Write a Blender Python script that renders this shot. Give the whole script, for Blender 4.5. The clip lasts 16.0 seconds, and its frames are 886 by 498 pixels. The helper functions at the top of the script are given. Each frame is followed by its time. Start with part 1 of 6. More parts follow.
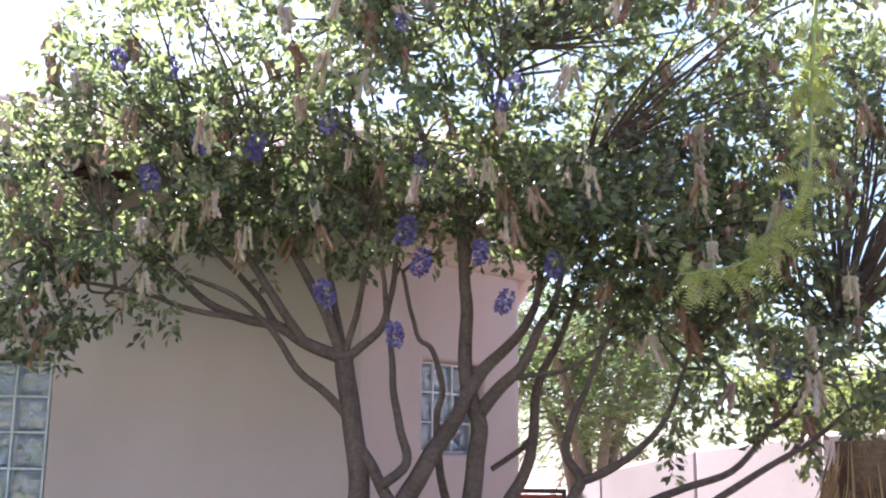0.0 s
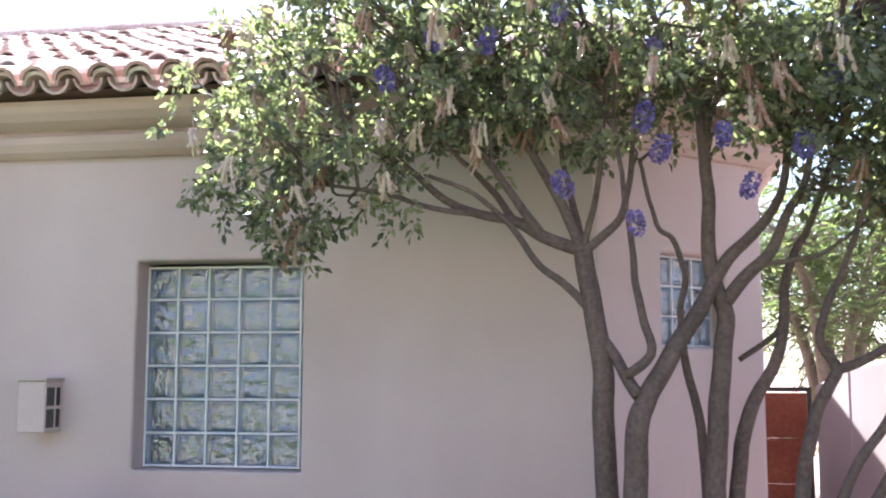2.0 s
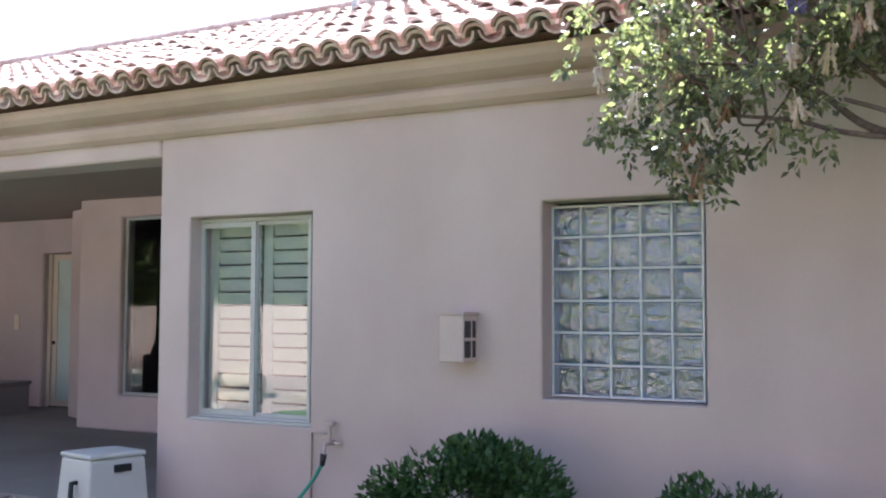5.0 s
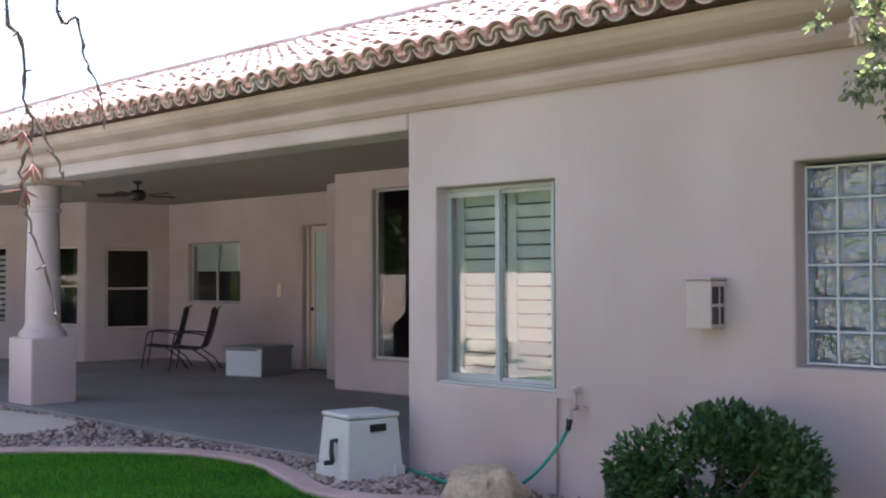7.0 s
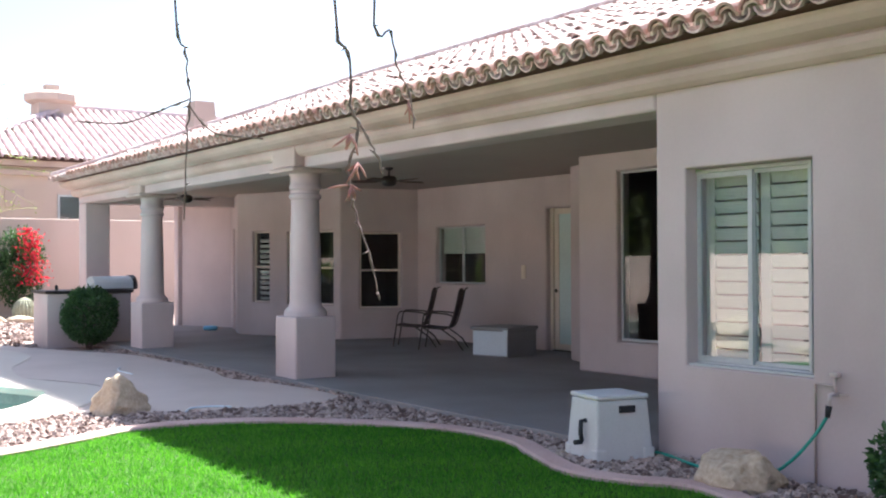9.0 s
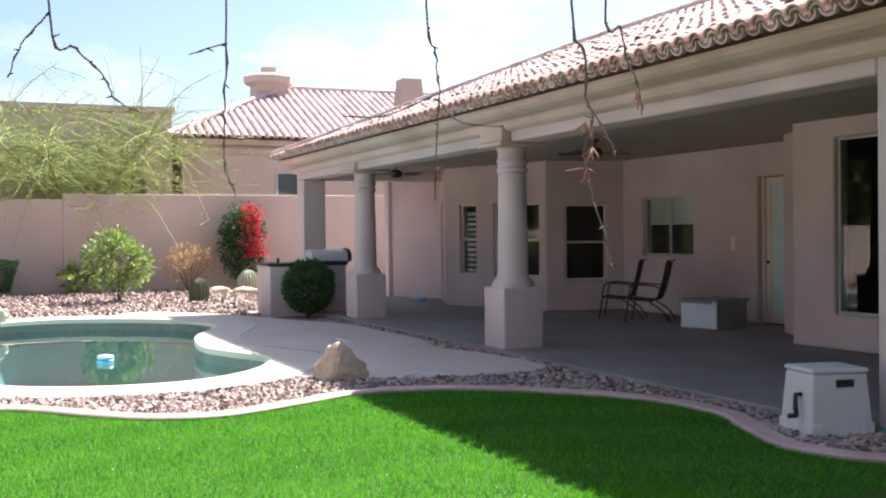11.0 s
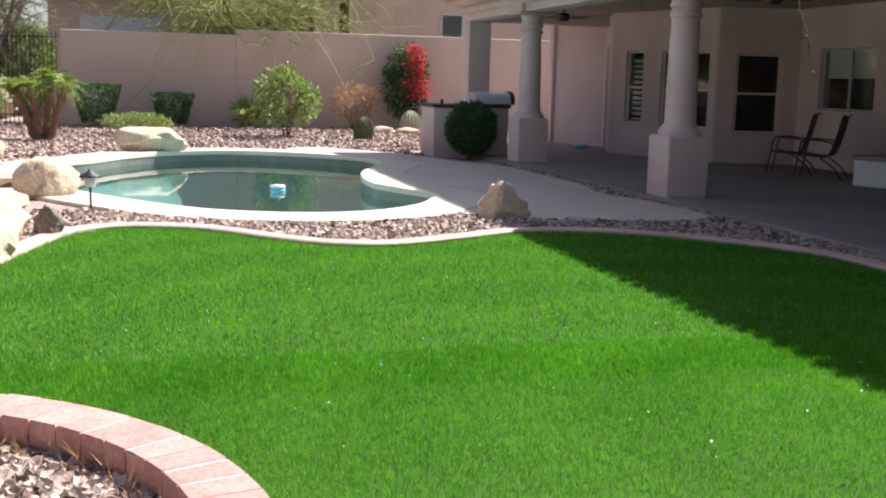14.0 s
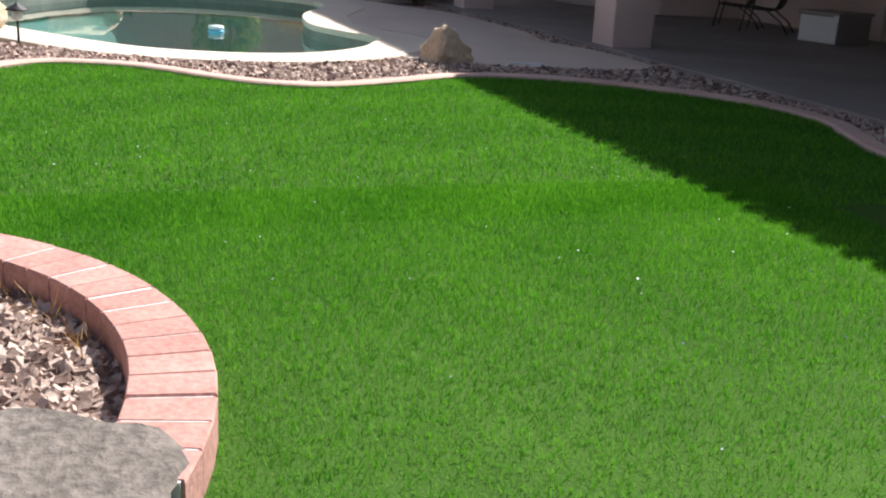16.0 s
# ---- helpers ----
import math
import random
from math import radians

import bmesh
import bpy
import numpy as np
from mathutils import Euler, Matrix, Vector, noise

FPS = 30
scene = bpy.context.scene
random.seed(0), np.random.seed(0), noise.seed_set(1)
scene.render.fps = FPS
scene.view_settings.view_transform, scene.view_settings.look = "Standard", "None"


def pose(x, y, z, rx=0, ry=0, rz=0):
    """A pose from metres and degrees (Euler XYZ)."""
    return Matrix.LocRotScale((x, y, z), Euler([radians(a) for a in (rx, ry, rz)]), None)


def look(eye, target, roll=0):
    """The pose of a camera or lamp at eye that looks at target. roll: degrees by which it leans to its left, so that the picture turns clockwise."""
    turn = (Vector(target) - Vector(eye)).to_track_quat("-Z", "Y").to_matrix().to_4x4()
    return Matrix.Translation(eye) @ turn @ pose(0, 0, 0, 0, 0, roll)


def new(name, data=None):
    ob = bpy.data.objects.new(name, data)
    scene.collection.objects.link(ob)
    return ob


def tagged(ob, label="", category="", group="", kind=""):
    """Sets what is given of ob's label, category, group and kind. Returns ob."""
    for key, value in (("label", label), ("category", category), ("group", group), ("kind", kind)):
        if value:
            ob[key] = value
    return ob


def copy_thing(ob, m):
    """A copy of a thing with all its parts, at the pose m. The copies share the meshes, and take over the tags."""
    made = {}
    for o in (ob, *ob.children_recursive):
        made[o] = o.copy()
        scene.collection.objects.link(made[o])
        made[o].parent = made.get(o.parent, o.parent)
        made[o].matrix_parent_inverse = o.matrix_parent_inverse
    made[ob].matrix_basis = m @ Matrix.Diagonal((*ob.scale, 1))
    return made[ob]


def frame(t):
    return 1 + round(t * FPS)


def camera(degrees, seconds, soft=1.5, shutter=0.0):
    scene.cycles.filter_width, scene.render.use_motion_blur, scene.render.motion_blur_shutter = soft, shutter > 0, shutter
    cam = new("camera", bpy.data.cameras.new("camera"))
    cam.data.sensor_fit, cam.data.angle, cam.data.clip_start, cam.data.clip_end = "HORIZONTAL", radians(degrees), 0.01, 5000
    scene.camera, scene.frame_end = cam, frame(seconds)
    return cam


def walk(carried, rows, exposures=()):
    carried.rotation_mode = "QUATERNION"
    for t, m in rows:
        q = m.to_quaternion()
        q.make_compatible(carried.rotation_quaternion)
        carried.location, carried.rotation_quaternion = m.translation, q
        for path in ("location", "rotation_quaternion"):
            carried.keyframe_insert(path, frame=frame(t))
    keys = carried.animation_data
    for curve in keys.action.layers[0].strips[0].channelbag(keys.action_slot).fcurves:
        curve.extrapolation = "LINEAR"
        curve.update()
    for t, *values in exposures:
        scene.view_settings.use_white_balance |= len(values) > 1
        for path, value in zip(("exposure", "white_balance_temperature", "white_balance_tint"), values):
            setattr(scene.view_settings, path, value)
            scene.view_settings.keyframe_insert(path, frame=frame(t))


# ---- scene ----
cam = camera(45.0, 16.0, soft=2.1)

PATH = [
    (0, (-0.592, -6.208, 1.642), (-0.521, -4.249, 2.04), 0.6),
    (0.5, (-0.598, -6.184, 1.617), (-0.586, -4.217, 1.98), 0.5),
    (1, (-0.613, -6.168, 1.593), (-0.684, -4.195, 1.909), 0.2),
    (1.5, (-0.64, -6.158, 1.58), (-0.85, -4.187, 1.851), -0.3),
    (2, (-0.67, -6.169, 1.569), (-1.009, -4.211, 1.797), 0.1),
    (2.5, (-0.689, -6.18, 1.57), (-1.13, -4.241, 1.779), 0.0),
    (3, (-0.705, -6.189, 1.565), (-1.248, -4.274, 1.757), -0.2),
    (3.5, (-0.726, -6.192, 1.568), (-1.383, -4.311, 1.744), -0.5),
    (4, (-0.737, -6.196, 1.539), (-1.501, -4.355, 1.706), -0.0),
    (4.5, (-0.759, -6.224, 1.539), (-1.636, -4.431, 1.68), -0.1),
    (5, (-0.803, -6.295, 1.526), (-1.791, -4.56, 1.644), 0.2),
    (7.5, (-0.788, -6.335, 1.519), (-2.213, -4.932, 1.571), -0.3),
    (8, (-0.782, -6.38, 1.526), (-2.277, -5.052, 1.576), -0.3),
    (8.5, (-0.761, -6.402, 1.51), (-2.337, -5.172, 1.552), -0.2),
    (9, (-0.751, -6.447, 1.522), (-2.397, -5.31, 1.546), -0.2),
    (11.5, (-0.593, -6.607, 1.527), (-2.46, -5.891, 1.49), -0.29),
    (12, (-0.582, -6.633, 1.517), (-2.483, -6.015, 1.466), 0.13),
    (12.5, (-0.518, -6.683, 1.517), (-2.445, -6.151, 1.447), 0.14),
    (13, (-0.465, -6.719, 1.497), (-2.407, -6.252, 1.389), 0.4),
    (13.5, (-0.459, -6.727, 1.476), (-2.385, -6.237, 1.255), 0.85),
    (14, (-0.479, -6.726, 1.448), (-2.383, -6.197, 1.139), 1.39),
    (14.5, (-0.511, -6.701, 1.423), (-2.39, -6.134, 1.035), 2.01),
    (15, (-0.514, -6.699, 1.399), (-2.371, -6.112, 0.943), 2.48),
    (15.5, (-0.514, -6.68, 1.374), (-2.352, -6.082, 0.86), 2.83),
    (16, (-0.481, -6.661, 1.367), (-2.295, -6.043, 0.795), 3.09),
]
walk(cam, [(t, look(eye, target, roll)) for t, eye, target, roll in PATH], [(0, 2.55, 5700, 15), (1, 2.72, 5700, 14), (2, 2.86, 5720, 13), (3.5, 2.82, 5740, 13), (5, 2.57, 5780, 13), (7.5, 2.48, 5850, 12), (9, 2.45, 5900, 10), (11.5, 1.75, 6150, 12), (13, 1.53, 6200, 13), (16, 1.08, 6450, 11)])

# ---- light ----
SUN_TRAVEL = Vector((0.42, -0.772, -1.0)).normalized()
sun_data = bpy.data.lights.new("sun", "SUN")
sun_data.energy, sun_data.angle, sun_data.color = 5.0, radians(0.55), (1.0, 0.95, 0.87)
sun = new("sun", sun_data)
sun.matrix_world = Matrix.Translation((0, 20, 30)) @ SUN_TRAVEL.to_track_quat("-Z", "Y").to_matrix().to_4x4()
world = bpy.data.worlds.new("sky")
scene.world = world
world.use_nodes = True


def build_sky():
    nt = world.node_tree
    nt.nodes.clear()
    out = nt.nodes.new("ShaderNodeOutputWorld")
    bg = nt.nodes.new("ShaderNodeBackground")
    sky = nt.nodes.new("ShaderNodeTexSky")
    sky.sky_type, sky.sun_disc = "NISHITA", False
    to_sun = -SUN_TRAVEL
    sky.sun_elevation = math.asin(to_sun.z)
    sky.sun_rotation = math.atan2(to_sun.x, to_sun.y)
    sky.dust_density = 1.6
    coord = nt.nodes.new("ShaderNodeTexCoord")
    flat = nt.nodes.new("ShaderNodeMapping")
    flat.inputs["Scale"].default_value = (1.0, 1.0, 2.6)
    cloud = nt.nodes.new("ShaderNodeTexNoise")
    cloud.inputs["Scale"].default_value = 3.1
    cloud.inputs["Detail"].default_value = 7.0
    cloud.inputs["Roughness"].default_value = 0.58
    ramp = nt.nodes.new("ShaderNodeValToRGB")
    ramp.color_ramp.elements[0].position, ramp.color_ramp.elements[1].position = 0.50, 0.74
    white = nt.nodes.new("ShaderNodeMix")
    white.data_type = "RGBA"
    white.inputs["B"].default_value = (8.8, 9.0, 9.5, 1)
    nt.links.new(coord.outputs["Generated"], flat.inputs["Vector"])
    nt.links.new(flat.outputs["Vector"], cloud.inputs["Vector"])
    nt.links.new(cloud.outputs["Fac"], ramp.inputs["Fac"])
    nt.links.new(ramp.outputs["Color"], white.inputs["Factor"])
    nt.links.new(sky.outputs["Color"], white.inputs["A"])
    nt.links.new(white.outputs["Result"], bg.inputs["Color"])
    bg.inputs["Strength"].default_value = 0.05
    nt.links.new(bg.outputs["Background"], out.inputs["Surface"])


build_sky()

# ---- materials ----


def mat(name, a, b, scale=3.0, rough=0.8, grain=40.0, bump=0.15, spec=0.3, metal=0.0, through_light=0.0, island=0.0, obj_random=0.0, stain=0.0, bump_scale=None, bands=None, speckle=0.55):
    """Two-scale surface: broad mottling between colours a and b, fine grain, relief. Extra scatter per loose piece or per object."""
    m = bpy.data.materials.new(name)
    m.use_nodes = True
    nt = m.node_tree
    bsdf = nt.nodes["Principled BSDF"]
    coord = nt.nodes.new("ShaderNodeTexCoord")
    big = nt.nodes.new("ShaderNodeTexNoise")
    big.inputs["Scale"].default_value, big.inputs["Detail"].default_value = scale, 4
    fine = nt.nodes.new("ShaderNodeTexNoise")
    fine.inputs["Scale"].default_value, fine.inputs["Detail"].default_value = grain, 5
    geo = nt.nodes.new("ShaderNodeNewGeometry")
    for n in (big, fine):
        nt.links.new(geo.outputs["Position"], n.inputs["Vector"])
    add = nt.nodes.new("ShaderNodeMath")
    add.operation = "MULTIPLY_ADD"
    add.inputs[1].default_value = speckle
    nt.links.new(fine.outputs["Fac"], add.inputs[0])
    half = nt.nodes.new("ShaderNodeMath")
    half.operation = "MULTIPLY"
    half.inputs[1].default_value = 1 - speckle
    nt.links.new(big.outputs["Fac"], half.inputs[0])
    nt.links.new(half.outputs[0], add.inputs[2])
    last = add.outputs[0]
    for amount, kind in ((island, "island"), (obj_random, "object")):
        if amount:
            src = geo.outputs["Random Per Island"] if kind == "island" else nt.nodes.new("ShaderNodeObjectInfo").outputs["Random"]
            mr = nt.nodes.new("ShaderNodeMapRange")
            mr.inputs["To Min"].default_value, mr.inputs["To Max"].default_value = -amount, amount
            nt.links.new(src, mr.inputs["Value"])
            more = nt.nodes.new("ShaderNodeMath")
            nt.links.new(last, more.inputs[0])
            nt.links.new(mr.outputs[0], more.inputs[1])
            last = more.outputs[0]
    if bands:
        shift, wave = nt.nodes.new("ShaderNodeVectorMath"), nt.nodes.new("ShaderNodeTexWave")
        shift.operation = "SUBTRACT"
        shift.inputs[1].default_value = (*bands, 0)
        wave.wave_type, wave.rings_direction = "RINGS", "Z"
        wave.inputs["Scale"].default_value, wave.inputs["Distortion"].default_value = 0.3, 1.6
        wave.inputs["Detail"].default_value, wave.inputs["Detail Scale"].default_value = 2.0, 0.8
        nt.links.new(geo.outputs["Position"], shift.inputs[0])
        nt.links.new(shift.outputs[0], wave.inputs["Vector"])
        band = nt.nodes.new("ShaderNodeMath")
        band.operation = "MULTIPLY_ADD"
        band.inputs[1].default_value = 0.16
        less = nt.nodes.new("ShaderNodeMath")
        less.inputs[1].default_value = -0.08
        nt.links.new(last, less.inputs[0])
        nt.links.new(wave.outputs["Fac"], band.inputs[0])
        nt.links.new(less.outputs[0], band.inputs[2])
        last = band.outputs[0]
    ramp = nt.nodes.new("ShaderNodeValToRGB")
    ramp.color_ramp.elements[0].position, ramp.color_ramp.elements[1].position = 0.3, 0.7
    ramp.color_ramp.elements[0].color, ramp.color_ramp.elements[1].color = (*a, 1), (*b, 1)
    nt.links.new(last, ramp.inputs["Fac"])
    colour = ramp.outputs["Color"]
    if stain:
        soil = nt.nodes.new("ShaderNodeTexNoise")
        soil.inputs["Scale"].default_value, soil.inputs["Detail"].default_value = 0.8, 6
        stretch = nt.nodes.new("ShaderNodeMapping")
        stretch.inputs["Scale"].default_value = (1, 1, 0.35)
        nt.links.new(geo.outputs["Position"], stretch.inputs["Vector"])
        nt.links.new(stretch.outputs[0], soil.inputs["Vector"])
        sr = nt.nodes.new("ShaderNodeValToRGB")
        sr.color_ramp.elements[0].position, sr.color_ramp.elements[1].position = 0.4, 0.75
        sr.color_ramp.elements[0].color = (1, 1, 1, 1)
        sr.color_ramp.elements[1].color = (1 - stain, 1 - stain * 1.1, 1 - stain * 1.25, 1)
        mix = nt.nodes.new("ShaderNodeMix")
        mix.data_type, mix.blend_type = "RGBA", "MULTIPLY"
        mix.inputs["Factor"].default_value = 1.0
        nt.links.new(soil.outputs["Fac"], sr.inputs["Fac"])
        nt.links.new(colour, mix.inputs["A"])
        nt.links.new(sr.outputs["Color"], mix.inputs["B"])
        colour = mix.outputs["Result"]
    nt.links.new(colour, bsdf.inputs["Base Color"])
    bsdf.inputs["Roughness"].default_value = rough
    bsdf.inputs["Metallic"].default_value = metal
    bsdf.inputs["Specular IOR Level"].default_value = spec
    if bump:
        bn = nt.nodes.new("ShaderNodeBump")
        bn.inputs["Strength"].default_value, bn.inputs["Distance"].default_value = bump, 0.02
        src = fine
        if bump_scale:
            src = nt.nodes.new("ShaderNodeTexNoise")
            src.inputs["Scale"].default_value, src.inputs["Detail"].default_value = bump_scale, 6
            nt.links.new(geo.outputs["Position"], src.inputs["Vector"])
        nt.links.new(src.outputs["Fac"], bn.inputs["Height"])
        nt.links.new(bn.outputs["Normal"], bsdf.inputs["Normal"])
    if through_light:
        tr = nt.nodes.new("ShaderNodeBsdfTranslucent")
        warm = nt.nodes.new("ShaderNodeMix")
        warm.data_type, warm.blend_type = "RGBA", "MULTIPLY"
        warm.inputs["Factor"].default_value = 1.0
        warm.inputs["B"].default_value = (1.25, 1.4, 0.75, 1)
        nt.links.new(colour, warm.inputs["A"])
        nt.links.new(warm.outputs["Result"], tr.inputs["Color"])
        ms = nt.nodes.new("ShaderNodeMixShader")
        ms.inputs["Fac"].default_value = through_light
        nt.links.new(bsdf.outputs[0], ms.inputs[1])
        nt.links.new(tr.outputs[0], ms.inputs[2])
        nt.links.new(ms.outputs[0], nt.nodes["Material Output"].inputs["Surface"])
    return m


def clear_mat(name, tint, rough=0.02, head_on=0.04, wave=0.0, wave_scale=6.0):
    """Clear sheet: tinted see-through with a gloss that grows towards grazing view."""
    m = bpy.data.materials.new(name)
    m.use_nodes = True
    nt = m.node_tree
    nt.nodes.remove(nt.nodes["Principled BSDF"])
    tr, gl, lw, mx = (nt.nodes.new(k) for k in ("ShaderNodeBsdfTransparent", "ShaderNodeBsdfGlossy", "ShaderNodeLayerWeight", "ShaderNodeMixShader"))
    tr.inputs["Color"].default_value = (*tint, 1)
    gl.inputs["Roughness"].default_value = rough
    power, gain = nt.nodes.new("ShaderNodeMath"), nt.nodes.new("ShaderNodeMath")
    power.operation, gain.operation = "POWER", "MULTIPLY_ADD"
    power.inputs[1].default_value = 5.0
    gain.inputs[1].default_value, gain.inputs[2].default_value = 1 - head_on, head_on
    nt.links.new(lw.outputs["Facing"], power.inputs[0])
    nt.links.new(power.outputs[0], gain.inputs[0])
    if wave:
        no, bn = nt.nodes.new("ShaderNodeTexNoise"), nt.nodes.new("ShaderNodeBump")
        geo = nt.nodes.new("ShaderNodeNewGeometry")
        no.inputs["Scale"].default_value, no.inputs["Detail"].default_value = wave_scale, 3
        bn.inputs["Strength"].default_value, bn.inputs["Distance"].default_value = wave, 0.03
        nt.links.new(geo.outputs["Position"], no.inputs["Vector"])
        nt.links.new(no.outputs["Fac"], bn.inputs["Height"])
        nt.links.new(bn.outputs["Normal"], gl.inputs["Normal"])
        nt.links.new(bn.outputs["Normal"], lw.inputs["Normal"])
    nt.links.new(gain.outputs[0], mx.inputs["Fac"])
    nt.links.new(tr.outputs[0], mx.inputs[1])
    nt.links.new(gl.outputs[0], mx.inputs[2])
    nt.links.new(mx.outputs[0], nt.nodes["Material Output"].inputs["Surface"])
    return m


STUCCO = mat("stucco", (0.495, 0.41, 0.40), (0.60, 0.50, 0.49), 0.9, 0.92, 34, 0.07, 0.15, stain=0.14, speckle=0.16)
STUCCO_TRIM = mat("stucco_trim", (0.49, 0.385, 0.345), (0.59, 0.475, 0.43), 1.2, 0.9, 40, 0.08, 0.15, stain=0.26, speckle=0.2)
STUCCO_FAR = mat("stucco_far", (0.50, 0.40, 0.34), (0.56, 0.45, 0.39), 0.5, 0.92, 30, 0.12, 0.15, stain=0.08, speckle=0.25)
# Stucco darkened for the ceiling: the patio's shade is put into its colour.
SOFFIT = mat("shaded_ceiling_stucco", (0.36, 0.29, 0.25), (0.42, 0.34, 0.29), 0.8, 0.9, 60, 0.2, 0.15)
TILE = mat("clay_tile", (0.42, 0.27, 0.23), (0.78, 0.69, 0.65), 2.2, 0.85, 26, 0.4, 0.2, obj_random=0.12, island=0.10)
# Darker copy of the clay: the shade on the eave tiles' ends is in the colour.
TILE_EAVE = mat("shaded_eave_tile", (0.27, 0.145, 0.115), (0.52, 0.36, 0.30), 2.2, 0.85, 26, 0.4, 0.2, obj_random=0.16)
TILE_FAR = mat("clay_tile_far", (0.42, 0.30, 0.29), (0.64, 0.53, 0.52), 1.4, 0.85, 18, 0.3, 0.2, island=0.16)
UNDERLAY = mat("roof_underlay", (0.10, 0.05, 0.04), (0.16, 0.08, 0.06), 3, 0.9)
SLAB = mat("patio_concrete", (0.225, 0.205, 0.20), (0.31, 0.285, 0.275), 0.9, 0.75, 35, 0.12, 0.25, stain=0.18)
DECK = mat("pool_deck_coating", (0.56, 0.46, 0.40), (0.66, 0.55, 0.48), 1.1, 0.85, 70, 0.25, 0.2, stain=0.08)
COPING = mat("pool_coping", (0.60, 0.52, 0.44), (0.70, 0.62, 0.53), 1.6, 0.85, 60, 0.25, 0.2, stain=0.1)
GRAVEL_BED = mat("gravel_bed", (0.20, 0.135, 0.115), (0.46, 0.35, 0.31), 3.0, 0.95, 30, 0.9, 0.1, bump_scale=34)
PEBBLE = mat("gravel_stone", (0.15, 0.10, 0.085), (0.52, 0.41, 0.36), 6.0, 0.9, 50, 0.3, 0.2, island=0.28)
CURB = mat("curb_concrete", (0.46, 0.30, 0.27), (0.64, 0.48, 0.43), 2.0, 0.9, 50, 0.3, 0.2, stain=0.15)
BRICK_PINK = mat("paver_pink", (0.38, 0.19, 0.175), (0.57, 0.345, 0.315), 5.0, 0.9, 40, 0.3, 0.2, obj_random=0.07, stain=0.28)
TURF = mat("turf_soil", (0.030, 0.075, 0.012), (0.055, 0.125, 0.018), 1.2, 0.95, 80, 0.6, 0.1, bump_scale=90)
BLADE = mat("grass_blade", (0.042, 0.180, 0.010), (0.135, 0.350, 0.030), 0.8, 0.6, 11.0, 0.0, 0.25, through_light=0.35, island=0.36, bands=(-4.6, -3.6))
ROCK = mat("boulder_stone", (0.38, 0.28, 0.19), (0.70, 0.59, 0.46), 2.6, 0.9, 24, 0.7, 0.2, stain=0.2)
ROCK_GREY = mat("planter_stone", (0.075, 0.07, 0.068), (0.27, 0.24, 0.225), 5.0, 0.95, 28, 1.0, 0.2, stain=0.3)
CATKIN = mat("dry_catkin", (0.26, 0.10, 0.09), (0.46, 0.24, 0.21), 8, 0.85, 40, 0.1)
BARK = mat("tree_bark", (0.085, 0.060, 0.055), (0.20, 0.145, 0.13), 6, 0.9, 45, 0.6, 0.15)
BARK_GREY = mat("mesquite_bark", (0.16, 0.13, 0.10), (0.30, 0.25, 0.20), 5, 0.9, 45, 0.6, 0.15)
BARK_GREEN = mat("palo_verde_bark", (0.22, 0.25, 0.09), (0.40, 0.42, 0.20), 3, 0.8, 30, 0.2, 0.2)
LEAF = mat("laurel_leaf", (0.098, 0.105, 0.084), (0.272, 0.278, 0.188), 1.5, 0.38, 9.0, 0.0, 0.5, through_light=0.5, island=0.3)
# Yellow-green lightened: sunlight is put into the leaf colour under the shading crown.
LEAF_YELLOW = mat("fern_leaf", (0.33, 0.33, 0.14), (0.58, 0.56, 0.28), 2.0, 0.6, 9.0, 0.0, 0.3, through_light=0.6, island=0.2)
LEAF_WISP = mat("palo_verde_leaf", (0.22, 0.26, 0.08), (0.40, 0.44, 0.17), 1.0, 0.7, 6.0, 0.0, 0.2, through_light=0.4, island=0.25)
LEAF_MESQ = mat("mesquite_leaf", (0.10, 0.13, 0.07), (0.24, 0.29, 0.15), 1.0, 0.7, 6.0, 0.0, 0.2, through_light=0.4, island=0.25)
LEAF_HEDGE = mat("hedge_leaf", (0.024, 0.062, 0.022), (0.070, 0.138, 0.048), 2.5, 0.5, 9.0, 0.0, 0.4, through_light=0.25, island=0.25)
LEAF_SHRUB = mat("oleander_leaf", (0.10, 0.15, 0.05), (0.28, 0.33, 0.13), 2.5, 0.5, 9.0, 0.0, 0.4, through_light=0.35, island=0.25)
LEAF_DRY = mat("dry_leaf", (0.30, 0.14, 0.08), (0.52, 0.34, 0.20), 2.5, 0.8, 9.0, 0.0, 0.2, through_light=0.35, island=0.3)
LEAF_PALM = mat("palm_frond", (0.12, 0.17, 0.05), (0.30, 0.36, 0.12), 2.5, 0.6, 9.0, 0.0, 0.3, through_light=0.3, island=0.25)
LEAF_BACK = mat("desert_tree_leaf", (0.05, 0.065, 0.03), (0.15, 0.17, 0.085), 0.8, 0.8, 5.0, 0.0, 0.2, through_light=0.2, island=0.25)
PETAL_RED = mat("bougainvillea_bract", (0.45, 0.015, 0.05), (0.72, 0.06, 0.12), 2.5, 0.7, 9.0, 0.0, 0.2, through_light=0.35, island=0.25)
PETAL_BLUE = mat("laurel_bloom", (0.15, 0.11, 0.36), (0.30, 0.24, 0.58), 4, 0.7, 20, 0.0, 0.2, through_light=0.3, island=0.3)
POD = mat("seed_pod", (0.30, 0.16, 0.12), (0.62, 0.50, 0.42), 3, 0.8, 20, 0.2, 0.2, through_light=0.15, island=0.15, obj_random=0.25)
GLASS = clear_mat("window_glass", (0.86, 0.90, 0.90), 0.01, 0.04)
GLASS_SASH = clear_mat("double_glazing", (0.88, 0.91, 0.92), 0.01, 0.10)
# The blue tint puts reflected sky into the glass colour.
BLOCK_GLASS = clear_mat("glass_block", (0.46, 0.60, 0.82), 0.05, 0.30, 1.0, 20.0)
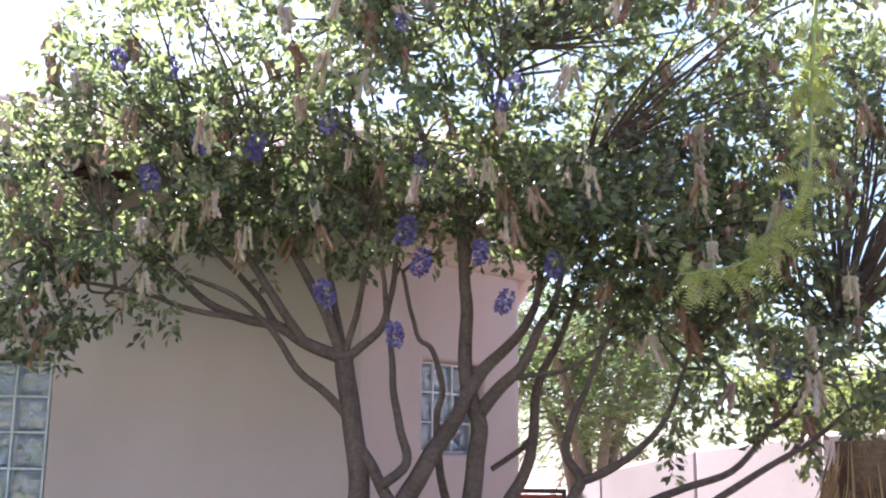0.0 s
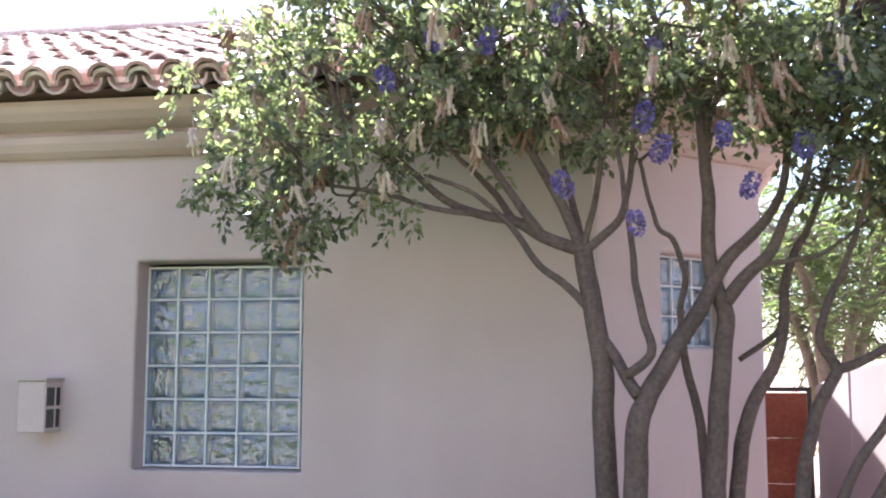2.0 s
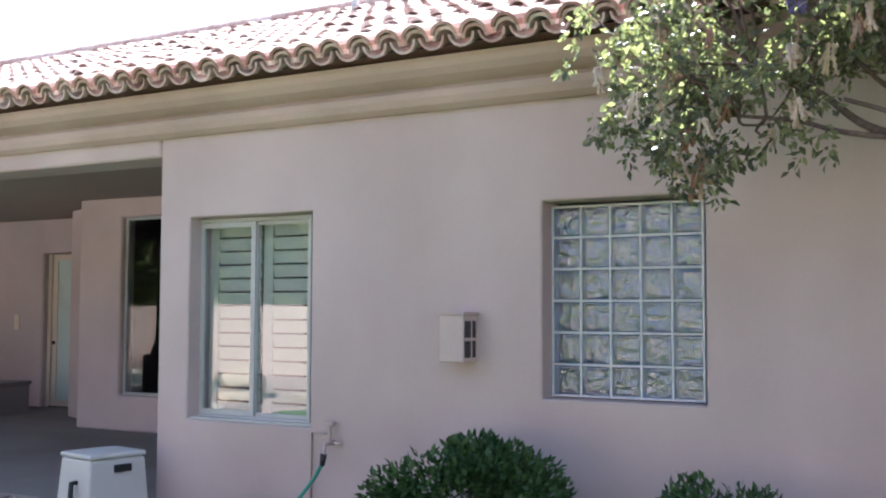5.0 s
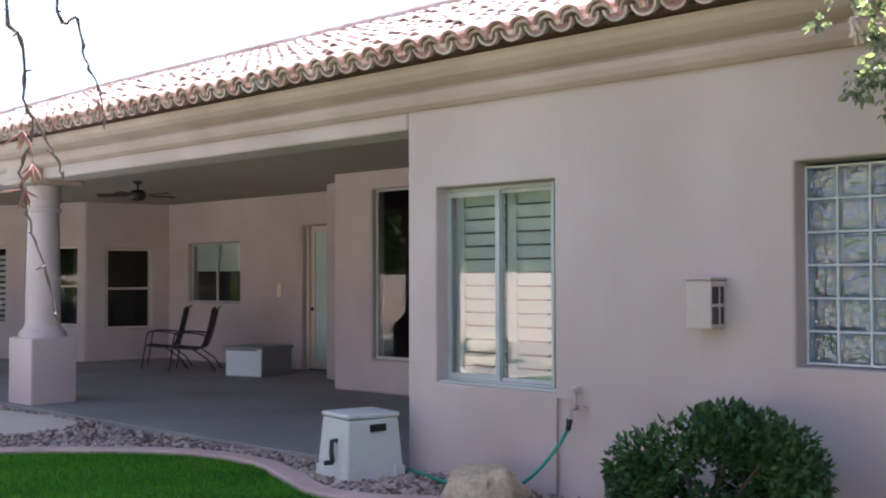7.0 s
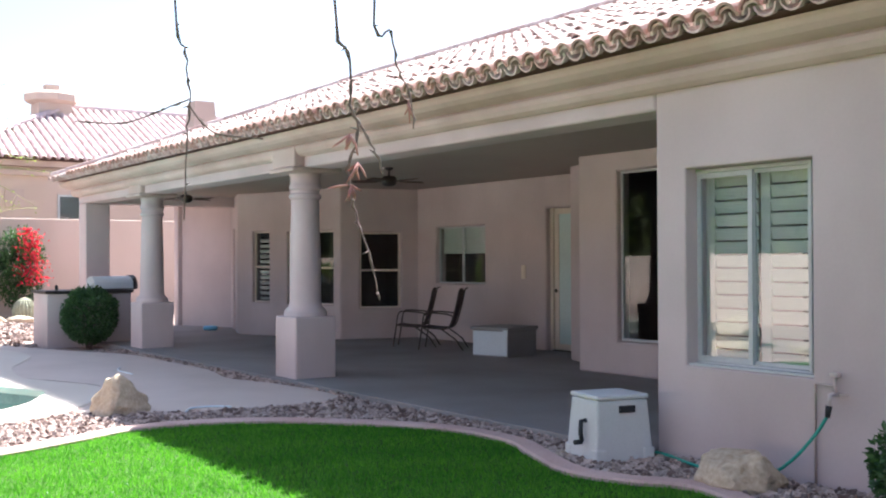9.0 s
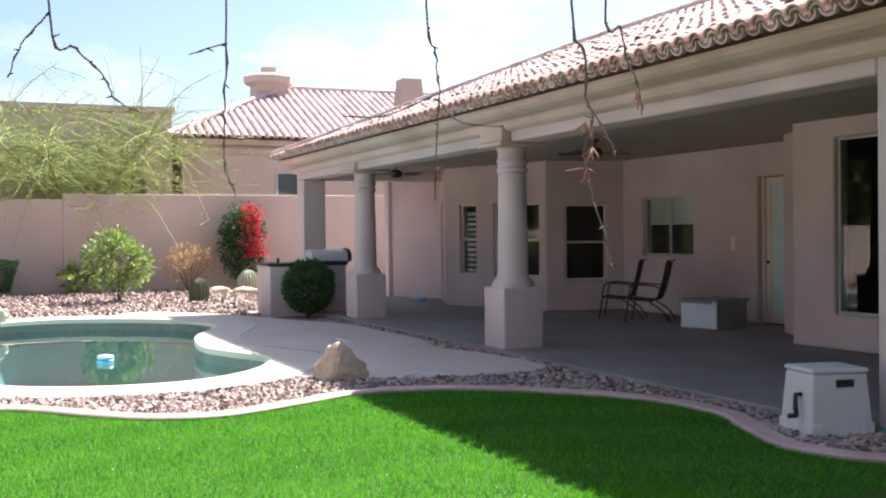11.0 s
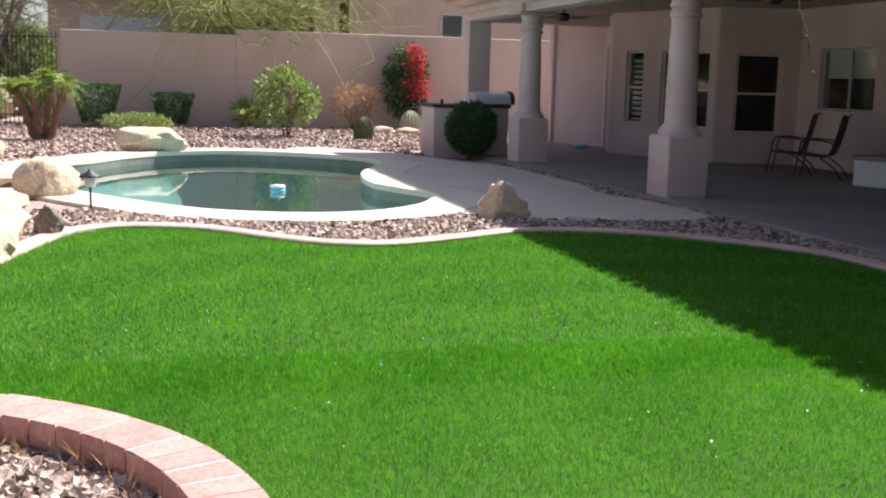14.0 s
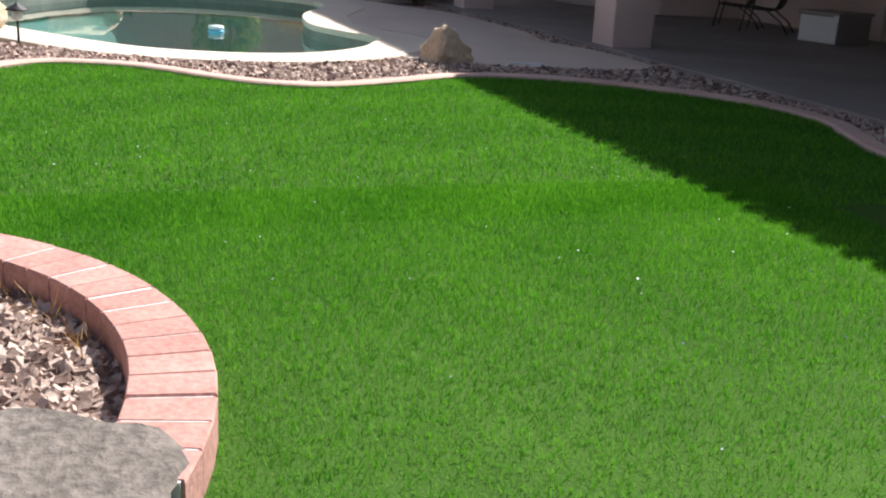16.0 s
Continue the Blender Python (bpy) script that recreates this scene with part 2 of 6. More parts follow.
WATER = clear_mat("pool_water", (0.60, 0.82, 0.80), 0.02, 0.02, 0.05, 2.2)
BASIN = mat("pool_plaster", (0.26, 0.47, 0.45), (0.35, 0.57, 0.54), 1.0, 0.8, 20, 0.1, 0.2)
WATERLINE = mat("waterline_tile", (0.10, 0.115, 0.105), (0.19, 0.20, 0.18), 5, 0.35, 30, 0.1, 0.4)
GROUT = mat("block_mortar", (0.66, 0.68, 0.70), (0.76, 0.78, 0.80), 8, 0.8, 50, 0.1)
ALU = mat("window_aluminium", (0.42, 0.43, 0.43), (0.52, 0.53, 0.53), 4, 0.45, 40, 0.05, 0.5)
BLIND = mat("shutter_white", (0.66, 0.66, 0.58), (0.74, 0.74, 0.66), 3, 0.6, 30, 0.05, 0.4)
# Near-black stands in for the darkness of rooms behind glass.
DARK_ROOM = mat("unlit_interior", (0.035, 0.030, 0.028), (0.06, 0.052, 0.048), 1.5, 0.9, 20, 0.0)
# White bathroom wall, with the room's dimness put into the colour.
PALE_ROOM = mat("dim_bathroom_wall", (0.16, 0.17, 0.18), (0.24, 0.25, 0.26), 1.5, 0.8, 20, 0.0)
PLASTIC = mat("grey_plastic", (0.54, 0.54, 0.54), (0.62, 0.62, 0.62), 3, 0.5, 60, 0.05, 0.4)
BLACK = mat("black_plastic", (0.014, 0.014, 0.016), (0.03, 0.03, 0.032), 4, 0.5, 40, 0.05, 0.4)
BRONZE = mat("bronze_tube", (0.035, 0.025, 0.022), (0.06, 0.045, 0.04), 4, 0.45, 40, 0.05, 0.5, metal=0.4)
MESH_FABRIC = mat("sling_mesh", (0.055, 0.042, 0.042), (0.10, 0.08, 0.08), 4, 0.8, 120, 0.2, 0.2)
STEEL = mat("stainless_hood", (0.60, 0.64, 0.68), (0.70, 0.74, 0.78), 2, 0.35, 30, 0.03, 0.6, metal=0.25)
HOSE = mat("hose_green", (0.02, 0.26, 0.19), (0.04, 0.36, 0.27), 6, 0.45, 50, 0.05, 0.5)
RUST = mat("gate_rust_panel", (0.24, 0.055, 0.028), (0.40, 0.12, 0.065), 2, 0.75, 22, 0.3, 0.3, stain=0.3)
WOOD_DARK = mat("fan_blade_wood", (0.05, 0.025, 0.018), (0.10, 0.05, 0.035), 4, 0.5, 40, 0.1)
CACTUS = mat("cactus_skin", (0.055, 0.075, 0.035), (0.13, 0.15, 0.08), 6, 0.8, 60, 0.4)
CACTUS_PALE = mat("cactus_pale_spines", (0.28, 0.29, 0.20), (0.46, 0.46, 0.34), 6, 0.9, 80, 0.5)
TRUNK_PALM = mat("palm_trunk", (0.10, 0.055, 0.035), (0.24, 0.15, 0.10), 8, 0.95, 40, 0.8)
CYAN = mat("pool_toy_plastic", (0.12, 0.42, 0.62), (0.20, 0.52, 0.72), 6, 0.4, 40, 0.0, 0.5)
FLOAT_WHITE = mat("float_white_plastic", (0.62, 0.70, 0.76), (0.72, 0.78, 0.82), 6, 0.4, 40, 0.0, 0.5)
CONDUIT = mat("conduit_paint", (0.49, 0.405, 0.38), (0.57, 0.475, 0.45), 4, 0.7, 40, 0.1)
IVORY = mat("switch_ivory", (0.66, 0.56, 0.44), (0.72, 0.62, 0.50), 4, 0.5, 40, 0.0, 0.4)
DOOR_PAINT = mat("door_cream_paint", (0.60, 0.50, 0.42), (0.66, 0.56, 0.47), 2, 0.55, 40, 0.05, 0.4)
FROST = mat("frosted_glass", (0.42, 0.52, 0.50), (0.52, 0.62, 0.60), 1.5, 0.35, 30, 0.05, 0.5)
VINYL_GREY = mat("deck_box_grey", (0.22, 0.215, 0.215), (0.29, 0.28, 0.28), 2, 0.6, 40, 0.05, 0.3)
VINYL_PALE = mat("deck_box_pale", (0.56, 0.60, 0.64), (0.64, 0.68, 0.72), 2, 0.6, 40, 0.05, 0.3)

# ---- builders ----


def mesh_of(bm, material, smooth=False):
    me = bpy.data.meshes.new("mesh")
    bmesh.ops.recalc_face_normals(bm, faces=bm.faces)
    bm.to_mesh(me)
    bm.free()
    for f in me.polygons:
        f.use_smooth = smooth
    me.materials.append(material)
    return me


def part(name, bm, material, parent=None, label="", smooth=False):
    me = mesh_of(bm, material, smooth) if isinstance(bm, bmesh.types.BMesh) else bm
    ob = new(name, me)
    if parent is not None:
        ob.parent = parent
    if label:
        tagged(ob, label)
    return ob


def raw_mesh(verts, faces, material, smooth=False):
    me = bpy.data.meshes.new("mesh")
    me.from_pydata(verts, [], faces)
    me.materials.append(material)
    if smooth:
        me.polygons.foreach_set("use_smooth", [True] * len(me.polygons))
    me.update()
    return me


def thing(name, label, category, group="", at=(0, 0, 0), turn=0.0):
    ob = new(name)
    ob.empty_display_size = 0.1
    ob.matrix_world = pose(*at, 0, 0, turn)
    return tagged(ob, label, category, group)


def setting(ob, label="", category=""):
    return tagged(ob, label, category, kind="structure")


def bevel(ob, width, segments=2):
    b = ob.modifiers.new("edge", "BEVEL")
    b.width, b.segments, b.limit_method, b.angle_limit = width, segments, "ANGLE", radians(40)
    return ob


def box(bm, x0, x1, y0, y1, z0, z1, m=None):
    vs = [bm.verts.new((x, y, z)) for x in (x0, x1) for y in (y0, y1) for z in (z0, z1)]
    for f in ((0, 1, 3, 2), (4, 6, 7, 5), (0, 4, 5, 1), (2, 3, 7, 6), (0, 2, 6, 4), (1, 5, 7, 3)):
        bm.faces.new([vs[i] for i in f])
    if m is not None:
        bmesh.ops.transform(bm, matrix=m, verts=vs)
    return vs


def boxed(x0, x1, y0, y1, z0, z1, m=None):
    bm = bmesh.new()
    box(bm, x0, x1, y0, y1, z0, z1, m)
    return bm


def tube(bm, points, radii, sides=7, cap=True):
    """A tapered tube along points."""
    points = [Vector(p) for p in points]
    rings, side = [], None
    for i, p in enumerate(points):
        d = (points[min(i + 1, len(points) - 1)] - points[max(i - 1, 0)]).normalized()
        if side is None:
            side = d.orthogonal().normalized()
        side = (side - d * side.dot(d)).normalized()
        up = d.cross(side)
        r = radii[i] if isinstance(radii, (list, tuple)) else radii
        rings.append([bm.verts.new(p + r * (math.cos(a) * side + math.sin(a) * up)) for a in (2 * math.pi * k / sides for k in range(sides))])
    for a, b in zip(rings, rings[1:]):
        for k in range(sides):
            bm.faces.new((a[k], a[(k + 1) % sides], b[(k + 1) % sides], b[k]))
    if cap:
        bm.faces.new(rings[0][::-1])
        bm.faces.new(rings[-1])


def lathe(bm, profile, sides=28, at=(0, 0, 0)):
    """Turned solid: profile rows of radius, height."""
    rings = [[bm.verts.new((at[0] + r * math.cos(2 * math.pi * k / sides), at[1] + r * math.sin(2 * math.pi * k / sides), at[2] + z)) for k in range(sides)] for r, z in profile]
    for a, b in zip(rings, rings[1:]):
        for k in range(sides):
            bm.faces.new((a[k], a[(k + 1) % sides], b[(k + 1) % sides], b[k]))
    bm.faces.new(rings[0][::-1])
    bm.faces.new(rings[-1])


def smooth_path(points, steps=8, closed=False):
    """A Catmull-Rom curve through points."""
    pts = [Vector((*p, 0)) if len(p) == 2 else Vector(p) for p in points]
    n, out = len(pts), []
    for i in range(n if closed else n - 1):
        p = [pts[(i + k) % n] if closed else pts[min(max(i + k, 0), n - 1)] for k in (-1, 0, 1, 2)]
        for s in range(steps):
            t = s / steps
            out.append(0.5 * ((2 * p[1]) + (p[2] - p[0]) * t + (2 * p[0] - 5 * p[1] + 4 * p[2] - p[3]) * t * t + (3 * p[1] - p[0] - 3 * p[2] + p[3]) * t ** 3))
    if not closed:
        out.append(pts[-1])
    return out


def sheet(outline, z0, z1, holes=()):
    """A flat slab between z0 and z1 with an outline and holes."""
    bm = bmesh.new()
    loops = []
    for loop in (outline, *holes):
        vs = [bm.verts.new((p[0], p[1], z1)) for p in loop]
        loops.append(vs)
        for a, b in zip(vs, vs[1:] + vs[:1]):
            bm.edges.new((a, b))
    bmesh.ops.triangle_fill(bm, use_beauty=True, use_dissolve=False, edges=bm.edges[:])
    for f in bm.faces:
        f.normal_update()
        if f.normal.z < 0:
            f.normal_flip()
    if z1 > z0:
        for vs in loops:
            low = [bm.verts.new((v.co.x, v.co.y, z0)) for v in vs]
            for i in range(len(vs)):
                k = (i + 1) % len(vs)
                bm.faces.new((vs[i], vs[k], low[k], low[i]))
    return bm


def sweep(path, profile, closed=False):
    """A profile of (out, z) swept along a plan path with mitred corners; out is to the right of the way."""
    pts = [Vector((p[0], p[1])) for p in path]
    n, bm, rings = len(pts), bmesh.new(), []
    for i, p in enumerate(pts):
        a = pts[i - 1] if closed or i else None
        b = pts[(i + 1) % n] if closed or i < n - 1 else None
        d0 = (p - a).normalized() if a is not None else (b - p).normalized()
        d1 = (b - p).normalized() if b is not None else d0
        n0, n1 = Vector((d0.y, -d0.x)), Vector((d1.y, -d1.x))
        out = (n0 + n1).normalized()
        out = out / max(0.4, out.dot(n0))
        rings.append([bm.verts.new((p.x + o * out.x, p.y + o * out.y, z)) for o, z in profile])
    m = len(profile)
    for i in range(n if closed else n - 1):
        a, b = rings[i], rings[(i + 1) % n]
        for k in range(m):
            bm.faces.new((a[k], b[k], b[(k + 1) % m], a[(k + 1) % m]))
    if not closed:
        bm.faces.new(rings[0])
        bm.faces.new(rings[-1][::-1])
    return bm


def wall_panel(length, height, thick, holes=(), base=0.0):
    """A wall along local x from 0 to length, face at y = 0, going back to y = thick, with rectangular holes (x0, x1, z0, z1)."""
    xs = sorted({0.0, length, *(h[0] for h in holes), *(h[1] for h in holes)})
    zs = sorted({base, height, *(h[2] for h in holes), *(h[3] for h in holes)})
    solid = {(i, k) for i in range(len(xs) - 1) for k in range(len(zs) - 1) if not any(h[0] <= (xs[i] + xs[i + 1]) / 2 <= h[1] and h[2] <= (zs[k] + zs[k + 1]) / 2 <= h[3] for h in holes)}
    bm, made = bmesh.new(), {}

    def v(i, y, k):
        if (i, y, k) not in made:
            made[i, y, k] = bm.verts.new((xs[i], y, zs[k]))
        return made[i, y, k]

    for i, k in solid:
        bm.faces.new((v(i, 0, k), v(i + 1, 0, k), v(i + 1, 0, k + 1), v(i, 0, k + 1)))
        bm.faces.new((v(i, thick, k), v(i, thick, k + 1), v(i + 1, thick, k + 1), v(i + 1, thick, k)))
        for (di, dk), (a, b) in {(-1, 0): ((i, k), (i, k + 1)), (1, 0): ((i + 1, k), (i + 1, k + 1)), (0, -1): ((i, k), (i + 1, k)), (0, 1): ((i, k + 1), (i + 1, k + 1))}.items():
            if (i + di, k + dk) not in solid:
                bm.faces.new((v(a[0], 0, a[1]), v(b[0], 0, b[1]), v(b[0], thick, b[1]), v(a[0], thick, a[1])))
    return bm


def wall_between(name, p, q, height, thick=0.25, holes=(), base=-0.1, material=None, label="", round_edge=0.03):
    """A wall whose outer face runs from p to q with the outside on its right."""
    p, q = Vector(p), Vector(q)
    d = q - p
    ob = part(name, wall_panel(d.length, height, thick, holes, base), material or STUCCO)
    ob.matrix_world = pose(p.x, p.y, 0, 0, 0, math.degrees(math.atan2(d.y, d.x)))
    if round_edge:
        bevel(ob, round_edge, 3)
    return setting(ob, label, "wall")


def blades(count, spot, size, rng, bend=0.4, width=0.3, tilt=0.5, fold=False):
    """Many leaves: spot() gives a place and a normal-ish way; each leaf is a bent strip of two quads."""
    verts, faces = [], []
    for _ in range(count):
        p, way = spot()
        s = size * rng.uniform(0.65, 1.3)
        w = Vector((rng.gauss(0, 1), rng.gauss(0, 1), rng.gauss(0, 1))).normalized()
        d = (Vector(way) + tilt * w).normalized()
        side = d.cross(Vector((rng.gauss(0, 1), rng.gauss(0, 1), rng.gauss(0, 1)))).normalized() * (s * width * 0.5)
        nrm = d.cross(side).normalized() * (s * bend * 0.35)
        n = len(verts)
        verts += [p - side * 0.25, p + side * 0.25, p + d * s * 0.5 + side + nrm, p + d * s * 0.5 - side + nrm, p + d * s + side * 0.15, p + d * s - side * 0.15]
        faces += [(n, n + 1, n + 2, n + 3), (n + 3, n + 2, n + 4, n + 5)]
    return verts, faces

# ---- large structure: ground, lawn, pool ----
GROUND = -0.08
POOL = smooth_path([(-14.86, -7.62), (-13.5, -6.72), (-12.7, -5.97), (-12.36, -5.06), (-12.48, -4.26), (-13.05, -3.6), (-13.75, -3.22), (-14.3, -3.05), (-15.1, -3.35), (-15.9, -3.58), (-17.0, -3.5), (-17.9, -3.3), (-18.75, -2.95), (-19.7, -2.62), (-20.9, -2.76), (-22.0, -3.71), (-22.6, -5.02), (-22.3, -6.2), (-21.3, -7.1), (-20.1, -7.7), (-19.2, -8.3), (-17.6, -8.5), (-16.0, -8.2)], 6, True)
COPE_OUT = 0.72


def offset_loop(loop, d):
    out, n = [], len(loop)
    for i, p in enumerate(loop):
        t = (loop[(i + 1) % n] - loop[i - 1]).normalized()
        out.append(p + Vector((-t.y, t.x, 0)) * d)
    return out


turning = sum(a.x * b.y - b.x * a.y for a, b in zip(POOL, POOL[1:] + POOL[:1]))
OUTWARD = -1 if turning > 0 else 1
POOL_EDGE = offset_loop(POOL, OUTWARD * COPE_OUT)
ground = part("ground", sheet([(-900, -900), (900, -900), (900, 900), (-900, 900)], GROUND, GROUND, [offset_loop(POOL, OUTWARD * 0.2)]), GRAVEL_BED)
if ground.data.polygons[0].normal.z < 0:
    ground.data.flip_normals()
setting(ground, "pinkish-tan crushed gravel over the whole yard", "ground")

coping = part("pool_coping", sheet(POOL_EDGE, -0.115, -0.03, [POOL]), COPING)
bevel(coping, 0.02, 2)
setting(coping, "pale rounded concrete coping round the pool", "pool edge")
basin_bm = bmesh.new()
tile_band = part("waterline_tile", sheet(offset_loop(POOL, OUTWARD * 0.06), -0.50, -0.12, [offset_loop(POOL, OUTWARD * 0.012)]), WATERLINE)
setting(tile_band, "dark tiled band at the pool's waterline", "pool edge")
deep = offset_loop(POOL, -OUTWARD * 0.25)
rim = [basin_bm.verts.new((p.x, p.y, -0.45)) for p in offset_loop(POOL, OUTWARD * 0.04)]
mid = [basin_bm.verts.new((p.x, p.y, -0.7)) for p in POOL]
low = [basin_bm.verts.new((p.x, p.y, -1.25)) for p in deep]
for ring_a, ring_b in ((rim, mid), (mid, low)):
    for i in range(len(rim)):
        k = (i + 1) % len(rim)
        basin_bm.faces.new((ring_a[i], ring_a[k], ring_b[k], ring_b[i]))
basin_bm.faces.new(low)
basin = part("pool_basin", basin_bm, BASIN)
setting(basin, "green-grey plastered pool basin under the water", "pool")
water_ob = part("water", sheet(offset_loop(POOL, OUTWARD * 0.03), -0.25, -0.25), WATER)
if water_ob.data.polygons[0].normal.z < 0:
    water_ob.data.flip_normals()
water_ob.visible_shadow = False
setting(water_ob, "calm clear greenish pool water", "water")

DECK_LINE = smooth_path([(-14.4, -2.3), (-13.0, -3.0), (-12.2, -3.2), (-11.75, -2.6), (-11.52, -1.9), (-11.4, -1.05), (-11.65, -0.42), (-12.2, -0.27), (-13.4, -0.36), (-14.3, -0.58), (-14.9, -0.5), (-15.6, -0.36), (-17.1, -0.38), (-18.9, -0.46), (-20.2, -1.0), (-22.5, -1.9), (-24.0, -3.2), (-23.0, -3.9), (-20.4, -2.6), (-18.5, -2.45), (-16.5, -2.9), (-15.2, -2.45)], 6, True)
deck = part("pool_deck", sheet(DECK_LINE, GROUND - 0.02, -0.045), DECK)
bevel(deck, 0.015, 2)
setting(deck, "beige coated concrete pool deck with a curving edge", "pavement")

LAWN_EDGE = smooth_path([(-3.0, -13.0), (-5.5, -12.3), (-7.4, -10.2), (-9.0, -8.15), (-9.8, -7.8), (-10.5, -7.62), (-11.1, -7.4), (-11.42, -6.95), (-11.2, -6.25), (-10.51, -5.63), (-10.1, -5.16), (-9.97, -4.56), (-10.3, -3.8), (-10.62, -3.2), (-10.68, -2.6), (-10.4, -1.9), (-9.6, -1.12), (-8.9, -0.74), (-8.1, -0.7), (-7.49, -0.93), (-6.8, -1.17), (-6.3, -1.08), (-5.76, -0.85), (-4.6, -1.3), (-3.0, -1.9), (-0.5, -2.6), (3.0, -2.8), (5.0, -5.0), (4.5, -11.0)], 6, True)
lawn = part("lawn", sheet(LAWN_EDGE, GROUND - 0.02, -0.06), TURF)
setting(lawn, "close-mown bright green lawn", "lawn")
curb = part("lawn_curb", sweep(LAWN_EDGE, [(-0.18, -0.12), (-0.18, -0.035), (-0.16, -0.02), (0.0, -0.02), (0.02, -0.035), (0.02, -0.12)], True), CURB, smooth=False)
setting(curb, "pinkish extruded concrete curb round the lawn", "kerb")

apron = part("curb_apron", sheet(smooth_path([(-11.9, -7.5), (-12.5, -6.95), (-12.0, -6.25), (-11.3, -5.6), (-10.75, -5.35), (-10.62, -5.55), (-11.3, -6.2), (-11.55, -6.95), (-11.3, -7.4)], 4, True), GROUND - 0.02, -0.05), CURB)
setting(apron, "pinkish concrete apron between lawn curb and pool coping", "pavement")
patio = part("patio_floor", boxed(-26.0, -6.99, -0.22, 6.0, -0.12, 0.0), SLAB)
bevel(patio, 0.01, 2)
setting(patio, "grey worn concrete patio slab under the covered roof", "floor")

# ---- the house ----
TOP = 3.16
C0, C1 = (-0.85, 0.0), (0.193, 1.04)
wall_main = wall_between("wall_south", (-6.99, 0), C0, TOP, 0.3, [(0.315, 1.50, 0.69, 2.26), (3.335, 4.40, 0.975, 2.245)], material=STUCCO, label="long pinkish-beige stucco house wall with rounded window reveals", round_edge=0.045)
wall_between("wall_corner", C0, C1, TOP, 0.3, [(0.55, 1.1, 1.72, 2.29)], label="angled stucco wall at the house corner")
wall_between("wall_east", C1, (0.193, 6.5), TOP, 0.3, label="stucco end wall of the house")
wall_between("wall_wing_end", (-6.99, 4.6), (-6.99, 0.302), TOP, 0.3, label="stucco wall closing the covered patio")
# patio back walls
NOOK0, NOOK1 = (-11.95, 3.60), (-7.0, 3.72)
wall_between("wall_nook", NOOK0, NOOK1, TOP, 0.25, [(0.73, 4.2, 0.45, 2.74)], base=0.0, label="stucco wall with a tall dark window under the patio roof")
wall_between("wall_nook_return", (-12.83, 4.4), (-11.952, 3.602), TOP, 0.25, base=0.0, label="short angled stucco return wall")
wall_between("wall_nook_step", (-13.26, 4.59), (-12.832, 4.402), TOP, 0.25, base=0.0, label="narrow stucco wall beside the back door")
BACK0, BACK1 = (-18.82, 5.4), (-13.0, 5.4)
wall_between("wall_back", BACK0, BACK1, TOP, 0.25, [(4.01, 4.91, 0.0, 2.44), (0.67, 2.27, 1.1, 2.2)], base=0.0, label="stucco back wall of the covered patio")
wall_between("wall_back_return", (-13.258, 5.398), (-13.258, 4.592), TOP, 0.25, base=0.0, label="stucco return beside the back door")
BAY_L0, BAY_R0, BAY_R1 = (-22.1, 2.95), (-19.2, 3.85), (-18.82, 5.4)
wall_between("wall_bay_right", BAY_R0, (-18.757, 5.658), TOP, 0.25, [(0.4, 1.26, 0.6, 2.12)], base=0.0, label="angled bay wall with a shuttered window")
wall_between("wall_bay_front", BAY_L0, BAY_R0, TOP, 0.25, [(0.476, 0.986, 0.68, 2.18), (1.52, 2.83, 0.66, 2.16)], base=0.0, label="front wall of the window bay")
FAR0, FAR1 = (-24.3, 3.75), (-22.102, 2.952)
wall_between("wall_bay_left", FAR0, FAR1, TOP, 0.25, [(0.7, 1.6, 0.0, 2.3)], base=0.0, label="stucco wall with a cream patio door")
wall_between("wall_far_back", (-26.0, 3.0), (-24.12, 3.83), TOP, 0.25, base=-0.1, label="stucco end wall of the covered patio")
wall_between("wall_west", (-26.0, 9.0), (-26.0, 3.002), TOP, 0.25, base=-0.1, label="stucco house wall beyond the patio")

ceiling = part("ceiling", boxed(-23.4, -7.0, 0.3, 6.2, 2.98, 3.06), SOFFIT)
setting(ceiling, "beige stucco patio ceiling, coloured darker for shade", "ceiling")
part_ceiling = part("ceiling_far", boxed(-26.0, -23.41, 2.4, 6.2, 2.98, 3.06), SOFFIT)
setting(part_ceiling, "end of the beige stucco patio ceiling, coloured darker for shade", "ceiling")
beam = part("patio_beam", boxed(-23.5, -7.0, 0.0, 0.42, 2.76, TOP), STUCCO)
bevel(beam, 0.03, 3)
setting(beam, "stuccoed beam over the patio columns", "beam")
beam_end = part("patio_beam_end", boxed(-23.5, -23.08, 0.425, 5.1, 2.76, TOP), STUCCO)
setting(beam_end, "stuccoed end beam of the patio roof", "beam")
CORNICE = [(-0.02, 2.9), (0.05, 2.9), (0.10, 2.93), (0.13, 2.975), (0.13, 3.02), (0.10, 3.055), (0.16, 3.065), (0.25, 3.09), (0.305, 3.13), (0.32, 3.17), (0.32, 3.2), (-0.02, 3.2)]
cornice = part("eave_cornice", sweep([(-23.5, 3.5), (-23.5, 0.0), C0, C1, (0.193, 5.0)], CORNICE), STUCCO_TRIM)
setting(cornice, "rounded two-band stucco cornice under the eave", "cornice")

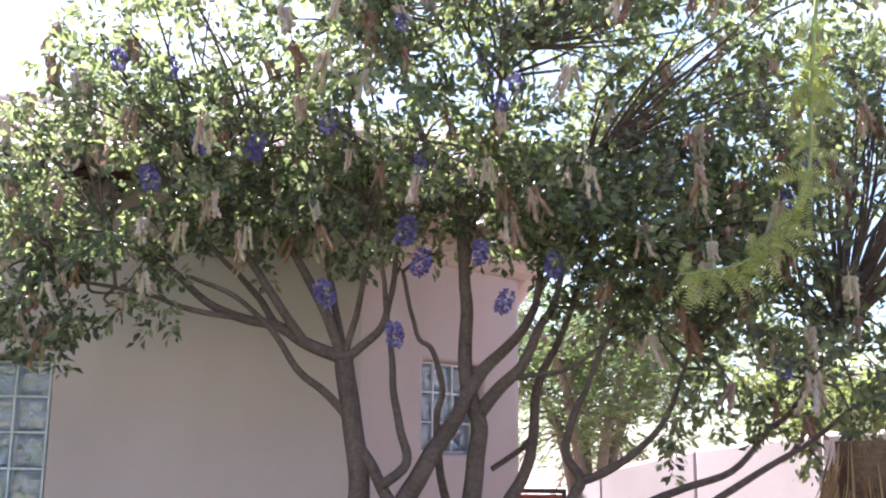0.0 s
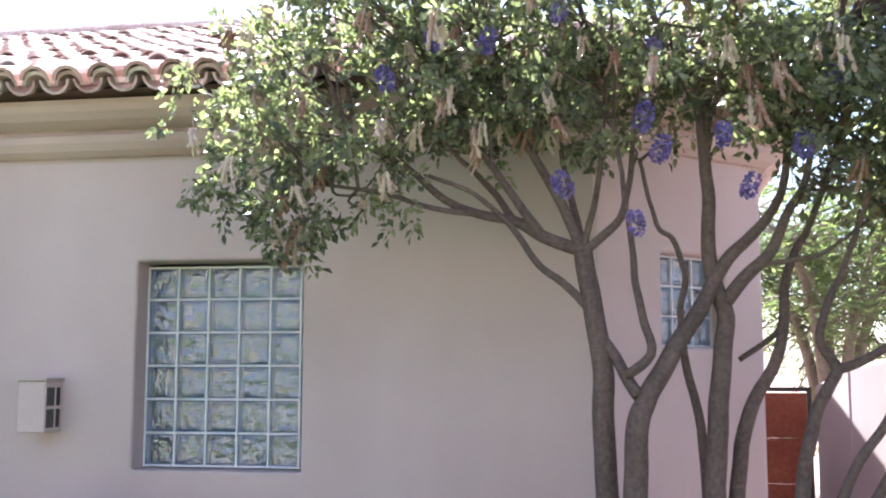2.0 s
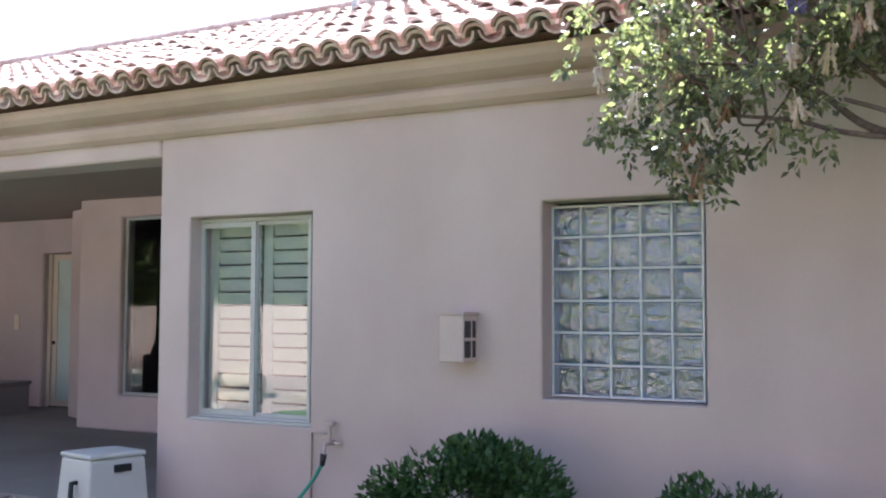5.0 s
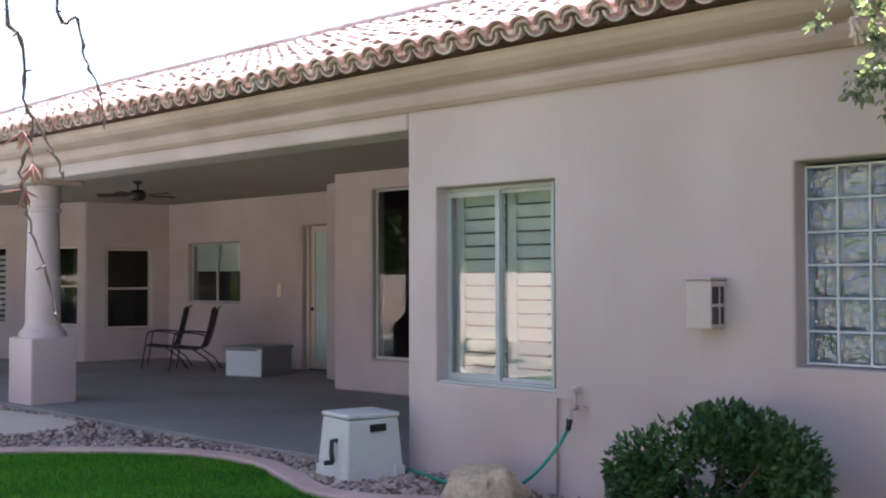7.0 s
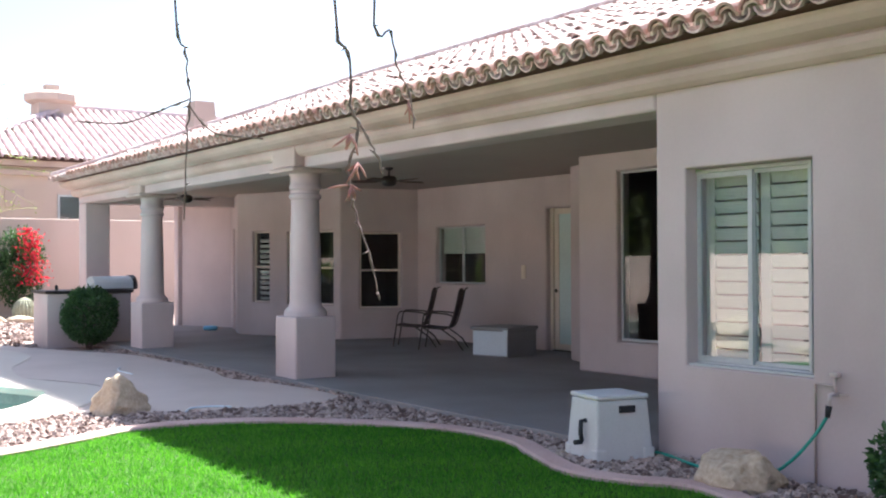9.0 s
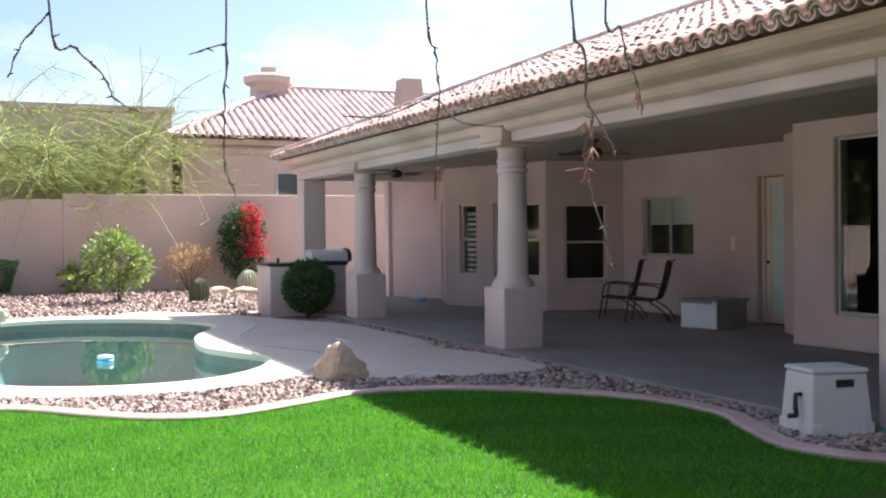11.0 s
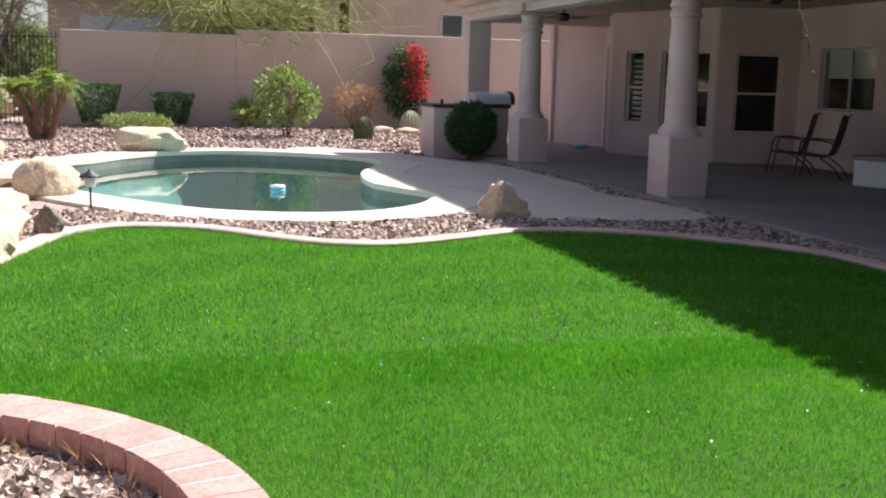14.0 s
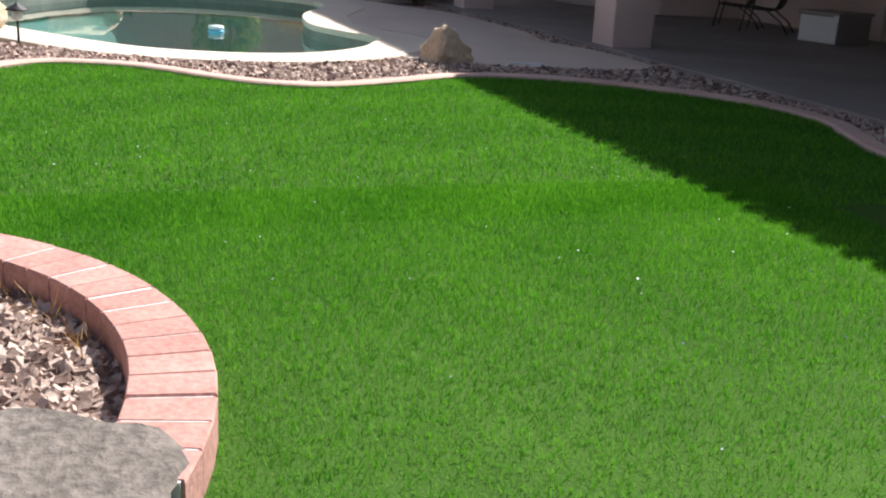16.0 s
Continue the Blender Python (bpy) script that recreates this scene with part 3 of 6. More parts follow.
# ---- roof ----
EAVE_Y, EAVE_Z, SLOPE, RIDGE_Y = -0.45, 3.22, 0.397, 4.5
LEFT_END, RIGHT_END = -23.75, 0.5
RIDGE_Z = EAVE_Z + SLOPE * (RIDGE_Y - EAVE_Y)
RUN = RIDGE_Y - EAVE_Y
roof = thing("roof", "weathered clay barrel-tile roof, sun-bleached pink", "roof")
roof["kind"] = "structure"
bm = bmesh.new()
P = [(LEFT_END, EAVE_Y, EAVE_Z), (RIGHT_END, EAVE_Y, EAVE_Z), (RIGHT_END - RUN, RIDGE_Y, RIDGE_Z), (LEFT_END + RUN, RIDGE_Y, RIDGE_Z), (RIGHT_END, 2 * RIDGE_Y - EAVE_Y, EAVE_Z), (LEFT_END, 2 * RIDGE_Y - EAVE_Y, EAVE_Z)]
vt = [bm.verts.new(p) for p in P]
for f in ((0, 1, 2, 3), (1, 4, 2), (4, 5, 3, 2), (5, 0, 3), (0, 5, 4, 1)):
    bm.faces.new([vt[i] for i in f])
part("underlay", bm, UNDERLAY, roof)
bm = bmesh.new()
# the wing behind the far end of the patio
wing = [(-26.5, 2.35, EAVE_Z), (-22.0, 2.35, EAVE_Z), (-22.0, 5.2, EAVE_Z + 1.15), (-24.6, 5.2, EAVE_Z + 1.15), (-26.5, 8.2, EAVE_Z), (-22, 8.2, EAVE_Z)]
vt = [bm.verts.new(p) for p in wing]
for f in ((0, 1, 2, 3), (0, 3, 4), (3, 2, 5, 4), (0, 4, 5, 1), (1, 5, 2)):
    bm.faces.new([vt[i] for i in f])
part("wing_slope", bm, TILE_FAR, roof)


def barrel(r0, r1, length, sides=7, arc=math.pi, thick=0.016):
    """A tapered half-round tile lying along +y, wide end at y = 0."""
    verts, faces = [], []
    for y, r in ((0.0, r0), (length, r1)):
        for rr in (r, r - thick):
            for k in range(sides + 1):
                a = arc * k / sides + (math.pi - arc) / 2
                verts.append((rr * math.cos(a), y, rr * math.sin(a) * 0.92))
    n = sides + 1
    for k in range(sides):
        faces += [(k, k + 1, 2 * n + k + 1, 2 * n + k), (n + k + 1, n + k, 3 * n + k, 3 * n + k + 1), (k + 1, k, n + k, n + k + 1)]
    return verts, faces


PITCH, EXPOSE = 0.215, 0.36
TILT = math.atan(SLOPE)
cap_v, cap_f = barrel(0.088, 0.072, 0.44)
eave_v, eave_f = barrel(0.096, 0.076, 0.46, 8, thick=0.024)
pan_v, pan_f = barrel(0.095, 0.078, 0.44)
cap_mesh = raw_mesh(cap_v, cap_f, TILE)
# The eave row takes the clay with shade painted in.
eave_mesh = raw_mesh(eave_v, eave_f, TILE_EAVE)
pan_mesh = raw_mesh([(x, y, -z) for x, y, z in pan_v], [f[::-1] for f in pan_f], TILE)
rest_v, rest_f = [], []
columns = int((RIGHT_END - LEFT_END) / PITCH)
rows = int(math.hypot(RUN, RIDGE_Z - EAVE_Z) / EXPOSE) + 1
rng = random.Random(4)
tile_jobs = []
for r in range(rows):
    s = r * EXPOSE - (0.03 if r else 0.10)
    y, z = EAVE_Y + s * math.cos(TILT), EAVE_Z + s * math.sin(TILT)
    for c in range(columns):
        x = LEFT_END + (c + 0.5) * PITCH
        inset = (y - EAVE_Y) - 0.1
        if x < LEFT_END + inset or x > RIGHT_END - inset:
            continue
        lift = 0.055 + rng.uniform(-0.006, 0.008)
        m = pose(x + rng.uniform(-0.008, 0.008), y + rng.uniform(-0.012, 0.012), z + lift, math.degrees(TILT) - 2.0 + rng.uniform(-1, 1), rng.uniform(-3, 3), rng.uniform(-1.5, 1.5))
        if r and rng.random() < 0.15:
            m = m @ pose(0, 0, 0.02, -rng.uniform(2, 6), 0, rng.uniform(-3, 3))
        near = (r == 0 and x > -22.5) or (r in (1, 2) and x > -14.5)
        if near:
            tile_jobs.append((cap_mesh if r else eave_mesh, m @ pose(0, 0, 0 if r else 0.022)))
        else:
            n = len(rest_v)
            rest_v += [m @ Vector(v) for v in cap_v]
            rest_f += [tuple(i + n for i in f) for f in cap_f]
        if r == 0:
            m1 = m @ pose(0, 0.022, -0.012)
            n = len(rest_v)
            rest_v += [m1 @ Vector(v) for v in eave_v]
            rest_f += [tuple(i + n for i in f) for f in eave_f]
        if r < 2:
            m2 = pose(x + PITCH / 2, y + (0.08 if r else 0.02), z + 0.085, math.degrees(TILT) - 2.0, 0, 0)
            n = len(rest_v)
            rest_v += [m2 @ Vector((vx, vy, -vz)) for vx, vy, vz in pan_v]
            rest_f += [tuple(i + n for i in f[::-1]) for f in pan_f]
tagged(part("tile_field", raw_mesh(rest_v, rest_f, TILE), None, roof), kind="stuff")
hip_v, hip_f = [], []
hv, hf = barrel(0.12, 0.105, 0.45)
for start, end in ((P[0], P[3]), (P[1], P[2]), (P[3], P[2])):
    a, b = Vector(start), Vector(end)
    d = b - a
    q = d.to_track_quat("Y", "Z").to_matrix().to_4x4()
    for k in range(int(d.length / 0.36)):
        m = Matrix.Translation(a + d.normalized() * k * 0.36 + Vector((0, 0, 0.09))) @ q
        n = len(hip_v)
        hip_v += [m @ Vector(v) for v in hv]
        hip_f += [tuple(i + n for i in f) for f in hf]
tagged(part("ridge_tiles", raw_mesh(hip_v, hip_f, TILE), None, roof), kind="stuff")
chimney = thing("chimney", "pale stucco chimney with a flared base on the roof", "chimney", at=(-25.0, 3.3, 0))
for name, (w0, z0), (w1, z1) in (("base", (0.9, 3.6), (0.9, 4.35)), ("shoulder", (0.9, 4.352), (0.62, 4.5)), ("flue", (0.62, 4.502), (0.48, 5.35))):
    bm = bmesh.new()
    vs = [bm.verts.new((sx * w / 2, sy * w / 2, z)) for w, z in ((w0, z0), (w1, z1)) for sx, sy in ((-1, -1), (1, -1), (1, 1), (-1, 1))]
    for i in range(4):
        k = (i + 1) % 4
        bm.faces.new((vs[i], vs[k], vs[4 + k], vs[4 + i]))
    bm.faces.new(vs[4:])
    part(name, bm, STUCCO_FAR, chimney)


# ---- columns ----
def column():
    ob = thing("patio_column", "round stucco column on a square plinth", "column", "columns along the patio edge")
    b = part("plinth", boxed(-0.3, 0.3, -0.3, 0.3, -0.1, 0.81), STUCCO, ob)
    bevel(b, 0.025, 3)
    bm = bmesh.new()
    lathe(bm, [(0.285, 0.81), (0.285, 0.86), (0.26, 0.90), (0.225, 0.93), (0.21, 1.0), (0.205, 1.6), (0.185, 2.3), (0.185, 2.36), (0.215, 2.38), (0.215, 2.42), (0.19, 2.44), (0.19, 2.48), (0.215, 2.5), (0.215, 2.54), (0.195, 2.56), (0.195, 2.66), (0.22, 2.70)])
    part("shaft", bm, STUCCO, ob, "tapered shaft with two ring mouldings", smooth=True).modifiers.new("split", "EDGE_SPLIT").split_angle = radians(50)
    bm = bmesh.new()
    box(bm, -0.36, 0.36, -0.36, 0.36, 2.71, 2.77)
    box(bm, -0.33, 0.33, -0.33, 0.33, 2.772, 3.03)
    c = part("capital", bm, STUCCO_TRIM, ob, "square block capital")
    bevel(c, 0.02, 2)
    return ob


col = column()
col.matrix_world = pose(-13.59, 0.18, 0)
copy_thing(col, pose(-19.75, 0.25, 0))
pier = part("patio_pier", boxed(-23.5, -23.0, 0.004, 0.5, -0.1, 2.758), STUCCO)
bevel(pier, 0.025, 3)
tagged(setting(pier, "square stuccoed corner pier of the patio", "pier"))

# ---- windows and doors ----


def ring_bars(x0, x1, z0, z1, y0, y1, w):
    """Four frame bars butted end to end."""
    bm = bmesh.new()
    box(bm, x0, x0 + w, y0, y1, z0, z1)
    box(bm, x1 - w, x1, y0, y1, z0, z1)
    box(bm, x0 + w, x1 - w, y0, y1, z0, z0 + w)
    box(bm, x0 + w, x1 - w, y0, y1, z1 - w, z1)
    return bm


def pane_of(name, x0, x1, z0, z1, y, parent, material=None):
    p = part(name, boxed(x0, x1, y, y + 0.006, z0, z1), material or GLASS, parent)
    p.visible_shadow = False
    return p


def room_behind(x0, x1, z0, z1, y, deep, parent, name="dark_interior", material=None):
    """An unlit room behind a window, open towards it; its darkness is in the colour."""
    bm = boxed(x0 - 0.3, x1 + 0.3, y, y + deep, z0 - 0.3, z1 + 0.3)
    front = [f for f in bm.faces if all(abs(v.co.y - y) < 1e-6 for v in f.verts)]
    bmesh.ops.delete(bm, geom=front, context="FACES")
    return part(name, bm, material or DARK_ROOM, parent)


def unit(name, p, q, label):
    d = Vector(q) - Vector(p)
    ob = thing(name, label, "window", at=(p[0], p[1], 0), turn=math.degrees(math.atan2(d.y, d.x)))
    ob["kind"] = "structure"
    return ob


def slats(x0, x1, z0, z1, y, pitch, parent, tilt=12, material=None, width=None):
    me = mesh_of(boxed(x0, x1, -0.006, 0.006, 0, (width or pitch) * 0.95), material or BLIND)
    for k in range(int((z1 - z0) / pitch)):
        s = part("shutter_slat", me, None, parent)
        s.matrix_local = pose(0, y, z0 + k * pitch, tilt, 0, 0)


# sliding window with shutters
w = unit("window_1", (-6.99, 0), C0, "aluminium sliding window with white plantation shutters behind")
X0, X1, Z0, Z1 = 0.278, 1.407, 0.695, 2.252
bevel(part("window_frame", ring_bars(X0, X1, Z0, Z1, 0.12, 0.19, 0.028), ALU, w), 0.004, 1)
part("sash", ring_bars(X0 + 0.032, X0 + 0.585, Z0 + 0.03, Z1 - 0.03, 0.135, 0.16, 0.04), ALU, w, "left sliding sash")
part("sash", ring_bars(X0 + 0.56, X1 - 0.032, Z0 + 0.03, Z1 - 0.03, 0.162, 0.185, 0.028), ALU, w, "fixed sash")
pane_of("pane", X0 + 0.075, X0 + 0.54, Z0 + 0.075, Z1 - 0.075, 0.146, w, GLASS_SASH)
pane_of("pane", X0 + 0.59, X1 - 0.06, Z0 + 0.06, Z1 - 0.06, 0.172, w, GLASS_SASH)
part("window_sill", boxed(X0 + 0.04, X1 + 0.09, 0.03, 0.118, Z0 - 0.003, Z0 + 0.014), ALU, w)
for a, b in ((X0 + 0.04, X0 + 0.555), (X0 + 0.585, X1 - 0.01)):
    part("shutter_stile", boxed(a, a + 0.09, 0.24, 0.265, Z0, Z1), BLIND, w)
    slats(a + 0.095, b, Z0 + 0.03, Z1 - 0.02, 0.262, 0.107, w, 14, width=0.098)
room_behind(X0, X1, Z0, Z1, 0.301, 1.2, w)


def glass_block_window(name, p, q, x0, x1, z0, z1, nx, nz, depth, label):
    w = unit(name, p, q, label)
    sx, sz = (x1 - x0) / nx, (z1 - z0) / nz
    bm = bmesh.new()
    j = 0.006
    for i in range(nx + 1):
        xx = min(max(x0 + i * sx, x0 + j), x1 - j)
        box(bm, xx - j, xx + j, depth, depth + 0.09, z0, z1)
    for k in range(nz + 1):
        zz = min(max(z0 + k * sz, z0 + j), z1 - j)
        for i in range(nx):
            box(bm, x0 + i * sx + j + 0.001, x0 + (i + 1) * sx - j - 0.001, depth + 0.002, depth + 0.088, zz - j, zz + j)
    part("mortar_grid", bm, GROUT, w, "white mortar joints")
    bm = bmesh.new()
    h, g = sx / 2 - j, sz / 2 - j
    prof = [(1.0, 0.012), (0.9, 0.002), (0.78, 0.0), (0.72, 0.006)]
    rings = [[bm.verts.new((s * h * ax, y, s * g * az)) for ax, az in ((-1, -1), (1, -1), (1, 1), (-1, 1))] for s, y in prof]
    for a, b in zip(rings, rings[1:]):
        for k in range(4):
            bm.faces.new((a[k], a[(k + 1) % 4], b[(k + 1) % 4], b[k]))
    bm.faces.new(rings[-1])
    back = [bm.verts.new((v.co.x, 0.085, v.co.z)) for v in rings[0]]
    for k in range(4):
        bm.faces.new((rings[0][(k + 1) % 4], rings[0][k], back[k], back[(k + 1) % 4]))
    bm.faces.new(back)
    me = mesh_of(bm, BLOCK_GLASS)
    for i in range(nx):
        for k in range(nz):
            b = part("glass_block", me, None, w)
            b.matrix_local = pose(x0 + (i + 0.5) * sx, depth + 0.004, z0 + (k + 0.5) * sz)
            b.visible_shadow = False
    room_behind(x0, x1, z0, z1, 0.301, 0.5, w, "bathroom_interior", PALE_ROOM)
    return w


glass_block_window("window_2", (-6.99, 0), C0, 3.335, 4.345, 0.984, 2.222, 5, 6, 0.16, "glass-block window with white mortar joints in a stucco reveal")
glass_block_window("window_3", C0, C1, 0.553, 1.097, 1.724, 2.286, 3, 3, 0.10, "small glass-block window in the angled wall")

# tall dark nook window
w = unit("window_4", NOOK0, NOOK1, "tall dark picture window with a slim metal frame")
bevel(part("window_frame", ring_bars(0.735, 4.195, 0.455, 2.735, 0.07, 0.12, 0.035), ALU, w), 0.004, 1)
pane_of("pane", 0.77, 4.16, 0.49, 2.70, 0.09, w)
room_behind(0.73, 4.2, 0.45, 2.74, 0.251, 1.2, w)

# door with frosted glass
w = unit("door_1", BACK0, BACK1, "cream door with a tall frosted glass light")
w["category"] = "door"
part("door_leaf", ring_bars(4.085, 4.905, 0.02, 2.43, 0.14, 0.185, 0.1), DOOR_PAINT, w)
pane_of("frosted_pane", 4.185, 4.805, 0.12, 2.33, 0.155, w, FROST)
part("jamb", boxed(4.012, 4.083, 0.1, 0.24, 0.0, 2.435), DOOR_PAINT, w)
part("threshold", boxed(4.085, 4.905, 0.08, 0.2, 0.0, 0.018), BRONZE, w)
bm = bmesh.new()
lathe(bm, [(0.02, 0), (0.03, 0.01), (0.03, 0.03), (0.018, 0.045)], 12)
k = part("door_handle", bm, BRONZE, w)
k.matrix_local = pose(4.135, 0.14, 1.02, 90, 0, 0)
room_behind(4.01, 4.91, 0.1, 2.2, 0.251, 1.0, w)
# back window half-shaded
w = unit("window_5", BACK0, BACK1, "sliding window with half-lowered pale shade")
bevel(part("window_frame", ring_bars(0.675, 2.265, 1.105, 2.195, 0.08, 0.13, 0.03), ALU, w), 0.004, 1)
part("mullion", boxed(1.45, 1.49, 0.085, 0.125, 1.135, 2.165), ALU, w)
pane_of("pane", 0.705, 1.45, 1.135, 2.165, 0.1, w)
pane_of("pane", 1.49, 2.235, 1.135, 2.165, 0.1, w)
part("roller_shade", boxed(0.71, 2.23, 0.17, 0.175, 1.68, 2.19), BLIND, w, "pale roller shade pulled half down")
room_behind(0.67, 2.27, 1.1, 2.2, 0.251, 1.5, w)


def sash_window(name, p, q, x0, x1, z0, z1, label, louvres=True):
    w = unit(name, p, q, label)
    part("window_frame", ring_bars(x0, x1, z0, z1, 0.06, 0.12, 0.035), DOOR_PAINT, w)
    m = (z0 + z1) / 2
    part("meeting_rail", boxed(x0 + 0.036, x1 - 0.036, 0.07, 0.11, m - 0.02, m + 0.02), DOOR_PAINT, w)
    pane_of("pane", x0 + 0.036, x1 - 0.036, z0 + 0.036, m - 0.021, 0.09, w)
    pane_of("pane", x0 + 0.036, x1 - 0.036, m + 0.021, z1 - 0.036, 0.09, w)
    if louvres:
        slats(x0 + 0.05, x1 - 0.05, z0 + 0.05, z1 - 0.05, 0.2, 0.11, w, 35, width=0.08)
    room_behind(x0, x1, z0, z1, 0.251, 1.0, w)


sash_window("window_6", BAY_R0, BAY_R1, 0.405, 1.255, 0.605, 2.115, "shaded bay window with a pale frame", False)
sash_window("window_7", BAY_L0, BAY_R0, 1.525, 2.825, 0.665, 2.155, "wide bay window with a pale frame", False)
sash_window("window_8", BAY_L0, BAY_R0, 0.481, 0.981, 0.685, 2.175, "narrow sash window with shutters")
w = unit("door_2", FAR0, FAR1, "cream panelled patio door")
w["category"] = "door"
part("door_leaf", boxed(0.71, 1.59, 0.12, 0.16, 0.01, 2.29), DOOR_PAINT, w)

# ---- patio things ----


def sling_chair(at, turn):
    ob = thing("patio_chair", "bronze tube patio chair with dark mesh sling", "chair", "chairs on the patio", at, turn)
    for s in (-1, 1):
        x = 0.28 * s
        bm = bmesh.new()
        tube(bm, smooth_path([(x, -0.32, 0.0), (x, -0.27, 0.3), (x, -0.22, 0.6), (x, -0.1, 0.64), (x, 0.18, 0.62), (x, 0.28, 0.58)], 4), 0.014, 8)
        part("arm_and_front_leg", bm, BRONZE, ob, smooth=True)
        bm = bmesh.new()
        tube(bm, smooth_path([(x * 0.96, -0.26, 0.40), (x * 0.96, 0.0, 0.37), (x * 0.96, 0.22, 0.40), (x * 0.96, 0.34, 0.75), (x * 0.96, 0.40, 1.02), (x * 0.96, 0.46, 1.06)], 4), 0.013, 8)
        part("side_rail", bm, BRONZE, ob, smooth=True)
        bm = bmesh.new()
        tube(bm, [(x, 0.06, 0.38), (x, 0.34, 0.18), (x, 0.46, 0.0)], 0.013, 8)
        part("rear_leg", bm, BRONZE, ob, smooth=True)
    bm = bmesh.new()
    path = smooth_path([(0, -0.25, 0.40), (0, 0.0, 0.365), (0, 0.2, 0.39), (0, 0.33, 0.75), (0, 0.4, 1.02)], 5)
    rows_ = [[bm.verts.new((x, p.y, p.z + dz)) for x in (-0.255, 0.255)] for dz in (0, 0.008) for p in path]
    n = len(path)
    for b in (0, n):
        for a, c in zip(rows_[b:b + n], rows_[b + 1:b + n]):
            bm.faces.new((a[0], a[1], c[1], c[0]))
    part("sling", bm, MESH_FABRIC, ob, smooth=True)
    for y, z in ((-0.24, 0.39), (0.41, 1.03)):
        bm = bmesh.new()
        tube(bm, [(-0.27, y, z), (0.27, y, z)], 0.011, 8)
        part("cross_bar", bm, BRONZE, ob, smooth=True)
    return ob


sling_chair((-16.98, 4.1, 0), -42)
sling_chair((-16.2, 4.15, 0), -46)

box_ob = thing("deck_box", "grey storage deck box with a pale front panel", "deck box", at=(-14.52, 4.28, 0), turn=14)
bevel(part("body", boxed(-0.36, 0.36, -0.38, 0.38, 0.0, 0.42), VINYL_GREY, box_ob), 0.012, 2)
bevel(part("front_panel", boxed(-0.35, 0.35, -0.395, -0.382, 0.02, 0.41), VINYL_PALE, box_ob, "pale blue-grey front"), 0.005, 1)
bevel(part("lid", boxed(-0.39, 0.39, -0.42, 0.40, 0.422, 0.475), VINYL_GREY, box_ob, "overhanging lid"), 0.015, 2)
part("latch", boxed(0.30, 0.385, -0.432, -0.421, 0.34, 0.44), VINYL_PALE, box_ob)
switch = thing("wall_switch", "ivory switch plate on the stucco wall", "switch", at=(-15.4, 5.4, 1.34))
bevel(part("plate", boxed(-0.06, 0.06, -0.02, 0.0, -0.12, 0.12), IVORY, switch), 0.006, 1)
part("rocker", boxed(-0.02, 0.02, -0.028, -0.021, -0.04, 0.04), IVORY, switch)


def ceiling_fan(x, y, turn):
    ob = thing("ceiling_fan", "dark bronze ceiling fan with wooden blades", "ceiling fan", "fans on the patio ceiling", (x, y, 2.98), turn)
    bm = bmesh.new()
    lathe(bm, [(0.015, -0.13), (0.015, -0.05), (0.06, -0.03), (0.07, 0.0)], 14)
    part("downrod", bm, BRONZE, ob, smooth=True)
    bm = bmesh.new()
    lathe(bm, [(0.05, -0.29), (0.1, -0.27), (0.12, -0.23), (0.12, -0.17), (0.08, -0.13)], 16)
    part("motor", bm, BRONZE, ob, smooth=True)
    for k in range(5):
        m = pose(0, 0, -0.21, 0, 0, 72 * k) @ pose(0, 0, 0, 12, 0, 0)
        b = part("blade", boxed(0.2, 0.58, -0.06, 0.065, -0.004, 0.004, m), WOOD_DARK, ob)
        part("blade_iron", boxed(0.1, 0.22, -0.015, 0.015, -0.006, -0.0045, m), BRONZE, b)
    return ob


ceiling_fan(-14.8, 2.25, 10)
ceiling_fan(-20.8, 1.3, 35)

toy = thing("pool_toy", "small turquoise plastic toy forgotten on the patio floor", "toy", at=(-23.6, 2.95, 0))
bm = bmesh.new()
lathe(bm, [(0.12, 0.0), (0.17, 0.03), (0.15, 0.09), (0.08, 0.1)], 14)
part("bowl", bm, CYAN, toy, smooth=True)

# hose reel cabinet
reel = thing("hose_reel_box", "light grey plastic hose reel cabinet on the gravel", "hose reel", at=(-7.12, -0.42, -0.075), turn=78)
bm = boxed(-0.27, 0.27, -0.24, 0.24, 0.0, 0.50)
for v in bm.verts:
    if v.co.z > 0.2:
        v.co.x *= 0.86
        v.co.y *= 0.86
bevel(part("cabinet", bm, PLASTIC, reel), 0.02, 2)
bevel(part("lid", boxed(-0.24, 0.24, -0.215, 0.215, 0.502, 0.54), PLASTIC, reel, "flat overlapping lid"), 0.014, 2)
for x in (-0.27, 0.17):
    for y in (-0.25, 0.15):
        bevel(part("foot", boxed(x, x + 0.1, y, y + 0.1, -0.012, 0.12), PLASTIC, reel), 0.01, 1)
# A black bar stands in for the shade inside the grip slot.
part("hose_slot", boxed(-0.04, 0.1, -0.232, -0.2, 0.4, 0.455), BLACK, reel, "grip slot, its dark inside drawn as a black bar")
bm = bmesh.new()
tube(bm, [(-0.24, -0.05, 0.33), (-0.29, -0.05, 0.33), (-0.30, -0.06, 0.24), (-0.30, -0.08, 0.17)], 0.020, 8)
tube(bm, [(-0.30, -0.08, 0.17), (-0.37, -0.08, 0.17)], 0.020, 8)
part("crank", bm, BLACK, reel, "black crank handle", smooth=True)
bm = bmesh.new()
tube(bm, smooth_path([(0.24, 0.05, 0.3), (0.3, 0.1, 0.22), (0.33, 0.2, 0.08), (0.34, 0.25, 0.01)], 4), 0.012, 8)
part("leader_hose", bm, BLACK, reel, smooth=True)
bm = bmesh.new()
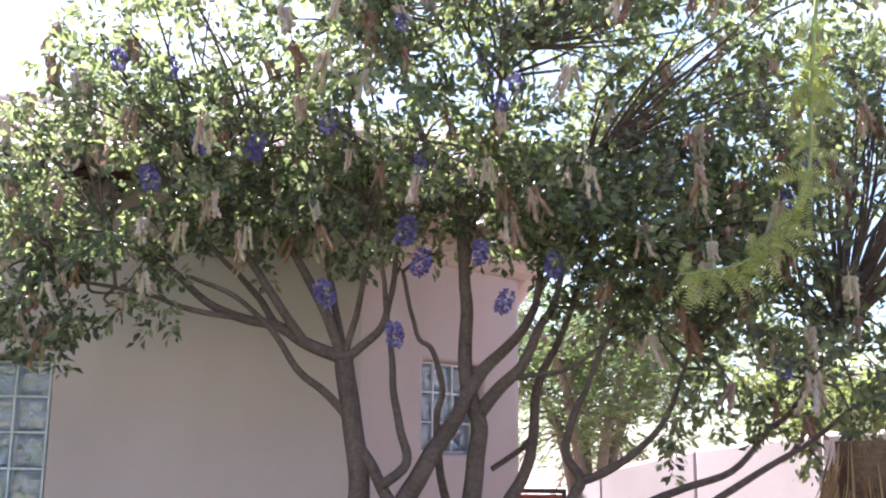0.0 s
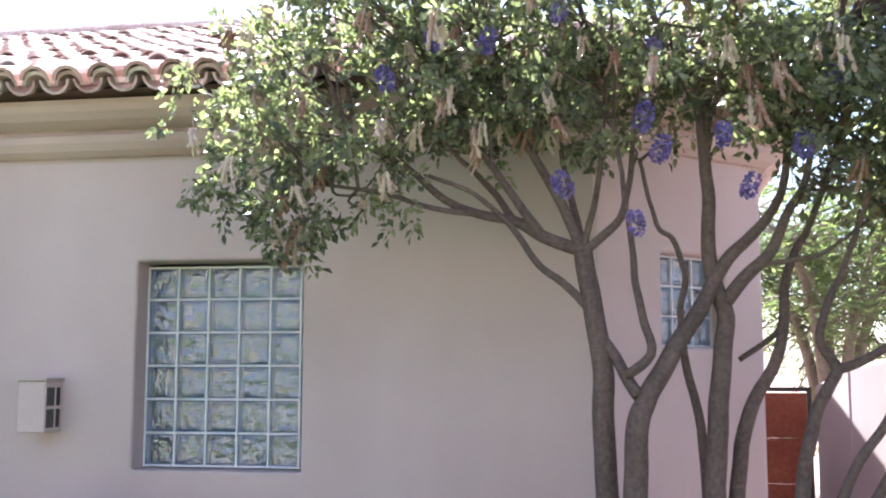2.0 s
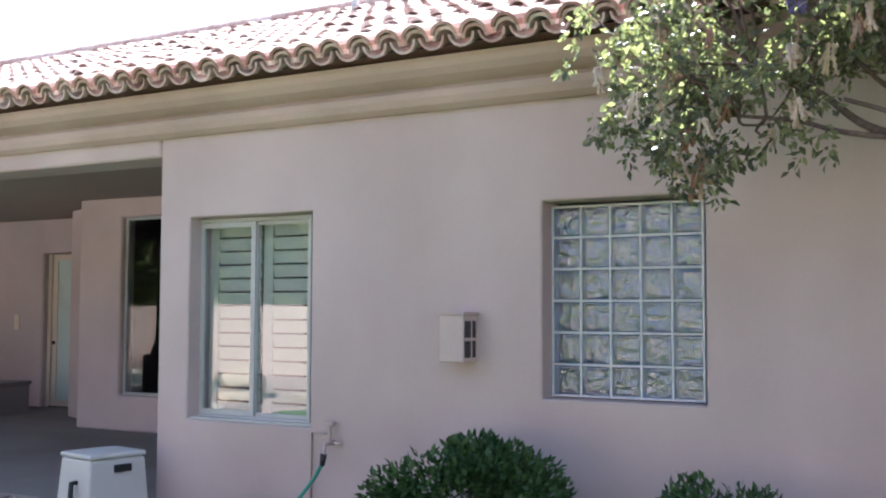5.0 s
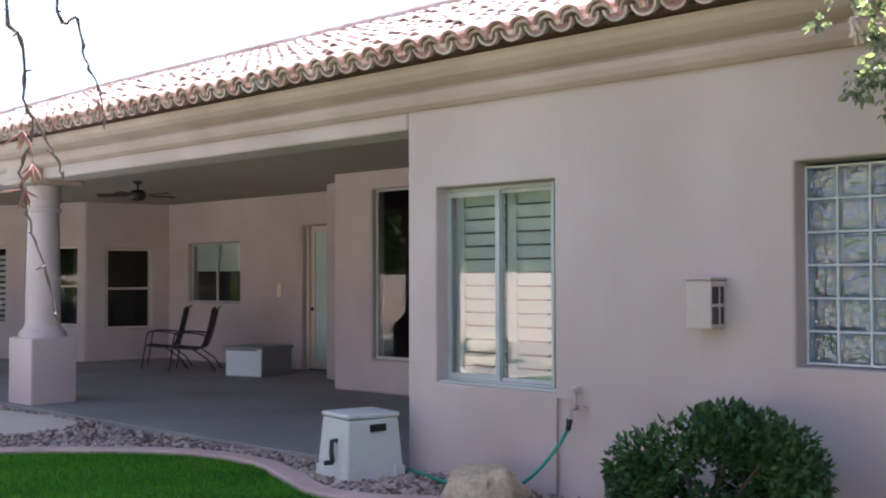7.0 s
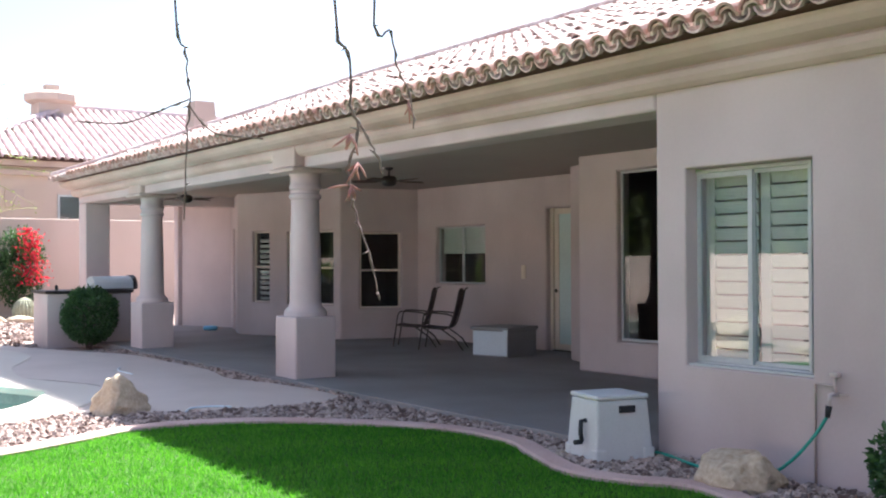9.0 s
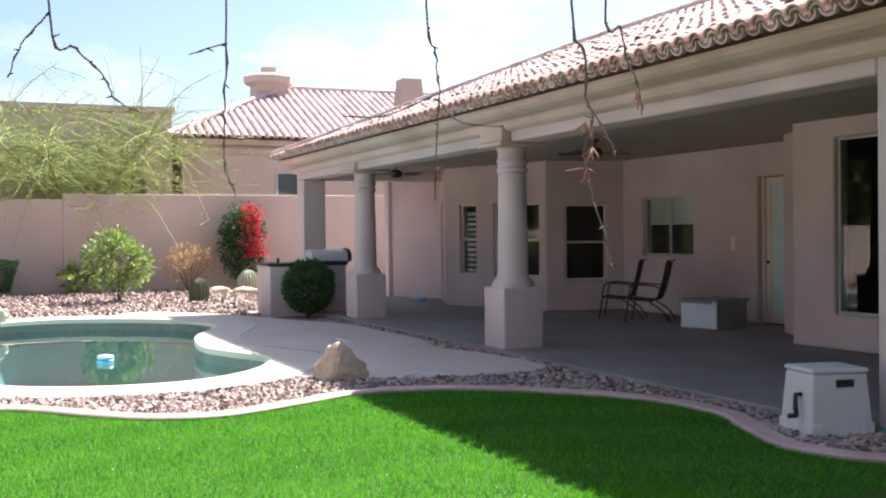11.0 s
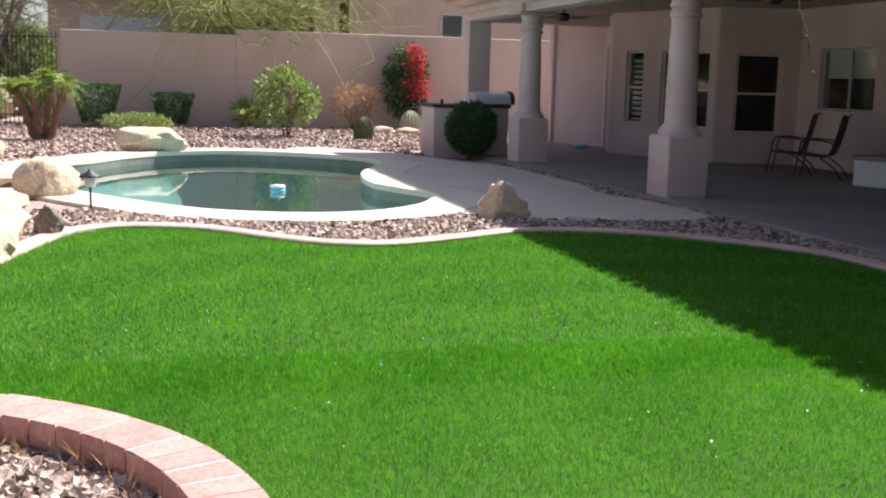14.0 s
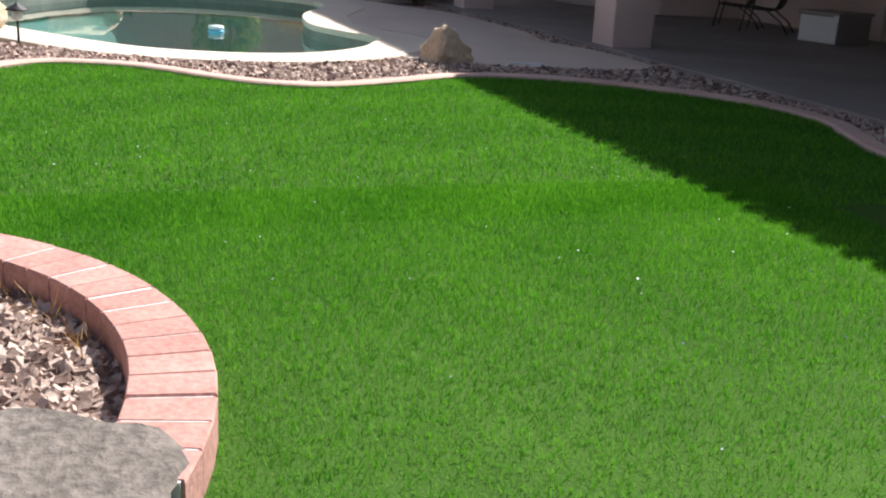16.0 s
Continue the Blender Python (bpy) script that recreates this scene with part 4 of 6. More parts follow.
lathe(bm, [(0.22, 0.0), (0.3, 0.015), (0.3, 0.03), (0.2, 0.045)], 9)
pad = part("flat_stone", bm, ROCK)
pad.matrix_world = pose(-7.42, -0.62, -0.085, 0, 0, 20)
tagged(pad, "flat tan stepping stone beside the curb", "stone")

# faucet, pipes, hose, vent
tap = thing("hose_bib", "wall hose faucet with vacuum breaker and pipe", "faucet", at=(-5.27, 0, 0))
bm = bmesh.new()
tube(bm, [(-0.19, -0.02, -0.1), (-0.19, -0.02, 0.66), (-0.02, -0.04, 0.66)], 0.009, 8)
part("riser_pipe", bm, CONDUIT, tap, smooth=True)
bm = bmesh.new()
tube(bm, [(0.0, -0.002, 0.60), (0.0, -0.12, 0.6), (0.0, -0.13, 0.52)], 0.016, 8)
tube(bm, [(0.0, -0.06, 0.6), (0.0, -0.06, 0.72)], 0.013, 8)
part("spout", bm, CONDUIT, tap, smooth=True)
bm = bmesh.new()
lathe(bm, [(0.035, 0), (0.04, 0.012), (0.04, 0.03), (0.02, 0.036)], 10, (0.0, -0.06, 0.72))
part("vacuum_breaker", bm, CONDUIT, tap)
bm = bmesh.new()
lathe(bm, [(0.03, 0), (0.03, 0.012)], 10, (0.06, -0.05, 0.6))
part("valve_wheel", bm, CONDUIT, tap)
bm = bmesh.new()
tube(bm, [(0.0, -0.13, 0.53), (-0.01, -0.135, 0.45)], [0.024, 0.018], 8)
part("hose_coupling", bm, BLACK, tap, smooth=True)
bm = bmesh.new()
tube(bm, smooth_path([(-5.28, -0.135, 0.46), (-5.36, -0.15, 0.33), (-5.5, -0.2, 0.15), (-5.66, -0.25, 0.02), (-5.85, -0.28, -0.02), (-6.15, -0.3, -0.026), (-6.45, -0.24, -0.024), (-6.75, -0.14, -0.02), (-6.9, -0.12, -0.02)], 6), 0.0125, 9)
hose = part("garden_hose", bm, HOSE, smooth=True)
tagged(hose, "green garden hose running from the faucet along the gravel", "hose")
vent = thing("wall_vent", "small stucco-coloured vent box with slotted side", "vent", at=(-4.3, 0, 1.2))
bevel(part("case", boxed(0, 0.18, -0.2, -0.001, 0.0, 0.31), CONDUIT, vent), 0.006, 1)
bevel(part("cap", boxed(-0.012, 0.192, -0.215, -0.001, 0.312, 0.326), CONDUIT, vent, "thin overhanging cap"), 0.003, 1)
# No openings are cut: black strips paint the darkness inside the slots.
for z in (0.03, 0.16):
    for k in range(5):
        part("vent_slot", boxed(0.178, 0.183, -0.185 + 0.018 * k, -0.175 + 0.018 * k, z, z + 0.11), BLACK, vent)
    part("vent_slot", boxed(0.178, 0.183, -0.075, -0.035, z, z + 0.11), BLACK, vent)

# grill island
isl = thing("grill_island", "stuccoed barbecue island with a dark tile top", "outdoor kitchen", at=(-22.0, -0.4, 0))
bevel(part("base", boxed(-0.5, 0.5, -0.75, 0.85, -0.1, 0.94), STUCCO, isl), 0.02, 2)
bevel(part("countertop", boxed(-0.54, 0.54, -0.79, 0.89, 0.942, 1.0), BRONZE, isl, "dark tiled counter edge"), 0.008, 1)
bm = bmesh.new()
lathe(bm, [(0.03, 0), (0.03, 0.08), (0.015, 0.1)], 10, (0.2, -0.5, 1.001))
part("tap", bm, BLACK, isl)
hood = thing("barbecue_grill", "stainless barbecue with rounded hood on the island", "grill", at=(-22.0, 0.2, 1.001))
bm = bmesh.new()
n = 9
ends = [[bm.verts.new((0.3 * math.cos(math.pi * k / (n - 1)), y, 0.24 * math.sin(math.pi * k / (n - 1)) ** 0.7 + 0.02)) for k in range(n)] for y in (-0.4, 0.36)]
for k in range(n - 1):
    bm.faces.new((ends[0][k], ends[0][k + 1], ends[1][k + 1], ends[1][k]))
bm.faces.new(ends[0])
bm.faces.new(ends[1])
part("hood", bm, STEEL, hood, smooth=False)
bm = bmesh.new()
ends = [[bm.verts.new((0.32 * math.cos(math.pi * k / (n - 1)), y, 0.26 * math.sin(math.pi * k / (n - 1)) ** 0.7 + 0.02)) for k in range(n)] for y in (0.362, 0.44)]
for k in range(n - 1):
    bm.faces.new((ends[0][k], ends[0][k + 1], ends[1][k + 1], ends[1][k]))
bm.faces.new(ends[0])
bm.faces.new(ends[1])
part("hood_end", bm, BLACK, hood)
part("firebox", boxed(-0.31, 0.31, -0.41, 0.43, 0.0, 0.018), BLACK, hood)

# pool float and path lamp
fl = thing("pool_float", "round blue and white chlorine float on the water", "pool float", at=(-16.7, -4.84, -0.25))
bm = bmesh.new()
lathe(bm, [(0.08, -0.04), (0.12, 0.0), (0.12, 0.03), (0.07, 0.04)], 18)
part("body", bm, CYAN, fl, smooth=True)
bm = bmesh.new()
lathe(bm, [(0.10, 0.042), (0.12, 0.06), (0.11, 0.09), (0.04, 0.1)], 18)
part("cap", bm, FLOAT_WHITE, fl, smooth=True)
lamp = thing("path_lamp", "black lantern path lamp in the gravel", "path lamp", at=(-13.15, -7.36, -0.08))
bm = bmesh.new()
tube(bm, [(0, 0, -0.05), (0, 0, 0.26)], 0.014, 8)
part("stake", bm, BLACK, lamp)
bm = bmesh.new()
lathe(bm, [(0.05, 0.262), (0.06, 0.28), (0.06, 0.36), (0.05, 0.37)], 12)
part("lantern", bm, FROST, lamp, "frosted lantern glass", smooth=True)
bm = bmesh.new()
lathe(bm, [(0.13, 0.372), (0.11, 0.39), (0.03, 0.43), (0.012, 0.46)], 14)
part("hat", bm, BLACK, lamp, smooth=True)

for k, pts in enumerate(([(-11.6, -1.75, -0.037), (-11.75, -1.95, -0.037), (-11.72, -2.15, -0.037), (-11.5, -2.3, -0.037)], [(-15.6, -1.5, -0.037), (-16.2, -1.5, -0.037), (-16.6, -1.35, -0.037)])):
    bm = bmesh.new()
    tube(bm, smooth_path(pts, 6), 0.011, 6)
    tagged(part("white_cord", bm, FLOAT_WHITE, smooth=True), "short curved piece of white cord on the pool deck", "cord")
pipe = thing("roof_vent_pipe", "small grey vent pipe on the roof", "vent pipe", at=(-7.6, 3.6, 4.75))
bm = bmesh.new()
lathe(bm, [(0.04, 0.0), (0.04, 0.42), (0.03, 0.43)], 10)
part("pipe", bm, ALU, pipe, smooth=True)

# ---- the mountain laurel by the house ----


def limbs_mesh(limbs, sides=8):
    bm = bmesh.new()
    for pts, r0, r1 in limbs:
        path = smooth_path(pts, 5)
        n = len(path)
        path = [p + Vector((noise.noise(p * 6) * 0.012, noise.noise(p * 6 + Vector((9, 0, 0))) * 0.012, 0)) for p in path]
        tube(bm, path, [r0 + (r1 - r0) * i / (n - 1) for i in range(n)], sides)
    return bm


rng = random.Random(11)
laurel = thing("laurel_tree", "multi-trunk mountain laurel with purple blooms and tan seed pods", "tree", at=(-0.4, -0.9, GROUND))
base = Vector((0.4, 0.9, -GROUND))
YL = -1.0
L = []
L.append(([(-0.66, YL, -0.1), (-0.76, YL, 0.7), (-0.79, YL, 1.29), (-0.79, YL, 1.56), (-0.82, YL, 1.77), (-0.85, YL, 1.99), (-0.88, YL, 2.15)], 0.056, 0.046))
L.append(([(-0.88, YL, 2.14), (-0.95, YL, 2.32), (-1.05, YL, 2.51), (-1.15, YL, 2.68), (-1.24, YL, 2.85), (-1.35, YL, 3.2)], 0.03, 0.012))
L.append(([(-0.88, YL, 2.15), (-0.91, YL + 0.05, 2.32), (-0.95, YL + 0.1, 2.48), (-0.98, YL + 0.1, 2.65), (-1.0, YL + 0.1, 3.1)], 0.022, 0.01))
L.append(([(-0.88, YL, 2.14), (-0.72, YL - 0.05, 2.27), (-0.67, YL - 0.05, 2.4), (-0.64, YL, 2.6), (-0.6, YL, 3.0)], 0.024, 0.01))
L.append(([(-0.88, YL, 2.15), (-0.82, YL - 0.05, 2.4), (-0.78, YL - 0.1, 2.6), (-0.75, YL - 0.1, 3.0)], 0.018, 0.009))
L.append(([(-0.86, YL, 1.88), (-0.97, YL - 0.05, 1.99), (-1.08, YL - 0.08, 2.07), (-1.19, YL - 0.08, 2.23), (-1.26, YL - 0.08, 2.31), (-1.42, YL - 0.1, 2.44), (-1.62, YL - 0.1, 2.52)], 0.022, 0.01))
L.append(([(-0.88, YL, 2.15), (-1.08, YL + 0.05, 2.23), (-1.22, YL + 0.05, 2.31), (-1.39, YL, 2.34), (-1.56, YL, 2.42), (-1.76, YL, 2.59), (-2.05, YL, 2.75)], 0.034, 0.012))
L.append(([(-1.22, YL + 0.05, 2.31), (-1.31, YL + 0.1, 2.45), (-1.42, YL + 0.1, 2.57), (-1.54, YL + 0.1, 2.68), (-1.75, YL + 0.1, 2.95)], 0.02, 0.009))
L.append(([(-1.08, YL + 0.05, 2.23), (-1.2, YL, 2.4), (-1.37, YL, 2.65), (-1.49, YL, 2.79), (-1.6, YL, 3.1)], 0.026, 0.01))
L.append(([(-1.39, YL, 2.34), (-1.6, YL - 0.1, 2.36), (-1.85, YL - 0.1, 2.44), (-2.2, YL - 0.1, 2.5)], 0.016, 0.008))
L.append(([(-0.6, YL - 0.12, -0.1), (-0.65, YL - 0.12, 0.8), (-0.64, YL - 0.12, 1.29), (-0.6, YL - 0.1, 1.43), (-0.5, YL - 0.08, 1.61), (-0.38, YL - 0.05, 1.8), (-0.3, YL - 0.05, 1.93), (-0.2, YL, 2.1), (-0.09, YL, 2.21), (0.02, YL, 2.35), (0.08, YL, 2.54), (0.1, YL - 0.1, 3.1)], 0.062, 0.014))
L.append(([(-0.63, YL - 0.11, 1.46), (-0.71, YL - 0.06, 1.6), (-0.80, YL, 1.74)], 0.03, 0.024))
L.append(([(-0.68, YL - 0.1, 1.55), (-0.57, YL - 0.12, 1.65), (-0.6, YL - 0.12, 1.8), (-0.63, YL - 0.12, 1.99), (-0.65, YL - 0.12, 2.15), (-0.67, YL - 0.15, 2.32), (-0.72, YL - 0.2, 2.75)], 0.025, 0.01))
L.append(([(-0.28, YL + 0.25, -0.1), (-0.3, YL + 0.2, 0.8), (-0.33, YL + 0.15, 1.3), (-0.38, YL + 0.15, 1.53), (-0.41, YL + 0.12, 1.69), (-0.42, YL + 0.1, 1.88), (-0.4, YL + 0.1, 2.04), (-0.45, YL + 0.1, 2.21), (-0.53, YL + 0.1, 2.29), (-0.6, YL + 0.1, 2.6)], 0.026, 0.010))
L.append(([(-0.34, YL, -0.1), (-0.3, YL, 0.8), (-0.27, YL, 1.3), (-0.25, YL, 1.56), (-0.22, YL, 1.8), (-0.25, YL, 1.93), (-0.29, YL, 2.15), (-0.28, YL, 2.4), (-0.3, YL, 2.6), (-0.32, YL, 2.83), (-0.42, YL, 3.03), (-0.51, YL, 3.26), (-0.7, YL - 0.1, 3.9)], 0.056, 0.014))
L.append(([(-0.22, YL, 1.9), (-0.12, YL - 0.05, 2.02), (-0.01, YL - 0.08, 2.13), (0.07, YL - 0.1, 2.32), (0.16, YL - 0.1, 2.49), (0.3, YL - 0.2, 3.1)], 0.036, 0.012))
L.append(([(-0.3, YL, 2.6), (-0.23, YL - 0.05, 2.88), (-0.19, YL - 0.1, 3.18), (-0.1, YL - 0.15, 3.7)], 0.024, 0.010))
L.append(([(-0.2, YL + 0.1, -0.1), (-0.19, YL + 0.1, 0.8), (-0.14, YL + 0.1, 1.3), (-0.08, YL + 0.1, 1.46), (0.01, YL + 0.1, 1.61), (0.05, YL + 0.1, 1.8), (0.07, YL + 0.1, 1.99), (0.12, YL + 0.1, 2.15), (0.21, YL + 0.1, 2.32), (0.4, YL + 0.1, 2.9)], 0.042, 0.013))
L.append(([(-0.06, YL - 0.06, 2.06), (0.07, YL - 0.1, 2.08), (0.21, YL - 0.1, 2.11), (0.4, YL - 0.1, 2.25)], 0.014, 0.007))
L.append(([(-0.14, YL + 0.2, 1.63), (-0.02, YL + 0.15, 1.72), (0.045, YL + 0.1, 1.79)], 0.014, 0.014))
L.append(([(0.0, YL - 0.1, -0.1), (0.06, YL - 0.1, 0.8), (0.13, YL - 0.1, 1.3), (0.22, YL - 0.1, 1.51), (0.25, YL - 0.1, 1.59), (0.18, YL - 0.1, 1.72), (0.23, YL - 0.1, 1.91), (0.31, YL - 0.1, 2.07), (0.5, YL - 0.15, 2.6)], 0.038, 0.012))
L.append(([(0.25, YL - 0.1, 1.58), (0.38, YL - 0.12, 1.63), (0.55, YL - 0.12, 1.75), (0.67, YL - 0.1, 1.89), (0.8, YL - 0.1, 2.2)], 0.024, 0.010))
L.append(([(0.1, YL, 0.5), (0.26, YL - 0.15, 1.05), (0.4, YL - 0.2, 1.31), (0.51, YL - 0.2, 1.46), (0.7, YL - 0.2, 1.55), (0.94, YL - 0.2, 1.63), (1.11, YL - 0.2, 1.81), (1.26, YL - 0.2, 1.94), (1.5, YL - 0.2, 2.3)], 0.026, 0.010))
L.append(([(0.14, YL, 0.5), (0.42, YL - 0.2, 1.1), (0.61, YL - 0.25, 1.32), (0.72, YL - 0.25, 1.42), (0.97, YL - 0.25, 1.58), (1.16, YL - 0.25, 1.69), (1.33, YL - 0.25, 1.79), (1.7, YL - 0.3, 2.1)], 0.026, 0.010))
L = [([Vector(p) + base for p in pts], a, b) for pts, a, b in L]
part("trunk", limbs_mesh(L), BARK, laurel, "several slender dark trunks forking low", smooth=True)
joints = [p for pts, _, b in L for p in smooth_path(pts, 3) if p.z > 2.1]

LOBES = [((-0.2, -1.0, 3.6), (2.3, 1.25, 1.15)), ((-1.95, -1.0, 2.98), (1.0, 0.7, 0.62)), ((-2.35, -1.05, 2.6), (0.55, 0.42, 0.42)), ((0.55, -1.1, 2.85), (1.0, 0.9, 0.6)), ((1.5, -1.2, 2.85), (1.15, 0.9, 1.15)), ((-0.75, -1.05, 2.95), (1.3, 0.8, 0.42))]
spots = []
while len(spots) < 2050:
    c, r = LOBES[rng.choices(range(6), (20.0, 3.0, 0.8, 4.2, 8.0, 2.0))[0]]
    v = Vector((rng.gauss(0, 1), rng.gauss(0, 1), rng.gauss(0, 1))).normalized() * rng.uniform(0.15, 1.0) ** 0.5
    p = Vector((c[0] + v.x * r[0], c[1] + v.y * r[1], c[2] + v.z * r[2]))
    if noise.noise(p * 1.7) > -0.28 and p.z > (2.74 + 0.4 * noise.noise(p * 3.1) if -1.75 < p.x < 0.15 else 1.78):
        spots.append(p + base)
bm = bmesh.new()
for p in spots:
    if rng.random() < 0.34:
        j = min(joints, key=lambda q: (q - p).length_squared + rng.uniform(0, 0.15))
        m = (p + j) / 2 + Vector((rng.uniform(-0.1, 0.1), rng.uniform(-0.1, 0.1), rng.uniform(-0.02, 0.12)))
        tube(bm, smooth_path([j, m, p], 3), [0.010, 0.009, 0.008, 0.007, 0.006, 0.005, 0.004], 5, False)
part("twig_work", bm, BARK, laurel, "fine branching twigs", smooth=True)
tw = [(p, Vector((rng.gauss(0, 1), rng.gauss(0, 1), rng.gauss(-0.1, 0.6))).normalized()) for p in spots]
for x, z in ((-2.3, 2.22), (-2.22, 2.33), (-2.38, 2.3), (-2.8, 2.55), (-2.68, 2.45), (-2.52, 2.38), (-1.75, 2.4), (0.75, 1.78), (1.3, 1.72), (1.6, 1.9), (1.1, 1.9)):
    for _ in range(3):
        tw.append((Vector((x + rng.uniform(-0.08, 0.08), -1.05 + rng.uniform(-0.2, 0.2), z + rng.uniform(-0.02, 0.14))) + base, Vector((rng.uniform(-0.5, 0.5), rng.uniform(-0.3, 0.3), -1)).normalized()))


def leaf_spot():
    p, d = rng.choice(tw)
    u = rng.uniform(-0.02, 0.2)
    out = d.cross(Vector((rng.gauss(0, 1), rng.gauss(0, 1), rng.gauss(0, 1)))).normalized()
    return p + d * u + out * rng.uniform(0.0, 0.05), out * 0.8 + d * 0.6 + Vector((0, 0, -0.15))


part("crown", raw_mesh(*blades(62000, leaf_spot, 0.047, rng, 0.35, 0.55, 0.5), LEAF), None, laurel, "glossy dark and yellow-green pinnate leaves")


def bloom_mesh(seed):
    r = random.Random(seed)
    verts, faces = [], []
    for _ in range(120):
        z = r.uniform(-0.075, 0.075)
        a, rad = r.uniform(0, 6.283), 0.05 * math.sqrt(max(0.05, 1 - (z / 0.085) ** 2)) * r.uniform(0.7, 1.1)
        c = Vector((rad * math.cos(a), rad * math.sin(a), z))
        for _ in range(2):
            u = Vector((r.gauss(0, 1), r.gauss(0, 1), r.gauss(0, 1))).normalized() * 0.013
            w2 = u.cross(Vector((r.gauss(0, 1), r.gauss(0, 1), r.gauss(0, 1)))).normalized() * 0.010
            n = len(verts)
            verts += [c - u, c + w2, c + u + Vector((0, 0, 0.004)), c - w2]
            faces.append((n, n + 1, n + 2, n + 3))
    return raw_mesh(verts, faces, PETAL_BLUE)


def pod_mesh(seed):
    r = random.Random(seed)
    bm = bmesh.new()
    for _ in range(r.randint(4, 7)):
        x, y, ln = r.uniform(-0.025, 0.025), r.uniform(-0.025, 0.025), r.uniform(0.08, 0.17)
        k = r.randint(3, 5)
        bx, by = r.uniform(-0.05, 0.05), r.uniform(-0.05, 0.05)
        pts = [(x + bx * (i / (2 * k)) ** 1.6, y + by * (i / (2 * k)) ** 1.6, r.uniform(0, 0.01) - ln * i / (2 * k)) for i in range(2 * k + 1)]
        tube(bm, pts, [0.003 if i in (0, 2 * k) else (0.0135 if i % 2 else 0.0065) for i in range(2 * k + 1)], 6)
    tube(bm, [(0, 0, 0.05), (0, 0, 0)], 0.003, 4)
    return mesh_of(bm, POD, True)


blooms = [bloom_mesh(s) for s in range(4)]
pods = [pod_mesh(s) for s in range(6)]
for x, z in ((-1.76, 2.91), (-1.27, 3.04), (-0.94, 3.16), (-1.53, 3.06), (-0.52, 2.52), (-0.26, 2.57), (-0.14, 2.37), (0.07, 2.52), (-0.23, 3.51), (-0.1, 3.37), (1.0, 3.24), (0.58, 2.91), (0.23, 2.86), (-0.94, 2.38), (-0.63, 2.2), (-1.9, 3.43), (1.14, 2.84), (1.08, 2.08), (-0.59, 2.69)):
    f = part("bloom", blooms[rng.randrange(4)], None, laurel)
    f.matrix_local = Matrix.Translation(Vector((x, -1.52 + rng.uniform(-0.08, 0.08), z)) + base) @ pose(0, 0, 0, rng.uniform(-25, 25), rng.uniform(-25, 25), rng.uniform(0, 360)) @ Matrix.Scale(rng.uniform(0.65, 0.92), 4)
front = [p for p in spots if p.y - base.y < -1.2]
for p in rng.sample(front, 9):
    f = part("bloom", blooms[rng.randrange(4)], None, laurel)
    f.matrix_local = Matrix.Translation(p + Vector((0, -0.1, 0))) @ pose(0, 0, 0, rng.uniform(-25, 25), rng.uniform(-25, 25), rng.uniform(0, 360)) @ Matrix.Scale(rng.uniform(0.5, 0.8), 4)
for p in rng.sample([p for p in spots if p.y - base.y < -0.9], 290):
    f = part("seed_tassel", pods[rng.randrange(6)], None, laurel)
    f.matrix_local = Matrix.Translation(p + Vector((0, -0.08, -0.04))) @ pose(0, 0, 0, rng.uniform(-15, 15), rng.uniform(-15, 15), rng.uniform(0, 360)) @ Matrix.Scale(rng.uniform(0.6, 1.15), 4)


def fern_leaves(path, count, r, length, leaflet):
    """Two-ranked fine leaflets on small fronds along a stem."""
    verts, faces = [], []
    for _ in range(count):
        i = r.randrange(len(path) - 1)
        p = path[i].lerp(path[i + 1], r.random())
        d = (Vector((r.gauss(0, 1), r.gauss(0, 0.7), r.gauss(-0.5, 0.6)))).normalized()
        side = d.cross(Vector((0, -1, 0.3))).normalized()
        ln = length * r.uniform(0.6, 1.1)
        for k in range(12):
            q = p + d * ln * (k + 1) / 12 + Vector((0, 0, -0.25 * ln * (k / 12) ** 2))
            for s in (-1, 1):
                e = (side * s + d * 0.45).normalized() * leaflet * (1 - 0.5 * k / 12)
                wv = d * leaflet * 0.14
                n = len(verts)
                verts += [q - wv, q + e - wv * 0.4, q + e + wv * 0.4, q + wv]
                faces.append((n, n + 1, n + 2, n + 3))
    return verts, faces


frond = thing("feathery_branch", "yellow-green feathery branch in the laurel, coloured light to look sunlit", "branch", at=(0.35, -2.0, 2.0))
stem = [p - Vector((0.35, -2.0, 2.0)) for p in smooth_path([(1.3, -1.9, 4.3), (1.14, -2.0, 3.55), (1.10, -2.0, 3.2), (1.07, -2.0, 2.85), (0.95, -2.0, 2.62), (0.77, -2.0, 2.46), (0.52, -2.0, 2.41)], 4)]
bm = bmesh.new()
tube(bm, stem, [0.012 - 0.008 * i / len(stem) for i in range(len(stem))], 6)
part("stem", bm, BARK_GREEN, frond, smooth=True)
part("foliage", raw_mesh(*fern_leaves(stem[4:], 105, random.Random(3), 0.16, 0.03), LEAF_YELLOW), None, frond)

# ---- overhead mesquite with hanging bare twigs ----
mesq = thing("mesquite_tree", "bare-twigged mesquite reaching over the lawn", "tree", at=(2.6, -10.5, GROUND))
mb = Vector((-2.6, 10.5, -GROUND))
ML = [([(2.6, -10.5, -0.1), (2.3, -10.2, 1.4), (1.4, -9.4, 2.7), (0.0, -8.4, 3.2), (-1.2, -7.0, 2.95), (-2.1, -5.95, 2.5)], 0.13, 0.014)]
